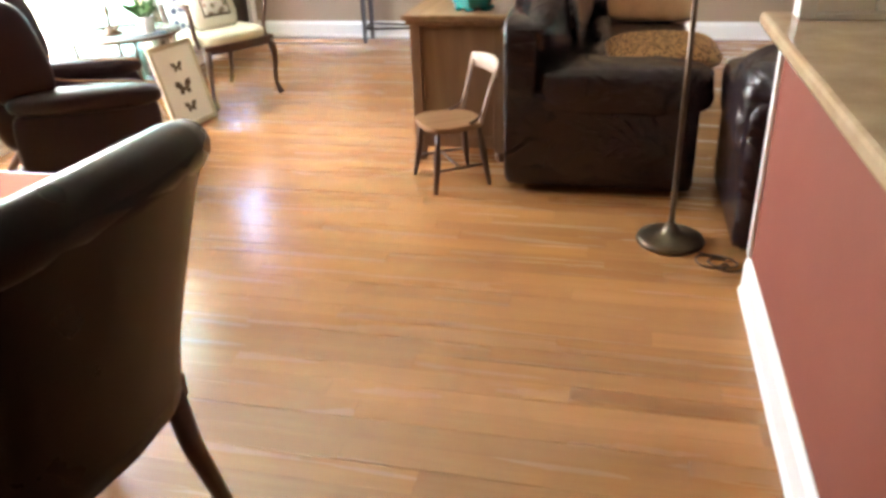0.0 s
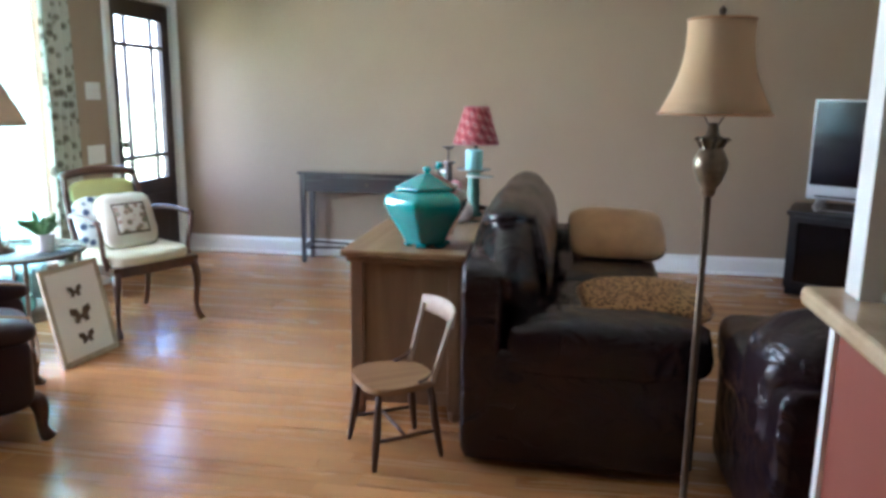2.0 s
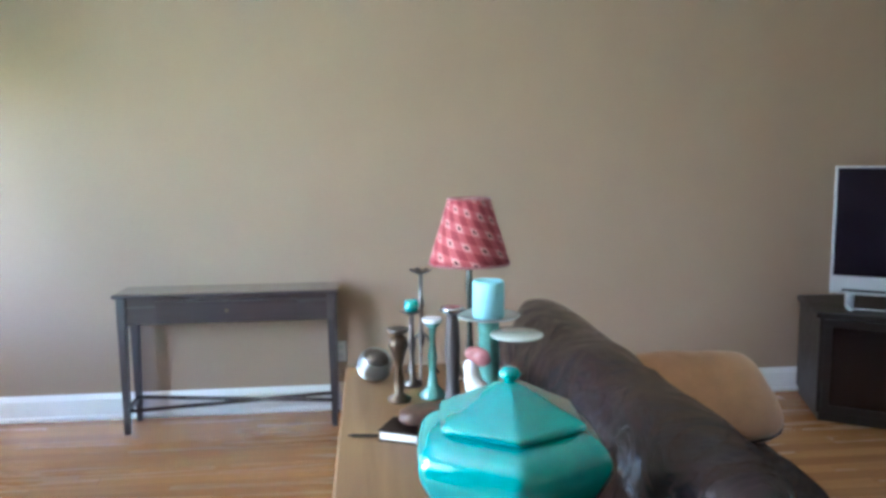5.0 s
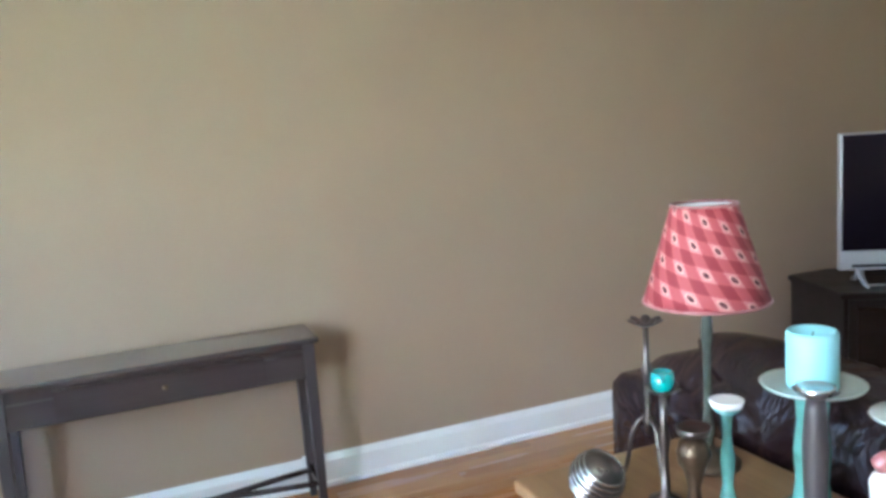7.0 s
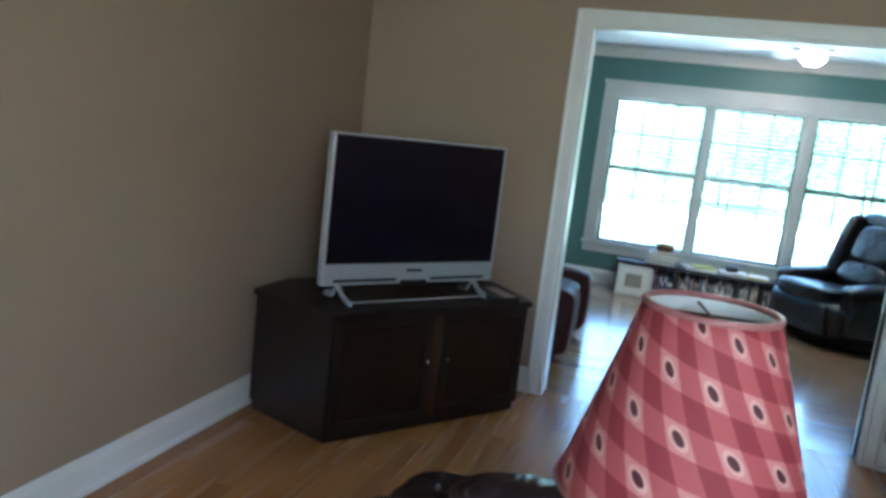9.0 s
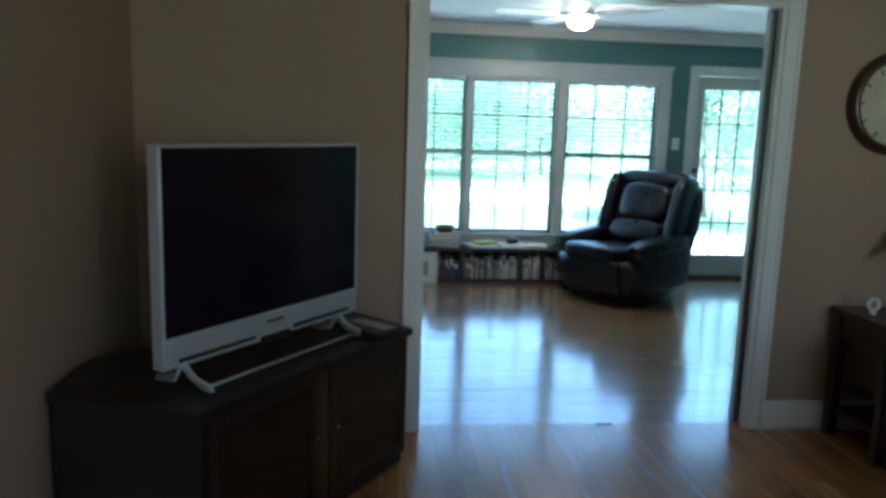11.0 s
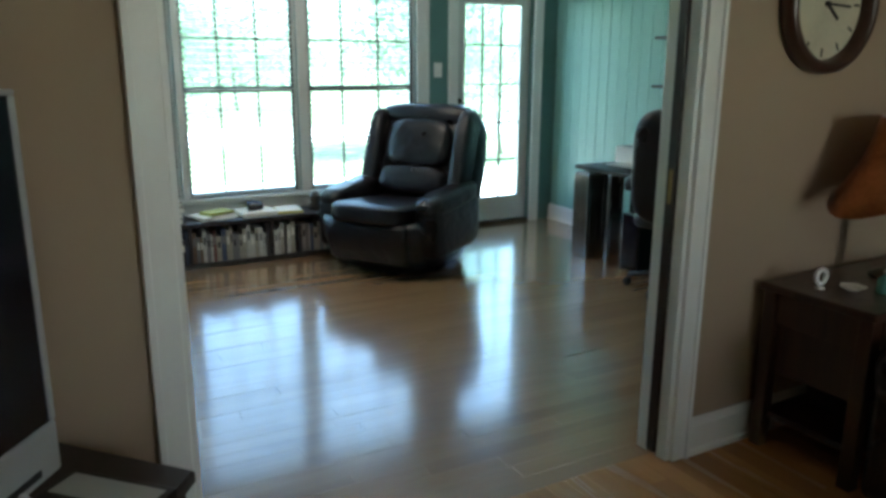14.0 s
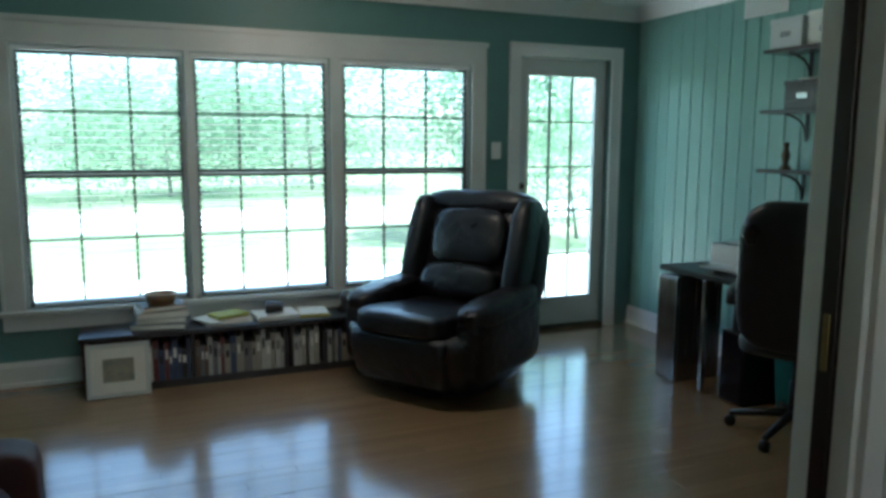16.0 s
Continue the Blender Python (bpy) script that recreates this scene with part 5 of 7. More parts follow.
def side_table():
    t = thing("side_table", "dark mahogany side table with square legs and a box shelf", "table", 3.335, 7.30, 0)
    d, ln, h = 0.435, 0.89, 0.645
    part("tabletop", slab(-0.01, d, -0.01, ln + 0.012, h - 0.03, h, 0.006), DARK_WOOD, t)
    for x in (0.03, d - 0.04):
        for y in (0.035, ln - 0.025):
            part("leg", box((0.05, 0.05, h - 0.03), (x, y, (h - 0.03) / 2), 0.004), DARK_WOOD, t)
    part("apron", slab(0.012, 0.03, 0.06, ln - 0.05, h - 0.15, h - 0.03, 0.002), DARK_WOOD, t)
    part("apron", slab(0.055, d - 0.065, ln - 0.034, ln - 0.016, h - 0.15, h - 0.03, 0.002), DARK_WOOD, t)
    part("shelf", slab(0.02, d - 0.03, 0.03, ln - 0.03, 0.12, 0.142, 0.002), DARK_WOOD, t)
    part("case", slab(0.030, d - 0.045, 0.060, ln - 0.036, 0.30, h - 0.032, 0.003), DARK_WOOD, t)
    part("drawer_front", slab(0.004, 0.014, 0.075, ln - 0.065, h - 0.14, h - 0.04, 0.003), DARK_WOOD, t)
    b = thing("storage_box", "dark woven storage box on the side table's shelf", "box", 3.55, 7.70, 0.1425)
    cane = surface("dark_woven_cane", (0.016, 0.011, 0.009), 0.85, vary=0.3, scale=30, fine=120, bump=0.2)
    part("body", box((0.30, 0.52, 0.11), (0, 0, 0.055), 0.010), cane, b)
    part("lid", box((0.31, 0.53, 0.025), (0, 0, 0.124), 0.008), cane, b)
    r = thing("ring_ornament", "small white ring ornament on the dark side table", "ornament", 3.60, 8.10, h + 0.001)
    bm = ring_tube(0.026, 0, 0.010, 24)
    bmesh.ops.transform(bm, matrix=Matrix.Translation((0, 0, 0.046)) @ rot(0, 90), verts=bm.verts)
    part("ring", bm, WHITE_CERAMIC, r, smooth=True)
    part("foot", lathe([(0.018, 0), (0.016, 0.008), (0.006, 0.012), (0, 0.013)], n=12), WHITE_CERAMIC, r, smooth=True)
    s = thing("shell_dish", "small white shell-shaped dish on the side table", "dish", 3.53, 8.02, h + 0.001)
    part("dish", lathe([(0.018, 0), (0.020, 0.004), (0.042, 0.016), (0.044, 0.020), (0.038, 0.017), (0.0, 0.008)], n=18, bulge=lambda a, z: 1 + 0.12 * math.cos(5 * a)), WHITE_CERAMIC, s, smooth=True)
    f = thing("perfume_bottle", "small clear bottle with a silver cap", "bottle", 3.46, 7.95, h + 0.001)
    part("bottle", lathe([(0.024, 0), (0.026, 0.006), (0.026, 0.05), (0.010, 0.062), (0, 0.063)], n=16), GREEN_GLASS, f, smooth=True)
    part("cap", lathe([(0.009, 0.061), (0.010, 0.085), (0, 0.087)], n=12), CHROME, f, smooth=True)
    l = thing("copper_lamp", "low table lamp with a flared hammered copper shade", "lamp", 3.56, 7.71, h + 0.001)
    part("base", lathe([(0.0, 0), (0.09, 0.0), (0.092, 0.012), (0.05, 0.03), (0.02, 0.06), (0.03, 0.12), (0.035, 0.18), (0.018, 0.24), (0.012, 0.34), (0, 0.342)], n=24), BRONZE, l, smooth=True)
    sh = shade(0.335, 0.16, 0.30, 0.295, 40, 0.03, 0.004)
    for v in sh.verts:
        a = math.atan2(v.co.y, v.co.x)
        v.co.z += 0.045 * max(0, 1 - (v.co.z - 0.295) / 0.2) * math.cos(2 * a + 0.4)
    for v in sh.verts:
        v.co.x *= 0.66
    so = part("shade", sh, [COPPER, SHADE_LINING], l, "flared hammered copper shade")
    part("spider", tube([(-0.10, 0, 0.59), (0.10, 0, 0.59)], 0.003, 6), BRONZE, so)
    part("harp", tube([(0, 0, 0.34), (0.04, 0, 0.45), (0, 0, 0.59)], 0.003, 6), BRONZE, l, smooth=True)


side_table()


# ---------- seating by the front window ----------
def wing_chair():
    t = thing("wing_chair", "oxblood leather wing armchair with carved feet", "armchair", -1.56, 7.90, 0, 40)
    t.scale = (1.0, 1.0, 0.88)
    # faces +x
    part("seat_frame", cushion((0.66, 0.66, 0.20), (0.02, 0, 0.27), None, 10, 0.004, 5, 10), LEATHER_PLUM, t, smooth=True)
    part("seat_cushion", cushion((0.58, 0.50, 0.15), (0.06, 0, 0.42), None, 4.5, 0.01, 6, 12, seed=2), LEATHER_PLUM, t, smooth=True)
    part("back", cushion((0.17, 0.68, 0.80), (-0.33, 0, 0.66), rot(0, -10), 5, 0.012, 5, 14, seed=4), LEATHER_PLUM, t, smooth=True)
    for s in (-1, 1):
        arm = part("arm", cushion((0.64, 0.13, 0.36), (0.03, s * 0.345, 0.34), None, 6, 0.006, 5, 12, seed=s), LEATHER_PLUM, t, smooth=True)
        part("arm_roll", cushion((0.66, 0.17, 0.13), (0.04, s * 0.355, 0.535), rot(0, 3), 3, 0.006, 6, 12), LEATHER_PLUM, arm, smooth=True)
        part("wing", cushion((0.30, 0.10, 0.52), (-0.23, s * 0.335, 0.80), rot(0, -10), 3.2, 0.008, 6, 12, seed=s * 3), LEATHER_PLUM, t, smooth=True)
        part("piping", tube(curve((0.36, s * 0.30, 0.56), (0.2, s * 0.28, 0.60), (-0.05, s * 0.28, 0.60), (-0.18, s * 0.29, 0.70), 10), 0.006, 6), TAN_CLOTH, t, smooth=True)
        part("front_leg", tube(curve((0.33, s * 0.30, 0.20), (0.40, s * 0.33, 0.14), (0.33, s * 0.31, 0.07), (0.385, s * 0.335, 0.0), 8), [0.036, 0.036, 0.034, 0.030, 0.026, 0.022, 0.020, 0.024, 0.030], 10), WALNUT, t, smooth=True)
        part("rear_leg", tube([(-0.28, s * 0.28, 0.20), (-0.33, s * 0.29, 0.10), (-0.40, s * 0.30, 0.0)], [0.028, 0.024, 0.020], 8), WALNUT, t, smooth=True)
    part("piping", tube(curve((0.37, -0.33, 0.36), (0.38, -0.1, 0.37), (0.38, 0.1, 0.37), (0.37, 0.33, 0.36), 8), 0.006, 6), TAN_CLOTH, t, smooth=True)


wing_chair()


def open_armchair():
    t = thing("open_armchair", "carved walnut open armchair with cream seat and padded back", "armchair", -1.60, 9.44, 0, -28)
    # faces +x
    seat = [(0.26, -0.27), (0.27, 0.0), (0.26, 0.27), (-0.20, 0.24), (-0.22, 0.0), (-0.20, -0.24)]
    part("seat_rail", prism(seat, 0.055, m=Matrix.Translation((0, 0, 0.345))), WALNUT, t)
    part("seat", cushion((0.47, 0.52, 0.10), (0.03, 0, 0.425), None, 4, 0.004, 9, 12), CREAM_CLOTH, t, "cream cloth seat", True)
    for s in (-1, 1):
        part("front_leg", tube(curve((0.235, s * 0.245, 0.375), (0.31, s * 0.28, 0.24), (0.19, s * 0.235, 0.12), (0.275, s * 0.27, 0.0), 10), [0.026, 0.026, 0.024, 0.021, 0.018, 0.016, 0.014, 0.013, 0.013, 0.016, 0.021], 10), WALNUT, t, smooth=True)
        part("rear_leg", tube(curve((-0.20, s * 0.22, 0.375), (-0.215, s * 0.22, 0.25), (-0.215, s * 0.22, 0.12), (-0.30, s * 0.24, 0.0), 8), [0.022, 0.021, 0.019, 0.017, 0.016, 0.015, 0.014, 0.014, 0.014], 8), WALNUT, t, smooth=True)
        part("back_post", tube(curve((-0.20, s * 0.22, 0.39), (-0.23, s * 0.235, 0.55), (-0.26, s * 0.25, 0.70), (-0.32, s * 0.22, 0.875), 8), 0.019, 8), WALNUT, t, smooth=True)
        part("arm", tube(curve((-0.245, s * 0.24, 0.64), (-0.10, s * 0.30, 0.68), (0.05, s * 0.30, 0.66), (0.175, s * 0.295, 0.645), 10), [0.015] * 10 + [0.021], 8), WALNUT, t, smooth=True)
        part("arm_post", tube(curve((0.165, s * 0.295, 0.645), (0.215, s * 0.29, 0.58), (0.12, s * 0.27, 0.48), (0.19, s * 0.262, 0.38), 8), 0.015, 8), WALNUT, t, smooth=True)
    part("top_rail", tube(curve((-0.32, -0.235, 0.865), (-0.335, -0.12, 0.905), (-0.335, 0.12, 0.905), (-0.32, 0.235, 0.865), 10), 0.026, 8), WALNUT, t, smooth=True)
    part("lower_rail", tube([(-0.255, -0.245, 0.665), (-0.262, 0, 0.67), (-0.255, 0.245, 0.665)], 0.017, 8), WALNUT, t, smooth=True)
    part("back_pad", cushion((0.05, 0.40, 0.155), (-0.292, 0, 0.765), rot(0, -14), 4, 0.003, 9, 10), surface("yellow_back_cloth", (0.45, 0.42, 0.15), 0.85, vary=0.1, fine=220, bump=0.1), t, "yellow-green padded back panel", True)
    print_pillow = pillow("floral_pillow", "square cream pillow with a framed floral print on the armchair", pose(-1.60, 9.40, 0.622, 68, 0, 62), (0.35, 0.33, 0.12), CREAM_PRINT, 5, GREEN_TRIM)
    for nm, w, h, lift, m in (("print_border", 0.205, 0.185, 0.0, PRINT_BORDER), ("print_panel", 0.180, 0.160, 0.0025, FLORAL)):
        bm = bmesh.new()
        grid = [[bm.verts.new((w * (i / 6 - 0.5), h * (j / 6 - 0.5), 0.0605 + lift - 0.32 * ((w * (i / 6 - 0.5)) ** 2 + (h * (j / 6 - 0.5)) ** 2))) for j in range(7)] for i in range(7)]
        for i in range(6):
            for j in range(6):
                bm.faces.new((grid[i][j], grid[i + 1][j], grid[i + 1][j + 1], grid[i][j + 1]))
        solid = bmesh.ops.extrude_face_region(bm, geom=list(bm.faces))
        bmesh.ops.translate(bm, vec=(0, 0, -0.006), verts=[v for v in solid["geom"] if isinstance(v, bmesh.types.BMVert)])
        part(nm, bm, m, print_pillow, smooth=True)
    pillow("blue_pillow", "navy and white leaf print pillow behind the cream one", pose(-1.73, 9.46, 0.605, 76, 0, 62), (0.44, 0.31, 0.10), NAVY_PRINT, 6)


open_armchair()


def framed_print():
    t = thing("framed_print", "pale framed print of three butterflies leaning on the floor", "picture", -1.455, 8.82, 0)
    t.matrix_basis = pose(-1.44, 8.765, 0.002, 0, -13, -8)
    w, h, d = 0.39, 0.505, 0.018
    fr = slab(-d, 0, -w / 2, w / 2, 0, 0.028, 0.004)
    slab(-d, 0, -w / 2, w / 2, h - 0.028, h, 0.004, fr)
    slab(-d, 0, -w / 2, -w / 2 + 0.028, 0.028, h - 0.028, 0.004, fr)
    slab(-d, 0, w / 2 - 0.028, w / 2, 0.028, h - 0.028, 0.004, fr)
    part("frame", fr, surface("pale_gilt_frame", (0.52, 0.46, 0.33), 0.4, 0.2, vary=0.15, scale=20, bump=0.04), t, "pale gilt frame")
    part("sheet", slab(-d + 0.003, -0.006, -w / 2 + 0.026, w / 2 - 0.026, 0.026, h - 0.026), PAPER, t, "cream paper")
    brown = surface("printed_brown", (0.13, 0.09, 0.05), 0.8, vary=0.3, scale=60, bump=0.0)
    for z, s in ((0.115, 0.8), (0.235, 1.1), (0.36, 0.75)):
        wing = [(0, 0.0), (0.02, 0.035), (0.06, 0.045), (0.065, 0.015), (0.04, -0.002), (0.045, -0.03), (0.02, -0.035), (0, -0.012)]
        out = [(y * s, zz * s) for y, zz in wing] + [(-y * s, zz * s) for y, zz in wing[::-1][1:-1]]
        bm = prism(out, 0.0008, m=Matrix.Translation((-0.0058, 0, z)) @ Matrix(((0, 0, 1, 0), (1, 0, 0, 0), (0, 1, 0, 0), (0, 0, 0, 1))))
        part("butterfly", bm, brown, t)


framed_print()


def glass_side_table():
    t = thing("round_side_table", "round dark metal side table with a glass top", "table", -1.84, 8.78, 0)
    part("tabletop", lathe([(0.0, 0.548), (0.315, 0.548), (0.318, 0.553), (0.315, 0.558), (0.0, 0.558)], n=44), surface("grey_tinted_glass", (0.10, 0.14, 0.14), 0.05, vary=0.05, bump=0.0, coat=0.5), t, "tinted glass top", True)
    part("rim", ring_tube(0.318, 0.550, 0.011, 44), BRONZE, t, smooth=True)
    part("lower_shelf", lathe([(0.0, 0.22), (0.24, 0.22), (0.24, 0.235), (0.0, 0.235)], n=36), BRONZE, t, smooth=True)
    for k in range(4):
        a = math.pi / 4 + k * math.pi / 2
        c, s = math.cos(a), math.sin(a)
        part("leg", tube(curve((0.29 * c, 0.29 * s, 0.545), (0.30 * c, 0.30 * s, 0.38), (0.16 * c, 0.16 * s, 0.24), (0.30 * c, 0.30 * s, 0.0), 10), 0.011, 8), BRONZE, t, smooth=True)
    l = thing("candlestick_lamp", "slender dark lamp with a beige cone shade", "lamp", -1.87, 8.70, 0.559)
    part("base", lathe([(0.0, 0), (0.07, 0.0), (0.072, 0.010), (0.030, 0.030), (0.012, 0.05), (0, 0.051)], n=20), BRONZE, l, smooth=True)
    part("stem", lathe([(0.010, 0.05), (0.009, 0.10), (0.020, 0.13), (0.010, 0.16), (0.008, 0.30), (0.016, 0.36), (0.034, 0.42), (0.036, 0.46), (0.014, 0.50), (0.018, 0.53), (0.008, 0.56), (0.007, 0.66), (0, 0.661)], n=16), BRONZE, l, smooth=True)
    for k in range(3):
        a = k * 2.1
        part("scroll", tube(curve((0.01 * math.cos(a), 0.01 * math.sin(a), 0.02), (0.09 * math.cos(a), 0.09 * math.sin(a), 0.03), (0.06 * math.cos(a), 0.06 * math.sin(a), 0.12), (0.02 * math.cos(a), 0.02 * math.sin(a), 0.10), 8), 0.005, 6), BRONZE, l, smooth=True)
    so = part("shade", shade(0.185, 0.075, 0.225, 0.635, 36), [sheer_cloth("beige_linen_shade", (0.62, 0.45, 0.33), 0.0), SHADE_LINING], l, "beige linen cone shade")
    part("spider", tube([(-0.075, 0, 0.85), (0.075, 0, 0.85)], 0.002, 6), BRONZE, so)
    part("harp", tube([(0, 0, 0.66), (0.05, 0, 0.75), (0, 0, 0.85)], 0.003, 6), BRONZE, l, smooth=True)
    leaf = surface("house_plant_leaf", (0.06, 0.16, 0.05), 0.45, vary=0.2, scale=12, bump=0.05)
    p = thing("potted_plant", "small leafy plant in a pale pot on the side table", "plant", -1.68, 8.78, 0.559)
    part("pot", lathe([(0.040, 0), (0.044, 0.005), (0.055, 0.085), (0.058, 0.09), (0.050, 0.09), (0.046, 0.075), (0, 0.075)], n=18), WHITE_CERAMIC, p, smooth=True)
    rnd = random.Random(4)
    for k in range(26):
        a, tilt, ln = rnd.uniform(0, 6.28), rnd.uniform(0.2, 1.0), rnd.uniform(0.07, 0.15)
        c, s = math.cos(a), math.sin(a)
        root = Vector((0.02 * c, 0.02 * s, 0.075))
        tip = root + Vector((c * ln * math.sin(tilt), s * ln * math.sin(tilt), ln * math.cos(tilt)))
        mid = (root + tip) / 2 + Vector((0, 0, 0.02))
        part("leaf", tube([root, mid, (mid + tip) / 2, tip], [0.002, 0.016, 0.013, 0.001], 6, flat=0.15), leaf, p, smooth=True)
    for nm, lab, x, y, m, r in (("glass_bowl", "pale blue glass bowl on the lower shelf", -1.78, 8.70, GREEN_GLASS, 0.07), ("purple_vase", "small purple glazed vase on the lower shelf", -1.70, 8.86, surface("purple_glaze", (0.10, 0.06, 0.22), 0.15, vary=0.2, bump=0.0), 0.05)):
        b = thing(nm, lab, "vase", x, y, 0.236)
        part("body", lathe([(r * 0.5, 0), (r * 0.95, r * 0.5), (r, r), (r * 0.8, r * 1.5), (r * 0.7, r * 1.5), (r * 0.85, r), (0, 0.01)], n=20), m, b, smooth=True)


glass_side_table()


# ---------- dining corner ----------
def dining_chair():
    t = thing("dining_chair", "brown leather dining chair with a rolled back", "chair", -0.025, 5.665, 0, 176)
    # faces +x (turned to the table)
    part("seat", cushion((0.50, 0.50, 0.13), (0.02, 0, 0.44), None, 5, 0.006, 6, 12), LEATHER_DINING, t, smooth=True)
    part("seat_rail", box((0.46, 0.47, 0.06), (0.0, 0, 0.36), 0.006), WALNUT, t)
    bm = bmesh.new()
    rows = []
    for j in range(15):
        v = j / 14
        z = 0.36 + 0.57 * v
        lean = -0.235 - 0.15 * v ** 1.5
        half = 0.245 + 0.03 * v
        ring = []
        for k in range(24):
            a = 2 * math.pi * k / 24
            c, s = math.cos(a), math.sin(a)
            th = 0.045 + 0.012 * math.sin(3.1 * v)
            y = half * math.copysign(abs(s) ** 0.45, s)
            x = lean + th * math.copysign(abs(c) ** 0.7, c) + 0.05 * (y / half) ** 2
            ring.append(bm.verts.new((x, y, z + 0.01 * noise.noise((y * 6, z * 6, 1)))))
        rows.append(ring)
    for a, b in zip(rows, rows[1:]):
        for k in range(24):
            bm.faces.new((a[k], a[(k + 1) % 24], b[(k + 1) % 24], b[k]))
    bm.faces.new(rows[0][::-1])
    bm.faces.new(rows[-1])
    back = part("back", bm, LEATHER_DINING, t, smooth=True)
    part("top_roll", tube([(-0.335 + 0.05 * (y / 0.28) ** 2 - 0.035, y, 0.925 - 0.018 * (y / 0.28) ** 2) for y in (-0.285, -0.27, -0.2, -0.1, 0, 0.1, 0.2, 0.27, 0.285)], [0.02, 0.048, 0.055, 0.056, 0.056, 0.056, 0.055, 0.048, 0.02], 14), LEATHER_DINING, back, smooth=True)
    for s in (-1, 1):
        part("welt", tube([(-0.205 - 0.15 * v ** 1.5, s * (0.240 + 0.03 * v), 0.37 + 0.53 * v) for v in (0, 0.2, 0.4, 0.6, 0.8, 1.0)], 0.006, 6), LEATHER, back, smooth=True)
        part("rear_leg", tube([(-0.20, s * 0.205, 0.40), (-0.225, s * 0.21, 0.2), (-0.29, s * 0.215, 0.0)], [0.028, 0.025, 0.018], 8), DARK_WOOD, t, smooth=True)
        part("front_leg", tube([(0.205, s * 0.205, 0.40), (0.21, s * 0.205, 0.0)], [0.027, 0.018], 8), DARK_WOOD, t, smooth=True)


dining_chair()


def dining_table():
    t = thing("dining_table", "dark polished dining table with turned legs", "table", -1.155, 4.17, 0)
    part("tabletop", slab(0, 1.05, 0, 1.95, 0.715, 0.745, 0.008), wood("polished_dark_wood", (0.05, 0.025, 0.016), (0.028, 0.014, 0.010), 0.12, "Y", 10, coat=0.7), t)
    part("apron", slab(0.07, 0.98, 0.07, 1.88, 0.63, 0.715, 0.003), DARK_WOOD, t)
    for x in (0.10, 0.95):
        for y in (0.10, 1.85):
            part("leg", lathe([(0.025, 0), (0.03, 0.05), (0.022, 0.09), (0.04, 0.30), (0.03, 0.50), (0.045, 0.56), (0.045, 0.63), (0, 0.63)], (x, y, 0), 16), DARK_WOOD, t, smooth=True)
    r = thing("table_runner", "bright orange cloth spread on the dining table", "cloth", -1.10, 5.02, 0.746)
    part("cloth", slab(0.02, 0.975, 0.0, 1.08, 0.0, 0.004, 0.001), ORANGE, r)


dining_table()


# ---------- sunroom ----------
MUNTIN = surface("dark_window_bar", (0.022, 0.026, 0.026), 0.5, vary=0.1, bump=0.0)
# pane tint puts the cyan cast of the outdoor light into the glass
TINTED = clear_glass("cyan_cast_pane", (0.80, 0.96, 0.98))
BLIND = surface("white_blind_slat", (0.72, 0.74, 0.72), 0.5, vary=0.03, bump=0.0)


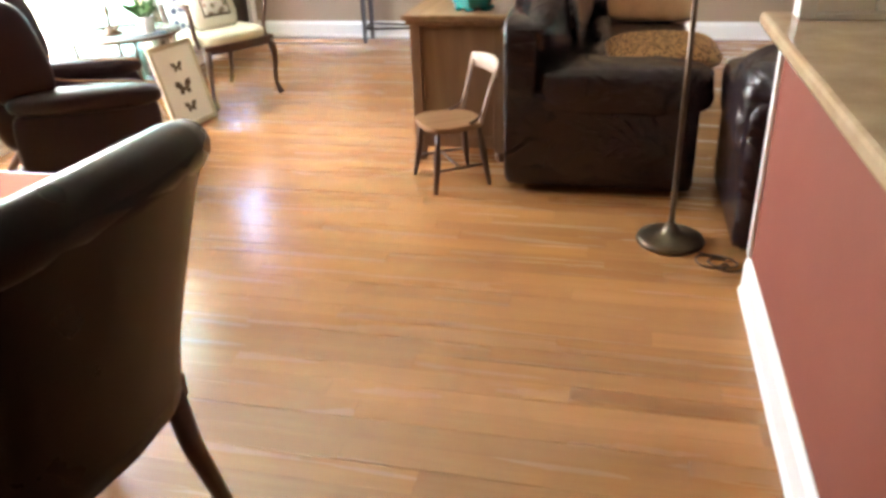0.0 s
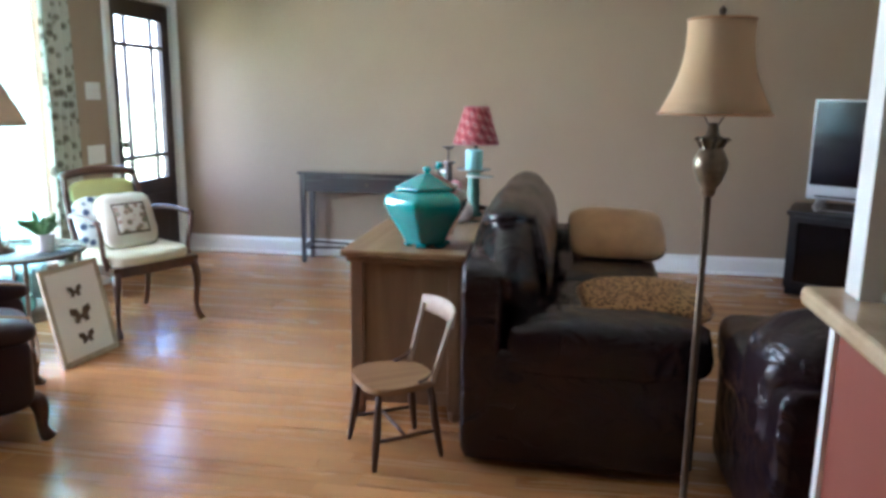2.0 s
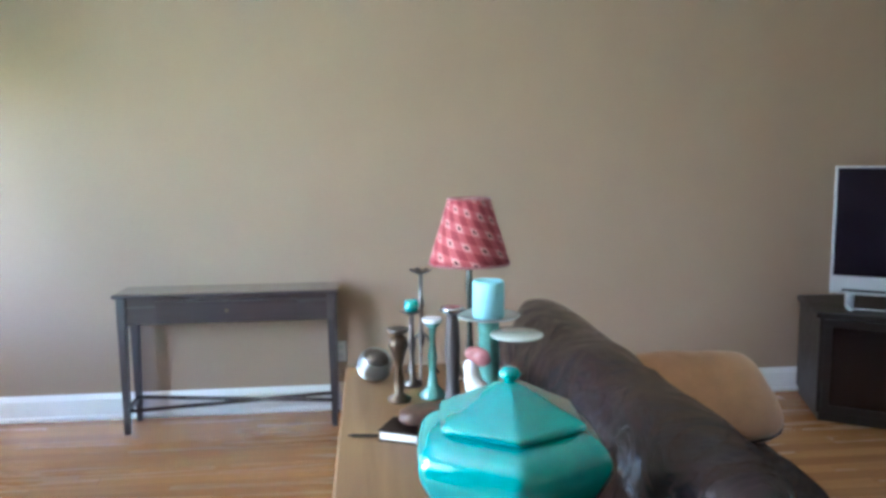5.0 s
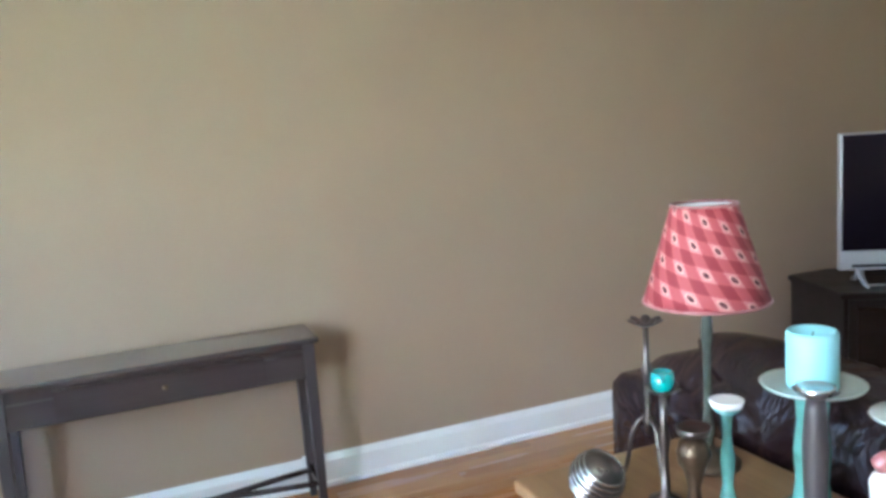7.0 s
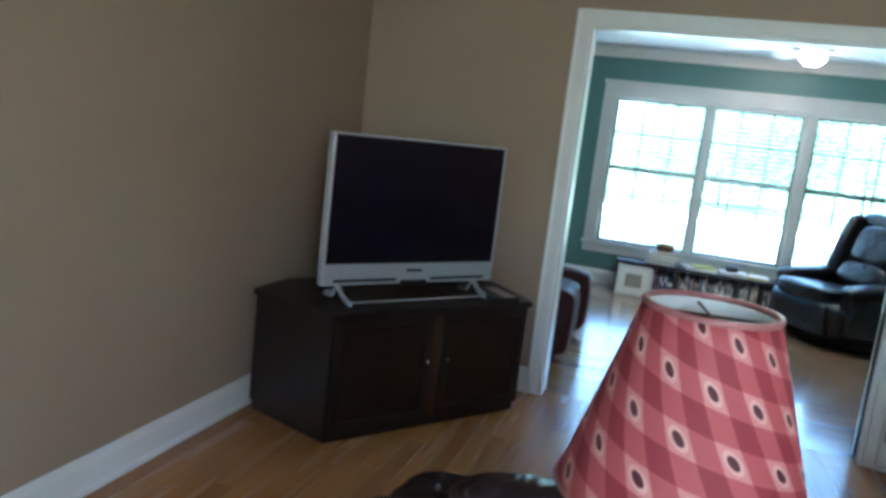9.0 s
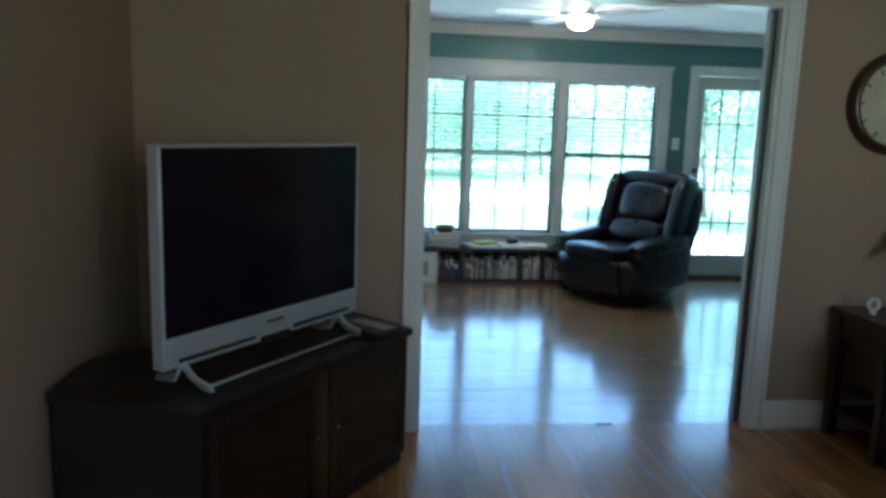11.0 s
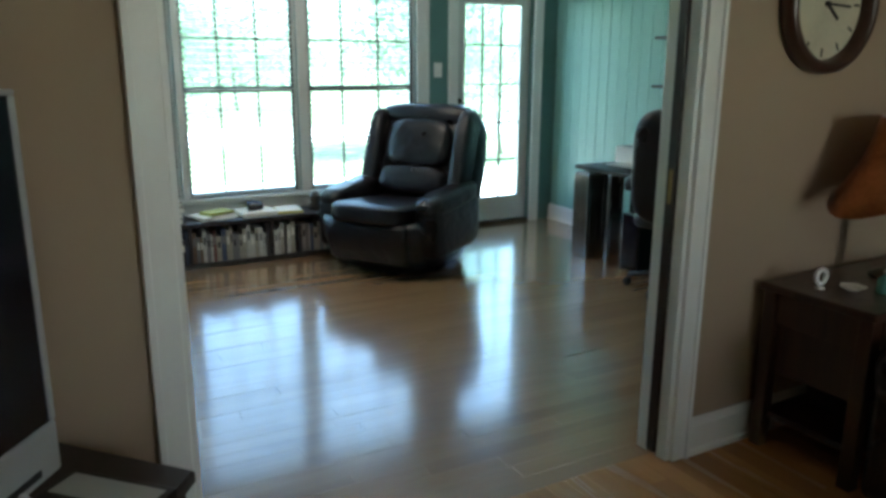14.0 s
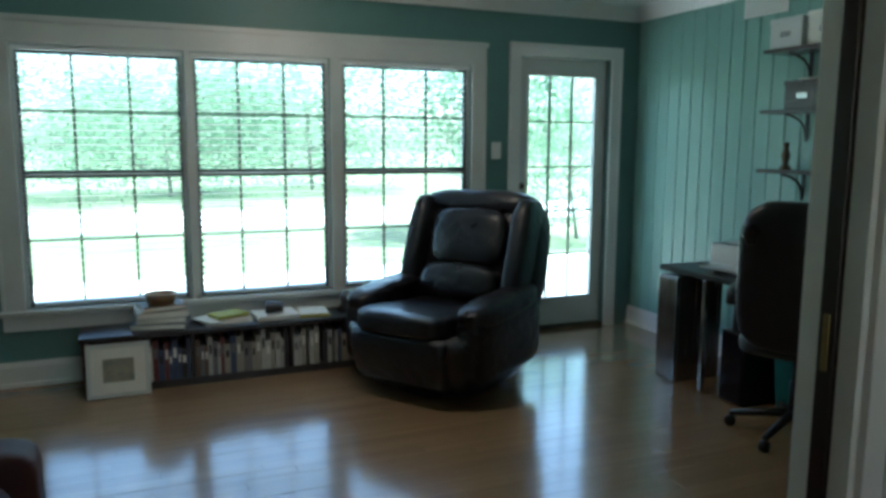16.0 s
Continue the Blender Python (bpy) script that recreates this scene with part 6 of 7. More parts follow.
def bay_window(number, y0, y1, blinds_down):
    """A double-hung window with dark bars and a slatted blind."""
    t = thing("window_%d" % number, "white double-hung sunroom window with dark glazing bars", "window", SUN_EAST, 0, 0, kind="structure")
    z0, z1, zm = W_Z0, W_Z1, 1.221
    fr = slab(0.03, 0.11, y0, y0 + 0.025, z0, z1, 0.002)
    slab(0.03, 0.11, y1 - 0.025, y1, z0, z1, 0.002, fr)
    slab(0.03, 0.11, y0 + 0.025, y1 - 0.025, z0, z0 + 0.03, 0.002, fr)
    slab(0.03, 0.11, y0 + 0.025, y1 - 0.025, z1 - 0.025, z1, 0.002, fr)
    part("window_frame", fr, WHITE_GREY, t)
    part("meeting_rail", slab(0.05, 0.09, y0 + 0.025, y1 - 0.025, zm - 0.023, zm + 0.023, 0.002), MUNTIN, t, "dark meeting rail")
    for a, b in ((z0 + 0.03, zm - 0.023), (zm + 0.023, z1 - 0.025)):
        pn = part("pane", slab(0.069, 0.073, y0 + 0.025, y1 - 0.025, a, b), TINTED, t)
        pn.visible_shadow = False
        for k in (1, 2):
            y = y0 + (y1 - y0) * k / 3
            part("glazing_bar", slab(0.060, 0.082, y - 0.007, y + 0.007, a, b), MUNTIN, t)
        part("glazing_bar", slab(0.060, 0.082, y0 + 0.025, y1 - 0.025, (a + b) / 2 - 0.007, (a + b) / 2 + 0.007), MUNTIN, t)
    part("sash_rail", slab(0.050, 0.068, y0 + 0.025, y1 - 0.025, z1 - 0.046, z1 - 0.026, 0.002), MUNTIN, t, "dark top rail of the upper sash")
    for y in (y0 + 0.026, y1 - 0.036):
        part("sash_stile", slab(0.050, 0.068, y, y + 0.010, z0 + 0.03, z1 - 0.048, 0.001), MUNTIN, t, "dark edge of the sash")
    bl = thing("window_blind", "white slatted blind with open slats in the sunroom window", "blind", SUN_EAST, 0, 0, group="sunroom blinds")
    part("head_rail", slab(0.004, 0.028, y0 + 0.006, y1 - 0.006, z1 - 0.030, z1 - 0.002, 0.003), BLIND, bl)
    n = int((z1 - 0.04 - z0) / 0.042)
    tilt = rot(0, 6 + 5 * blinds_down)
    me = None
    for k in range(n):
        z = z0 + 0.02 + 0.042 * k
        if me is None:
            ob = part("slat", box((0.020, y1 - y0 - 0.024, 0.0012), (0, 0, 0), 0, tilt), BLIND, bl)
            me = ob.data
        else:
            ob = new("slat", me)
            ob.parent = bl
        ob.location = (0.016, (y0 + y1) / 2, z)
    for y in (y0 + 0.03, y1 - 0.03):
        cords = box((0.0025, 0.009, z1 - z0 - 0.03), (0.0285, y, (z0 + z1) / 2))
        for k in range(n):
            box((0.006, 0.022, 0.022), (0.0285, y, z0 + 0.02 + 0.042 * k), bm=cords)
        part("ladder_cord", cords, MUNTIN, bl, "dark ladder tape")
    return t


for number, (y0, y1) in enumerate(BAYS):
    bay_window(number + 2, y0, y1, (1, 2, 0)[number])
# wide trim round the three windows
trim = thing("window_trim", "wide off-white trim round the sunroom windows", "trim", SUN_EAST, 0, 0, kind="structure")
for nm, a, b, z0, z1 in (("head", 7.54, 10.58, W_Z1, 2.095), ("side", 10.457, 10.58, W_Z0, W_Z1), ("side", 7.54, 7.65, W_Z0, W_Z1), ("mullion", 8.58, 8.655, W_Z0, W_Z1), ("mullion", 9.508, 9.545, W_Z0, W_Z1), ("apron", 7.54, 10.58, 0.325, W_Z0 - 0.03)):
    bm = slab(-0.018, 0.0, a, b, z0, z1, 0.003)
    if nm == "head":
        slab(-0.030, -0.018, a - 0.012, b + 0.012, z1 - 0.03, z1 + 0.004, 0.004, bm)
        slab(-0.024, -0.018, a, b, z0, z0 + 0.02, 0.002, bm)
    if nm == "side":
        e = b - 0.02 if b > 10 else a
        slab(-0.026, -0.018, e, e + 0.02, z0, z1, 0.002, bm)
    part(nm, bm, WHITE_GREY, trim)
part("window_sill", slab(-0.05, 0.04, 7.52, 10.60, W_Z0 - 0.03, W_Z0, 0.006), WHITE_GREY, trim)


def patio_door():
    t = thing("door_3", "off-white patio door with fifteen small panes, closed", "door", SUN_EAST + 0.05, PD_Y0, 0, kind="structure")
    w, h, d = PD_Y1 - PD_Y0, PD_TOP - 0.005, 0.045
    g0, g1, z0, z1 = 0.10, w - 0.10, 0.245, 1.90
    fr = slab(0, d, 0.003, g0, 0.03, h, 0.003)
    slab(0, d, g1, w - 0.003, 0.03, h, 0.003, fr)
    slab(0, d, g0, g1, z1, h, 0.003, fr)
    slab(0, d, g0, g1, 0.03, z0, 0.003, fr)
    part("leaf", fr, WHITE_GREY, t)
    bead = slab(-0.008, 0.004, g0 - 0.02, g0 + 0.002, z0 - 0.02, z1 + 0.02, 0.003)
    slab(-0.008, 0.004, g1 - 0.002, g1 + 0.02, z0 - 0.02, z1 + 0.02, 0.003, bead)
    slab(-0.008, 0.004, g0, g1, z0 - 0.02, z0 + 0.002, 0.003, bead)
    slab(-0.008, 0.004, g0, g1, z1 - 0.002, z1 + 0.02, 0.003, bead)
    part("glass_bead", bead, WHITE_GREY, t)
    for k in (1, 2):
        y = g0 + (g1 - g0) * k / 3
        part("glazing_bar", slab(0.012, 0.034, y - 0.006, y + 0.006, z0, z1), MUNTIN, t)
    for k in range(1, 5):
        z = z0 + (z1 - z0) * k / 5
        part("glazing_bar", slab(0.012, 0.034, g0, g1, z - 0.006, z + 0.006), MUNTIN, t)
    for i in range(3):
        for j in range(5):
            a, b = g0 + (g1 - g0) * i / 3, z0 + (z1 - z0) * j / 5
            pn = part("pane", slab(0.021, 0.025, a, a + (g1 - g0) / 3, b, b + (z1 - z0) / 5), TINTED, t)
            pn.visible_shadow = False
    part("threshold", slab(-0.06, 0.07, 0.0, w, -0.005, 0.028, 0.004), BRONZE, t, "dark metal threshold")
    part("door_handle", tube([(-0.002, w - 0.05, 0.98), (-0.045, w - 0.05, 0.98), (-0.05, w - 0.13, 0.98)], 0.008, 8), BRONZE, t, smooth=True)
    part("lock", lathe([(0.024, 0), (0.024, 0.010), (0.012, 0.014), (0, 0.014)], (0.0, w - 0.05, 1.10), 16, turn=rot(0, -90)), BRONZE, t, smooth=True)


patio_door()
casing("patio_door_trim", SUN_EAST, PD_Y0, PD_Y1, PD_TOP, 0.09, -1, "off-white casing of the patio door")
sw = wall_plate("patio_switch", "white light switch beside the patio door", pose(SUN_EAST, 7.45, 1.36, 0, 0, -90), 0.075, 0.118, 1)


def tub(levels, n=40, bm=None, power=5.0):
    """A padded tub from levels of (height, centre x, depth, width), rounded at its corners."""
    bm = bm or bmesh.new()
    rings = []
    for z, cx, dp, wd in levels:
        ring = []
        for i in range(n):
            a = 2 * math.pi * i / n
            c, q = math.cos(a), math.sin(a)
            r = (abs(c) ** power + abs(q) ** power) ** (-1 / power)
            w = Vector((cx * 6 + c * 2, q * 2, z * 7))
            k = 1 + 0.012 * noise.noise(w)
            ring.append(bm.verts.new((cx + c * r * dp / 2 * k, q * r * wd / 2 * k, z)))
        rings.append(ring)
    for a, b in zip(rings, rings[1:]):
        for i in range(n):
            bm.faces.new((a[i], a[(i + 1) % n], b[(i + 1) % n], b[i]))
    bm.faces.new(rings[0][::-1])
    bm.faces.new(rings[-1])
    return bm


def recliner():
    t = thing("recliner", "black leather recliner chair standing in the sunroom", "armchair", 6.80, 8.20, 0, 123)
    t.scale = (1.0, 1.0, 0.965)
    # faces +x; the tub narrows towards the floor
    part("base", tub([(0.025, -0.03, 0.66, 0.66), (0.05, -0.02, 0.72, 0.72), (0.14, 0.0, 0.80, 0.80), (0.26, 0.02, 0.86, 0.86), (0.36, 0.02, 0.88, 0.88), (0.40, 0.02, 0.86, 0.86)], power=6), LEATHER_BLACK, t, smooth=True)
    part("footrest", tub([(0.10, 0.375, 0.12, 0.56), (0.13, 0.39, 0.14, 0.60), (0.25, 0.415, 0.15, 0.63), (0.37, 0.425, 0.15, 0.64), (0.40, 0.42, 0.13, 0.62)], power=7), LEATHER_BLACK, t, smooth=True)
    part("seat_cushion", cushion((0.76, 0.60, 0.15), (0.14, 0, 0.435), rot(0, -4), 5.5, 0.012, 6, 16, seed=3), LEATHER_BLACK, t, smooth=True)
    for q in (-1, 1):
        arm = part("arm", cushion((0.74, 0.17, 0.40), (0.0, q * 0.385, 0.34), None, 6, 0.008, 5, 14, seed=4 + q), LEATHER_BLACK, t, smooth=True)
        part("arm_pad", cushion((0.72, 0.20, 0.15), (0.02, q * 0.388, 0.535), rot(0, 5), 3.2, 0.014, 7, 16, seed=6 + q), LEATHER_BLACK, arm, smooth=True)
    m = rot(0, -17)
    back = part("back_shell", cushion((0.30, 0.90, 0.92), (-0.39, 0, 0.70), m, 3.6, 0.012, 5, 20, seed=8), LEATHER_BLACK, t, smooth=True)
    part("head_cushion", cushion((0.16, 0.52, 0.36), (-0.275, 0, 0.875), m, 3.8, 0.020, 8, 16, seed=9), LEATHER_BLACK, back, smooth=True)
    part("lumbar_cushion", cushion((0.17, 0.54, 0.22), (-0.175, 0, 0.605), m, 3.6, 0.020, 8, 16, seed=10), LEATHER_BLACK, back, smooth=True)
    for q in (-1, 1):
        part("side_bolster", cushion((0.26, 0.13, 0.72), (-0.28, q * 0.365, 0.77), m, 3.6, 0.010, 7, 14, seed=11 + q), LEATHER_BLACK, back, smooth=True)
        part("welt", tube(curve((-0.40, q * 0.30, 1.09), (-0.33, q * 0.335, 1.03), (-0.16, q * 0.325, 0.72), (-0.10, q * 0.32, 0.56), 10), 0.007, 6), LEATHER_BLACK, back, smooth=True)
    part("top_roll", cushion((0.24, 0.80, 0.17), (-0.435, 0, 1.075), m, 2.8, 0.020, 9, 14, seed=14), LEATHER_BLACK, back, smooth=True)
    part("lever", tube([(0.10, -0.45, 0.30), (0.10, -0.48, 0.30), (0.20, -0.48, 0.34)], 0.009, 8), BLACK_PLASTIC, t, smooth=True)
    part("swivel_base", lathe([(0.30, 0), (0.31, 0.015), (0.29, 0.03), (0, 0.03)], n=32), BLACK_PLASTIC, t, smooth=True)


recliner()


def brown_chair():
    t = thing("club_chair", "dark maroon club chair with low square arms near the sunroom opening", "armchair", 4.94, 10.66, 0, -90)
    part("base", cushion((0.84, 0.92, 0.34), (0, 0, 0.20), None, 9, 0.006, 5, 10), MAROON, t, smooth=True)
    part("seat_cushion", cushion((0.64, 0.56, 0.17), (0.10, 0, 0.37), None, 4.5, 0.012, 6, 12), MAROON, t, smooth=True)
    part("back", cushion((0.24, 0.90, 0.44), (-0.33, 0, 0.47), rot(0, -8), 4, 0.015, 5, 12), MAROON, t, smooth=True)
    for s in (-1, 1):
        part("arm", cushion((0.88, 0.22, 0.46), (0.03, s * 0.385, 0.265), None, 8, 0.008, 5, 12, seed=s), MAROON, t, smooth=True)
    for x in (-0.34, 0.36):
        for s in (-1, 1):
            part("foot", lathe([(0.022, 0), (0.030, 0.05), (0, 0.05)], (x, s * 0.38, 0), 10), BLACK_WOOD, t)


brown_chair()


# low bookcase with books, and things on it
def low_bookcase():
    t = thing("low_bookcase", "low dark bookcase under the sunroom windows", "bookcase", 7.27, 8.42, 0)
    d, ln, h = 0.30, 1.75, 0.335
    part("top", slab(-0.012, d, -0.01, ln + 0.01, h - 0.028, h, 0.003), BLACK_WOOD, t)
    part("plinth", slab(0.012, d - 0.01, 0.01, ln - 0.01, 0.0, 0.045, 0.002), BLACK_WOOD, t)
    part("back_panel", slab(d - 0.012, d - 0.002, 0.0, ln, 0.045, h - 0.028), BLACK_WOOD, t)
    for k in range(4):
        y = (ln - 0.02) * k / 3
        part("upright", slab(0.0, d - 0.012, y, y + 0.02, 0.045, h - 0.028, 0.002), DARK_WOOD if k == 3 else BLACK_WOOD, t)
    rnd = random.Random(11)
    covers = [surface("book_cover_" + n, c, 0.55, vary=0.12, scale=15, bump=0.02) for n, c in (("cream", (0.36, 0.33, 0.27)), ("white", (0.52, 0.51, 0.48)), ("grey", (0.18, 0.18, 0.19)), ("black", (0.03, 0.03, 0.035)), ("maroon", (0.16, 0.04, 0.04)), ("blue", (0.05, 0.08, 0.16)), ("brown", (0.15, 0.09, 0.05)))]
    for k in range(3):
        y = (ln - 0.02) * k / 3 + 0.026
        stop = (ln - 0.02) * (k + 1) / 3 - (0.20 if k == 2 else 0.03)
        while y < stop:
            w, hh, dd = rnd.uniform(0.014, 0.036), rnd.uniform(0.17, 0.245), rnd.uniform(0.13, 0.18)
            b = thing("book", "upright book among others in the low bookcase", "book", 7.285, 8.42 + y, 0.0455, group="books in the low bookcase")
            cov = rnd.choice(covers)
            part("cover", slab(0, dd, 0, w, 0, hh, 0.0015), cov, b)
            part("spine_label", slab(-0.0012, 0.0, w * 0.2, w * 0.8, hh * 0.55, hh * 0.8), rnd.choice((PAPER, covers[3], covers[2])), b)
            y += w + rnd.uniform(0.0005, 0.003) + (rnd.random() < 0.08) * 0.02
    return covers


COVERS = low_bookcase()
t = thing("framed_picture", "small white framed picture leaning on the bookcase end", "picture")
t.matrix_basis = pose(7.215, 9.985, 0.001, 0, 8, 0)
fr = slab(-0.016, 0, -0.165, 0.165, 0, 0.024, 0.002)
slab(-0.016, 0, -0.165, 0.165, 0.276, 0.30, 0.002, fr)
slab(-0.016, 0, -0.165, -0.141, 0.024, 0.276, 0.002, fr)
slab(-0.016, 0, 0.141, 0.165, 0.024, 0.276, 0.002, fr)
part("frame", fr, WHITE_GREY, t)
part("mount", slab(-0.012, -0.004, -0.142, 0.142, 0.022, 0.278), PAPER, t, "cream mount")
part("print", slab(-0.0135, -0.0122, -0.08, 0.08, 0.085, 0.215), surface("faded_landscape_print", (0.42, 0.38, 0.28), 0.8, vary=0.35, scale=18, bump=0.0, dark=(0.22, 0.26, 0.24)), t, "faded landscape print")
BT = 0.336
for k, (w, d, h, c) in enumerate(((0.24, 0.30, 0.035, 2), (0.22, 0.27, 0.03, 1), (0.23, 0.28, 0.04, 0), (0.19, 0.24, 0.028, 6))):
    b = thing("magazine_stack" if k == 0 else "book", "flat book in a pile on the low bookcase", "book", 7.43, 9.74, BT + (0, 0.0355, 0.066, 0.1065)[k], 8 * k - 12, group="pile of books by the window")
    part("cover", slab(-w / 2, w / 2, -d / 2, d / 2, 0, h, 0.003), COVERS[c], b)
    part("page_block", slab(-w / 2 - 0.001, w / 2 - 0.01, -d / 2 + 0.004, d / 2 + 0.001, 0.004, h - 0.004), PAPER, b, "pale page edges")
b = thing("wicker_basket", "small round woven basket on top of the books", "basket", 7.43, 9.74, BT + 0.1355)
part("body", lathe([(0.07, 0), (0.085, 0.03), (0.09, 0.055), (0.083, 0.055), (0.06, 0.01), (0, 0.01)], n=26, bulge=lambda a, z: 1 + 0.02 * math.cos(13 * a)), TABLE_WOOD, b, smooth=True)
part("rim", ring_tube(0.088, 0.055, 0.006, 26), TABLE_WOOD, b, smooth=True)
b = thing("paper_pile", "loose pile of pale papers on the low bookcase", "papers", 7.42, 9.38, BT, 9)
for k in range(4):
    part("sheet", box((0.21, 0.28, 0.006), (0.004 * k, 0.006 * k, 0.003 + 0.0065 * k), 0.001, rot(0, 0, 7 * k)), PAPER, b)
b = thing("notepad", "yellow-green notepad on the papers", "notepad", 7.42, 9.36, BT + 0.0262, 24)
part("pad", box((0.14, 0.20, 0.022), (0, 0, 0.011), 0.002), surface("yellow_green_card", (0.42, 0.44, 0.10), 0.7, vary=0.1, bump=0.0), b)
b = thing("small_binoculars", "small black and white binoculars on the bookcase", "binoculars", 7.42, 9.08, BT + 0.030, 80)
for s in (-1, 1):
    part("barrel", lathe([(0.0, -0.05), (0.020, -0.05), (0.024, -0.02), (0.030, 0.03), (0.031, 0.055), (0.0, 0.056)], (0, s * 0.036, 0.031), 16, turn=rot(0, 90)), BLACK_PLASTIC, b, smooth=True)
part("bridge", box((0.05, 0.05, 0.016), (0, 0, 0.033), 0.004), BLACK_PLASTIC, b)
b = thing("white_carton", "flat white carton on the low bookcase", "box", 7.42, 9.08, BT, 4)
part("carton", box((0.22, 0.26, 0.029), (0, 0, 0.0145), 0.003), PAPER, b)
b = thing("yellow_folder", "bright yellow folder on the low bookcase", "folder", 7.42, 8.84, BT, -6)
part("folder", box((0.23, 0.19, 0.016), (0, 0, 0.008), 0.003), surface("yellow_card", (0.60, 0.50, 0.12), 0.6, vary=0.08, bump=0.0), b)
part("paper", box((0.21, 0.17, 0.006), (0.005, 0, 0.0195), 0.001), PAPER, b)
b = thing("stone_ornament", "small grey ornament near the recliner", "ornament", 7.42, 8.62, BT)
part("body", lathe([(0.05, 0), (0.055, 0.02), (0.035, 0.05), (0.045, 0.09), (0.025, 0.13), (0, 0.14)], n=18), PEWTER, b, smooth=True)


# ceiling fan with light
def ceiling_fan():
    t = thing("ceiling_fan", "white ceiling fan with a lit glass bowl", "ceiling fan", 6.28, 8.86, SUN_HIGH, 20)
    part("canopy", lathe([(0.075, -0.001), (0.075, -0.02), (0.05, -0.035), (0, -0.035)], n=24), WHITE, t, smooth=True)
    part("motor", lathe([(0.05, -0.03), (0.11, -0.04), (0.12, -0.07), (0.10, -0.095), (0.05, -0.10), (0, -0.10)], n=28), WHITE, t, smooth=True)
    part("light_bowl", lathe([(0.045, -0.10), (0.085, -0.105), (0.095, -0.125), (0.08, -0.16), (0.045, -0.182), (0, -0.19)], n=26), glowing("lit_glass_bowl", (1.0, 0.90, 0.74), 9.0), t, "lit frosted glass bowl", True)
    for k in range(5):
        m = rot(0, 0, 72 * k)
        blade = prism([(0.17, -0.045), (0.62, -0.068), (0.66, -0.04), (0.66, 0.04), (0.62, 0.068), (0.17, 0.045)], 0.007)
        bmesh.ops.transform(blade, matrix=m @ Matrix.Translation((0, 0, -0.075)) @ rot(10), verts=blade.verts)
        bl = part("blade", blade, WHITE, t)
        iron = box((0.12, 0.03, 0.008), (0.145, 0, -0.07), 0.002)
        bmesh.ops.transform(iron, matrix=m, verts=iron.verts)
        part("blade_iron", iron, BRONZE, bl)


ceiling_fan()


# desk corner
def desk():
    t = thing("desk", "black-topped computer desk with brushed metal end panels", "desk", 5.05, 6.30, 0)
    part("desktop", slab(0, 1.40, 0, 0.62, 0.655, 0.685, 0.004), BLACK_WOOD, t)
    steel = surface("brushed_brown_steel", (0.34, 0.29, 0.26), 0.25, 0.9, vary=0.2, scale=3, fine=120, bump=0.03, stretch=(8, 8, 0.3))
    for x in (0.02,):
        part("end_panel", slab(x, x + 0.05, 0.03, 0.60, 0.0, 0.655, 0.006), steel, t, "brushed metal panel")
    part("front_post", slab(1.005, 1.035, 0.585, 0.615, 0.0, 0.655, 0.008), CHROME, t, "bright metal post")
    part("modesty_panel", slab(0.07, 1.05, 0.03, 0.045, 0.25, 0.655, 0.002), BLACK_WOOD, t)
    c = thing("filing_cabinet", "narrow brushed steel cabinet under the end of the black desk", "cabinet", 6.25, 6.60, 0)
    part("body", slab(0, 0.17, 0, 0.34, 0, 0.64, 0.008), steel, c)
    part("front_panel", slab(0.006, 0.164, 0.34, 0.350, 0.02, 0.625, 0.003), steel, c)
    part("edge_strip", slab(-0.006, 0.008, 0.325, 0.354, 0.0, 0.64, 0.003), CHROME, c, "bright metal edge strip")
    m = thing("printer", "white desktop printer on the desk", "printer", 6.05, 6.55, 0.686, 6)
    part("body", box((0.40, 0.32, 0.15), (0, 0, 0.075), 0.012), WHITE, m)
    part("tray", box((0.30, 0.16, 0.012), (0, 0.22, 0.03), 0.003), WHITE_GREY, m)
    part("panel", box((0.30, 0.05, 0.004), (0, 0.12, 0.152), 0.001), BLACK_PLASTIC, m)
    k = thing("keyboard", "black keyboard at the desk's edge", "keyboard", 5.75, 6.78, 0.686)
    part("body", box((0.40, 0.14, 0.018), (0, 0, 0.009), 0.004), BLACK_PLASTIC, k)
    p = thing("computer_tower", "black computer tower under the desk", "computer", 5.86, 6.66, 0)
    part("case", box((0.18, 0.44, 0.40), (0, 0, 0.20), 0.006), BLACK_PLASTIC, p)
    part("front_panel", box((0.16, 0.01, 0.38), (0, 0.222, 0.20), 0.004), SCREEN, p)
    w = thing("waste_bin", "turquoise waste bin under the desk", "bin", 5.60, 6.66, 0)
    part("bin", lathe([(0.10, 0), (0.105, 0.005), (0.13, 0.30), (0.134, 0.305), (0.127, 0.305), (0.10, 0.012), (0, 0.012)], n=26), surface("turquoise_plastic", (0.02, 0.30, 0.32), 0.4, vary=0.06, bump=0.0), w, smooth=True)


desk()


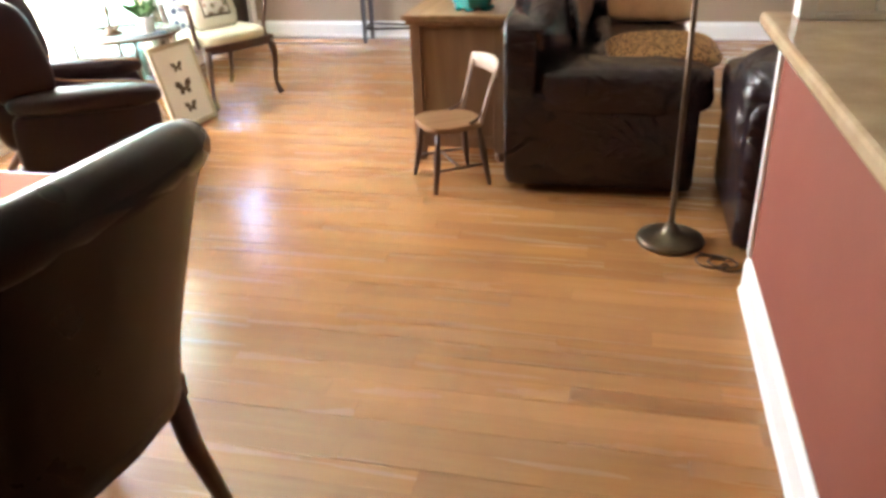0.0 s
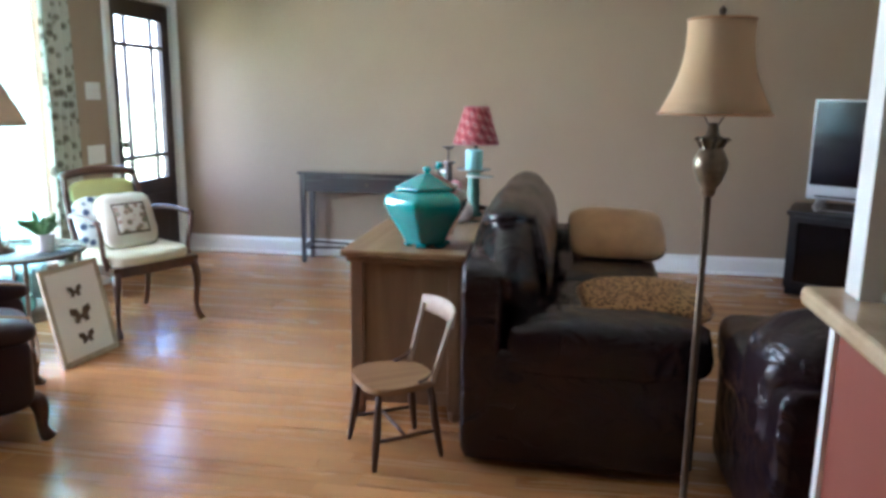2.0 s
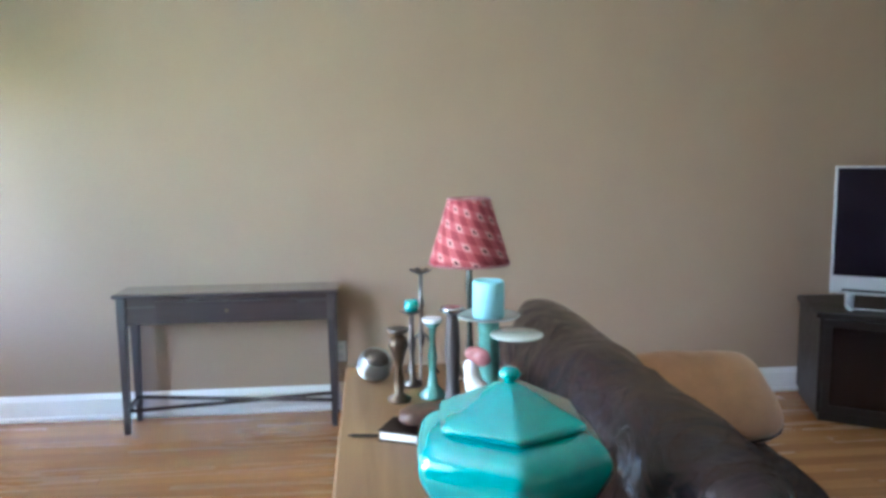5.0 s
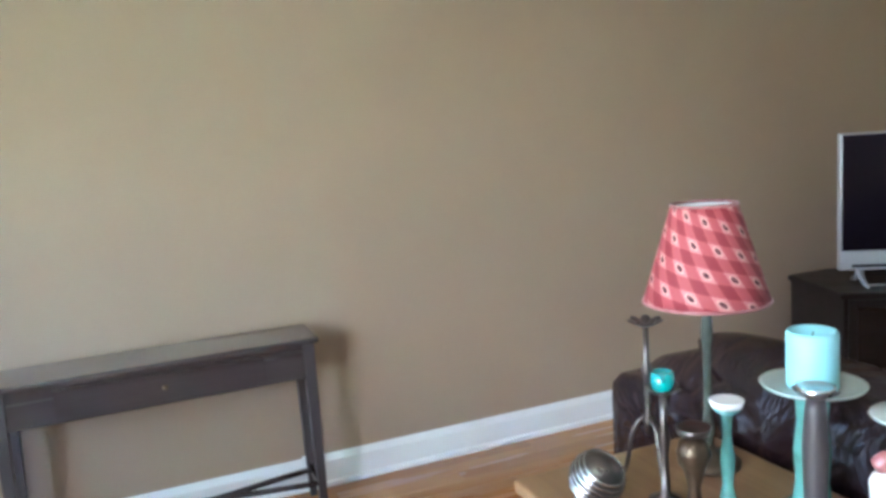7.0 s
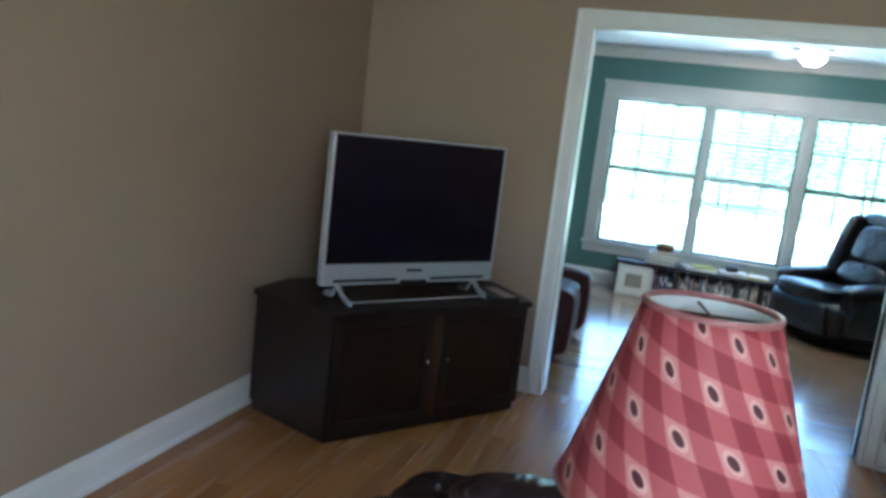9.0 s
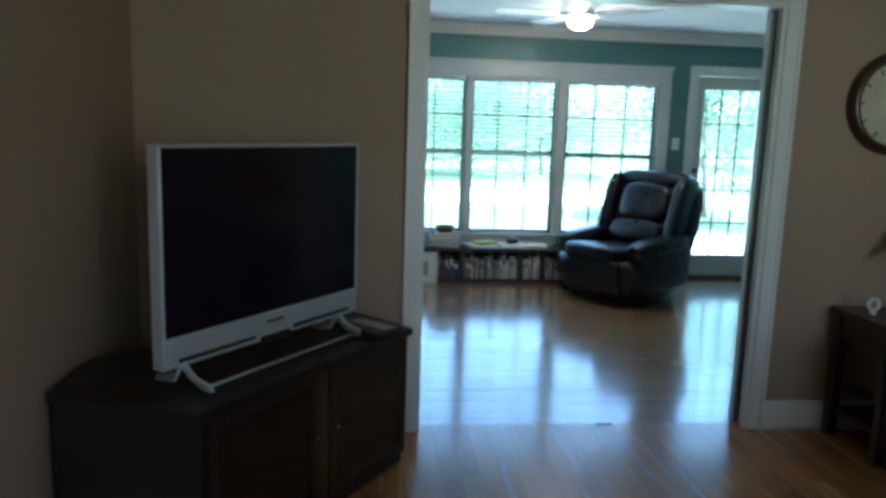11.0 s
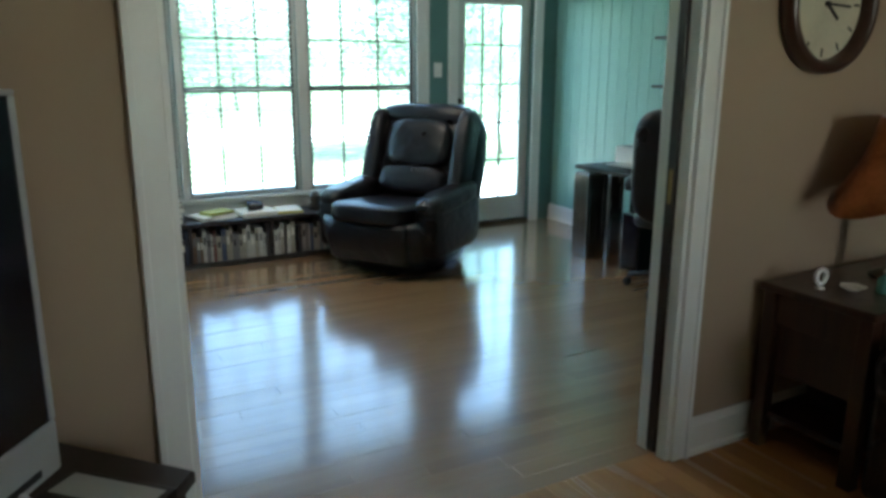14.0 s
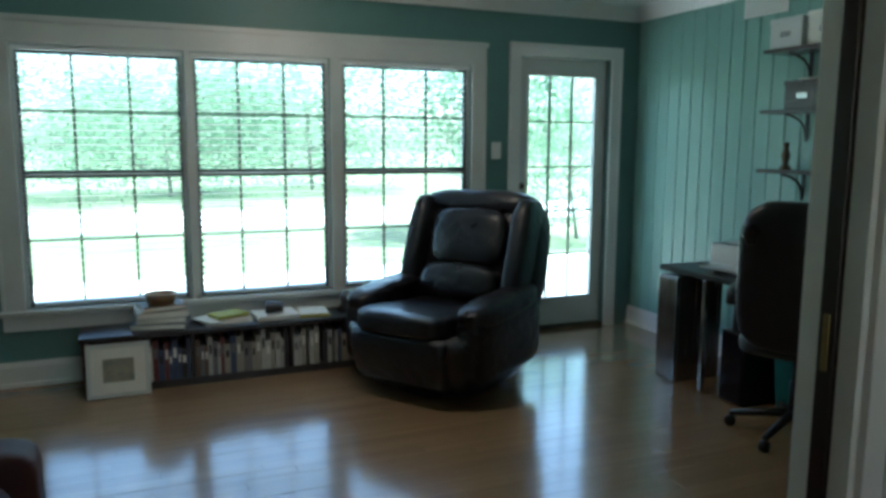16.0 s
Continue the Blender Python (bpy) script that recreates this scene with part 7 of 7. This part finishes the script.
def office_chair():
    t = thing("office_chair", "black high-backed office chair on castors", "office chair", 5.36, 6.96, 0, -53)
    # faces +x turned to the desk
    part("seat", cushion((0.50, 0.52, 0.12), (0, 0, 0.48), None, 4, 0.008, 6, 12), BLACK_PLASTIC, t, smooth=True)
    part("backrest", cushion((0.13, 0.52, 0.70), (-0.27, 0, 0.82), rot(0, -8), 4, 0.012, 5, 14), LEATHER_BLACK, t, smooth=True)
    part("column", lathe([(0.028, 0.10), (0.028, 0.28), (0.020, 0.28), (0.020, 0.43), (0, 0.43)], n=14), BLACK_PLASTIC, t, smooth=True)
    for s in (-1, 1):
        part("armrest", cushion((0.32, 0.09, 0.09), (0.03, s * 0.29, 0.68), None, 4, cuts=6), BLACK_PLASTIC, t, smooth=True)
        part("arm_support", tube([(-0.02, s * 0.22, 0.47), (-0.02, s * 0.29, 0.50), (0.0, s * 0.29, 0.66)], 0.014, 8), BLACK_PLASTIC, t, smooth=True)
    for k in range(5):
        a = 2 * math.pi * k / 5 + 0.3
        c, s = math.cos(a), math.sin(a)
        spoke = part("spoke", tube([(0.02 * c, 0.02 * s, 0.12), (0.16 * c, 0.16 * s, 0.095), (0.29 * c, 0.29 * s, 0.068)], [0.024, 0.020, 0.014], 8), BLACK_PLASTIC, t, smooth=True)
        part("castor", lathe([(0.0, -0.018), (0.026, -0.018), (0.028, 0), (0.026, 0.018), (0, 0.018)], (0.29 * c, 0.29 * s, 0.028), 14, turn=rot(90, 0, math.degrees(a))), BLACK_PLASTIC, spoke, smooth=True)


office_chair()


def wall_shelves():
    for k, z in enumerate((1.27, 1.61, 1.95)):
        t = thing("wall_shelf", "dark narrow wall shelf on curved brackets", "shelf", 5.22, SUN_SOUTH, z, group="wall shelves over the desk")
        part("board", slab(0, 0.96, 0.014, 0.22, -0.022, 0, 0.003), GREY_WOOD, t)
        for x in (0.14, 0.80):
            part("bracket", tube(curve((x, 0.020, -0.16), (x, 0.03, -0.06), (x, 0.10, -0.04), (x, 0.19, -0.026), 8), 0.007, 6), BLACK_PLASTIC, t, smooth=True)
            part("bracket_plate", slab(x - 0.010, x + 0.010, 0.014, 0.020, -0.18, -0.022, 0.001), BLACK_PLASTIC, t)
    for x, z, w, h, m, lab in ((6.04, 1.951, 0.22, 0.15, WHITE_GREY, "pale grey storage box on the top wall shelf"), (5.78, 1.951, 0.22, 0.16, PAPER, "white storage box on the top wall shelf"), (5.90, 1.611, 0.24, 0.14, GREY_WOOD, "grey storage box on the middle wall shelf"), (5.54, 1.611, 0.26, 0.17, PAPER, "white storage box on the middle wall shelf")):
        b = thing("storage_box", lab, "box", x, SUN_SOUTH + 0.115, z)
        part("body", box((w, 0.18, h), (0, 0, h / 2), 0.004), m, b)
        part("lid", box((w + 0.008, 0.188, 0.03), (0, 0, h + 0.0), 0.004), m, b)
        part("label_holder", box((0.07, 0.003, 0.03), (0, 0.0905, h * 0.5), 0.001), CHROME, b)
    f = thing("photo_frame", "small white photo frame on the middle wall shelf", "picture", 5.91, SUN_SOUTH + 0.11, 1.611 + 0.157)
    part("frame", box((0.20, 0.02, 0.012), (0, 0, 0.006), 0.002), WHITE, f)
    part("glass", box((0.17, 0.012, 0.004), (0, 0, 0.0135), 0.001), PAPER, f)
    for x, lab in ((6.06, "small dark figurine on the lowest wall shelf"), (5.82, "small dark figurine with raised arms on the shelf")):
        g = thing("figurine", lab, "ornament", x, SUN_SOUTH + 0.12, 1.271)
        part("figure", lathe([(0.03, 0), (0.032, 0.01), (0.014, 0.03), (0.026, 0.08), (0.012, 0.12), (0.018, 0.145), (0, 0.16)], n=14), BRONZE, g, smooth=True)
    v = thing("air_vent", "white louvred air vent high on the teal wall", "vent", 6.38, SUN_SOUTH + 0.013, 2.255)
    part("frame", box((0.34, 0.008, 0.13), (0, 0.004, 0), 0.003), WHITE, v)
    for k in range(6):
        part("slat", box((0.30, 0.010, 0.003), (0, 0.011, -0.045 + 0.018 * k), 0, rot(35)), WHITE_GREY, v)


wall_shelves()


# ---------- outdoors ----------
BARK = surface("grey_brown_bark", (0.34, 0.31, 0.27), 0.95, vary=0.25, scale=6, fine=30, bump=0.5, stretch=(4, 4, 0.6))


def leaf_material(name, a, b):
    mt = sheer_cloth(name, a, 0.0)
    N, L = mt.node_tree.nodes, mt.node_tree.links
    info = N.new("ShaderNodeNewGeometry")
    mix = N.new("ShaderNodeMix")
    mix.data_type = "RGBA"
    mix.inputs["A"].default_value, mix.inputs["B"].default_value = (*a, 1), (*b, 1)
    L.new(info.outputs["Random Per Island"], mix.inputs["Factor"])
    for n in N:
        if n.type in ("BSDF_DIFFUSE", "BSDF_TRANSLUCENT"):
            L.new(mix.outputs["Result"], n.inputs[0])
    return mt


# greens paled beyond natural leaf colour to carry the outdoor glare
LEAF = leaf_material("glare_paled_leaf_green", (0.15, 0.25, 0.16), (0.23, 0.34, 0.23))


def tree(label, x, y, high, spread, seed, leaves=15000, low=0.06):
    rnd = random.Random(seed)
    t = thing("tree", label, "tree", x, y, -0.25, group="trees beyond the lawn")
    trunk = tube([(0, 0, 0), (0.1, 0.05, high * 0.25), (0.05, 0.15, high * 0.5), (0.15, 0.1, high * 0.8)], [high * 0.014, high * 0.011, high * 0.008, high * 0.004], 10)
    tips = []
    for k in range(15):
        a, z = 2 * math.pi * (k / 15 * 2 + rnd.random() * 0.08), high * rnd.uniform(low, 0.72)
        tip = Vector((math.cos(a) * spread * rnd.uniform(0.5, 0.9), math.sin(a) * spread * rnd.uniform(0.5, 0.9), z + high * rnd.uniform(0.05, 0.22)))
        tube([(0.06, 0.1, z * 0.85), (tip.x * 0.5, tip.y * 0.5, z + (tip.z - z) * 0.35), tip], [high * 0.006, high * 0.004, high * 0.002], 6, trunk)
        tips.append(tip)
    part("trunk", trunk, BARK, t, smooth=True)
    tips.append(Vector((0.1, 0.1, high * 0.92)))
    verts, faces = [], []
    for k in range(leaves):
        c = rnd.choice(tips)
        r = spread * 0.50 * rnd.random() ** 0.4
        d = Vector((rnd.gauss(0, 1), rnd.gauss(0, 1), rnd.gauss(0, 0.8))).normalized() * r
        p = c + d
        u = Vector((rnd.gauss(0, 1), rnd.gauss(0, 1), rnd.gauss(0, 0.6))).normalized()
        w = u.orthogonal().normalized()
        s = rnd.uniform(0.06, 0.13) * high / 7
        i = len(verts)
        verts += [p - u * s, p + w * s * 0.5, p + u * s, p - w * s * 0.5]
        faces.append((i, i + 1, i + 2, i + 3))
    me = bpy.data.meshes.new("crown")
    me.from_pydata(verts, [], faces)
    me.materials.append(LEAF)
    crown = new("crown", me)
    crown.parent = t


for k, (x, y, h, s) in enumerate(((25, 15.5, 6.0, 3.6), (27, 8.6, 4.3, 3.7), (29, 3.8, 4.8, 3.8), (33, 21, 8.5, 4.6), (38, -11, 5.0, 4.2), (44, 9, 5.2, 5.0), (46, 1, 4.0, 4.4), (22, -13, 8, 4.0))):
    tree("leafy green tree standing beyond the pale drive", x, y, h, s, 20 + k)
tree("young leafy tree outside the patio door", 15.5, 3.4, 4.2, 1.6, 41, 4500, 0.15)
tree("tall shrub with small leaves outside the patio door", 14.0, 2.6, 2.6, 1.2, 42, 3500, 0.08)


# ---------- floor boards, wall panelling: pieces last ----------
def boards(floor, material, u0, u1, v0, v1, along_x, width, near, seed):
    """Strip boards in rows with staggered ends. Those in the near stretch are parts of their own, the rest one joined part."""
    rnd = random.Random(seed)
    joined, made, shared = bmesh.new(), 0, {}
    lengths = [0.6, 0.75, 0.9, 1.05, 1.2, 1.4]
    gap = 0.0004
    v = v0
    while v < v1 - 0.01:
        w = min(width, v1 - v)
        u = u0 - rnd.random() * 1.2
        while u < u1:
            ln = rnd.choice(lengths)
            a, b = max(u, u0), min(u + ln, u1)
            u += ln
            if b - a < 0.04:
                continue
            lift = rnd.uniform(-0.0005, 0.0004)
            cx, cy = ((a + b) / 2, v + w / 2) if along_x else (v + w / 2, (a + b) / 2)
            if made < 295 and near[0] < cx < near[1] and near[2] < cy < near[3]:
                key = (round(b - a, 3), round(w, 3))
                if key not in shared:
                    size = (b - a - gap, w - gap, 0.012) if along_x else (w - gap, b - a - gap, 0.012)
                    me = bpy.data.meshes.new("board")
                    bm = board_shape(size)
                    bm.to_mesh(me)
                    bm.free()
                    me.materials.append(material)
                    shared[key] = me
                ob = new("board", shared[key])
                ob.parent = floor
                ob.location = (cx, cy, -0.006 + lift)
                made += 1
            else:
                size = (b - a - gap, w - gap, 0.012) if along_x else (w - gap, b - a - gap, 0.012)
                board_shape(size, joined, (cx, cy, -0.006 + lift))
        v += w
    rest = part("boards", joined, material, floor)
    rest["kind"] = "stuff"


def board_shape(size, bm=None, at=(0, 0, 0)):
    """A thin board with a small chamfer round its top."""
    bm = bm or bmesh.new()
    x, y, z = size[0] / 2, size[1] / 2, size[2] / 2
    c = 0.0004
    rings = []
    for dx, dz in ((0, -z), (0, z - c), (c, z)):
        rings.append([bm.verts.new((at[0] + sx * (x - dx), at[1] + sy * (y - dx), at[2] + dz)) for sx, sy in ((-1, -1), (1, -1), (1, 1), (-1, 1))])
    for a, b in zip(rings, rings[1:]):
        for i in range(4):
            bm.faces.new((a[i], a[(i + 1) % 4], b[(i + 1) % 4], b[i]))
    bm.faces.new(rings[-1])
    return bm


boards(floor_living, OAK, WEST, EAST + 0.07, SOUTH, NORTH, True, 0.083, (-1.4, 1.6, 5.4, 8.4), 3)
boards(floor_sun, OAK_Y, SUN_SOUTH, SUN_NORTH, EAST + 0.07, SUN_EAST, False, 0.083, (3.8, 7.7, 6.2, 11.6), 5)

# upright panelling of the sunroom's south wall
x = SUN_WEST + 0.002
rnd = random.Random(9)
while x < SUN_EAST - 0.03:
    w = min(0.118, SUN_EAST - 0.002 - x)
    bm = slab(-w / 2 + 0.0015, w / 2 - 0.0015, 0, 0.012, 0.146, SUN_HIGH - 0.10)
    bmesh.ops.bevel(bm, geom=[e for e in bm.edges if abs(e.verts[0].co.z - e.verts[1].co.z) > 1], offset=0.004, segments=1, affect="EDGES")
    ob = part("panel_board", bm, TEAL_PANEL, wall_ss)
    ob.location = (x + w / 2, SUN_SOUTH + rnd.uniform(-0.0015, 0.0005), 0)
    x += w
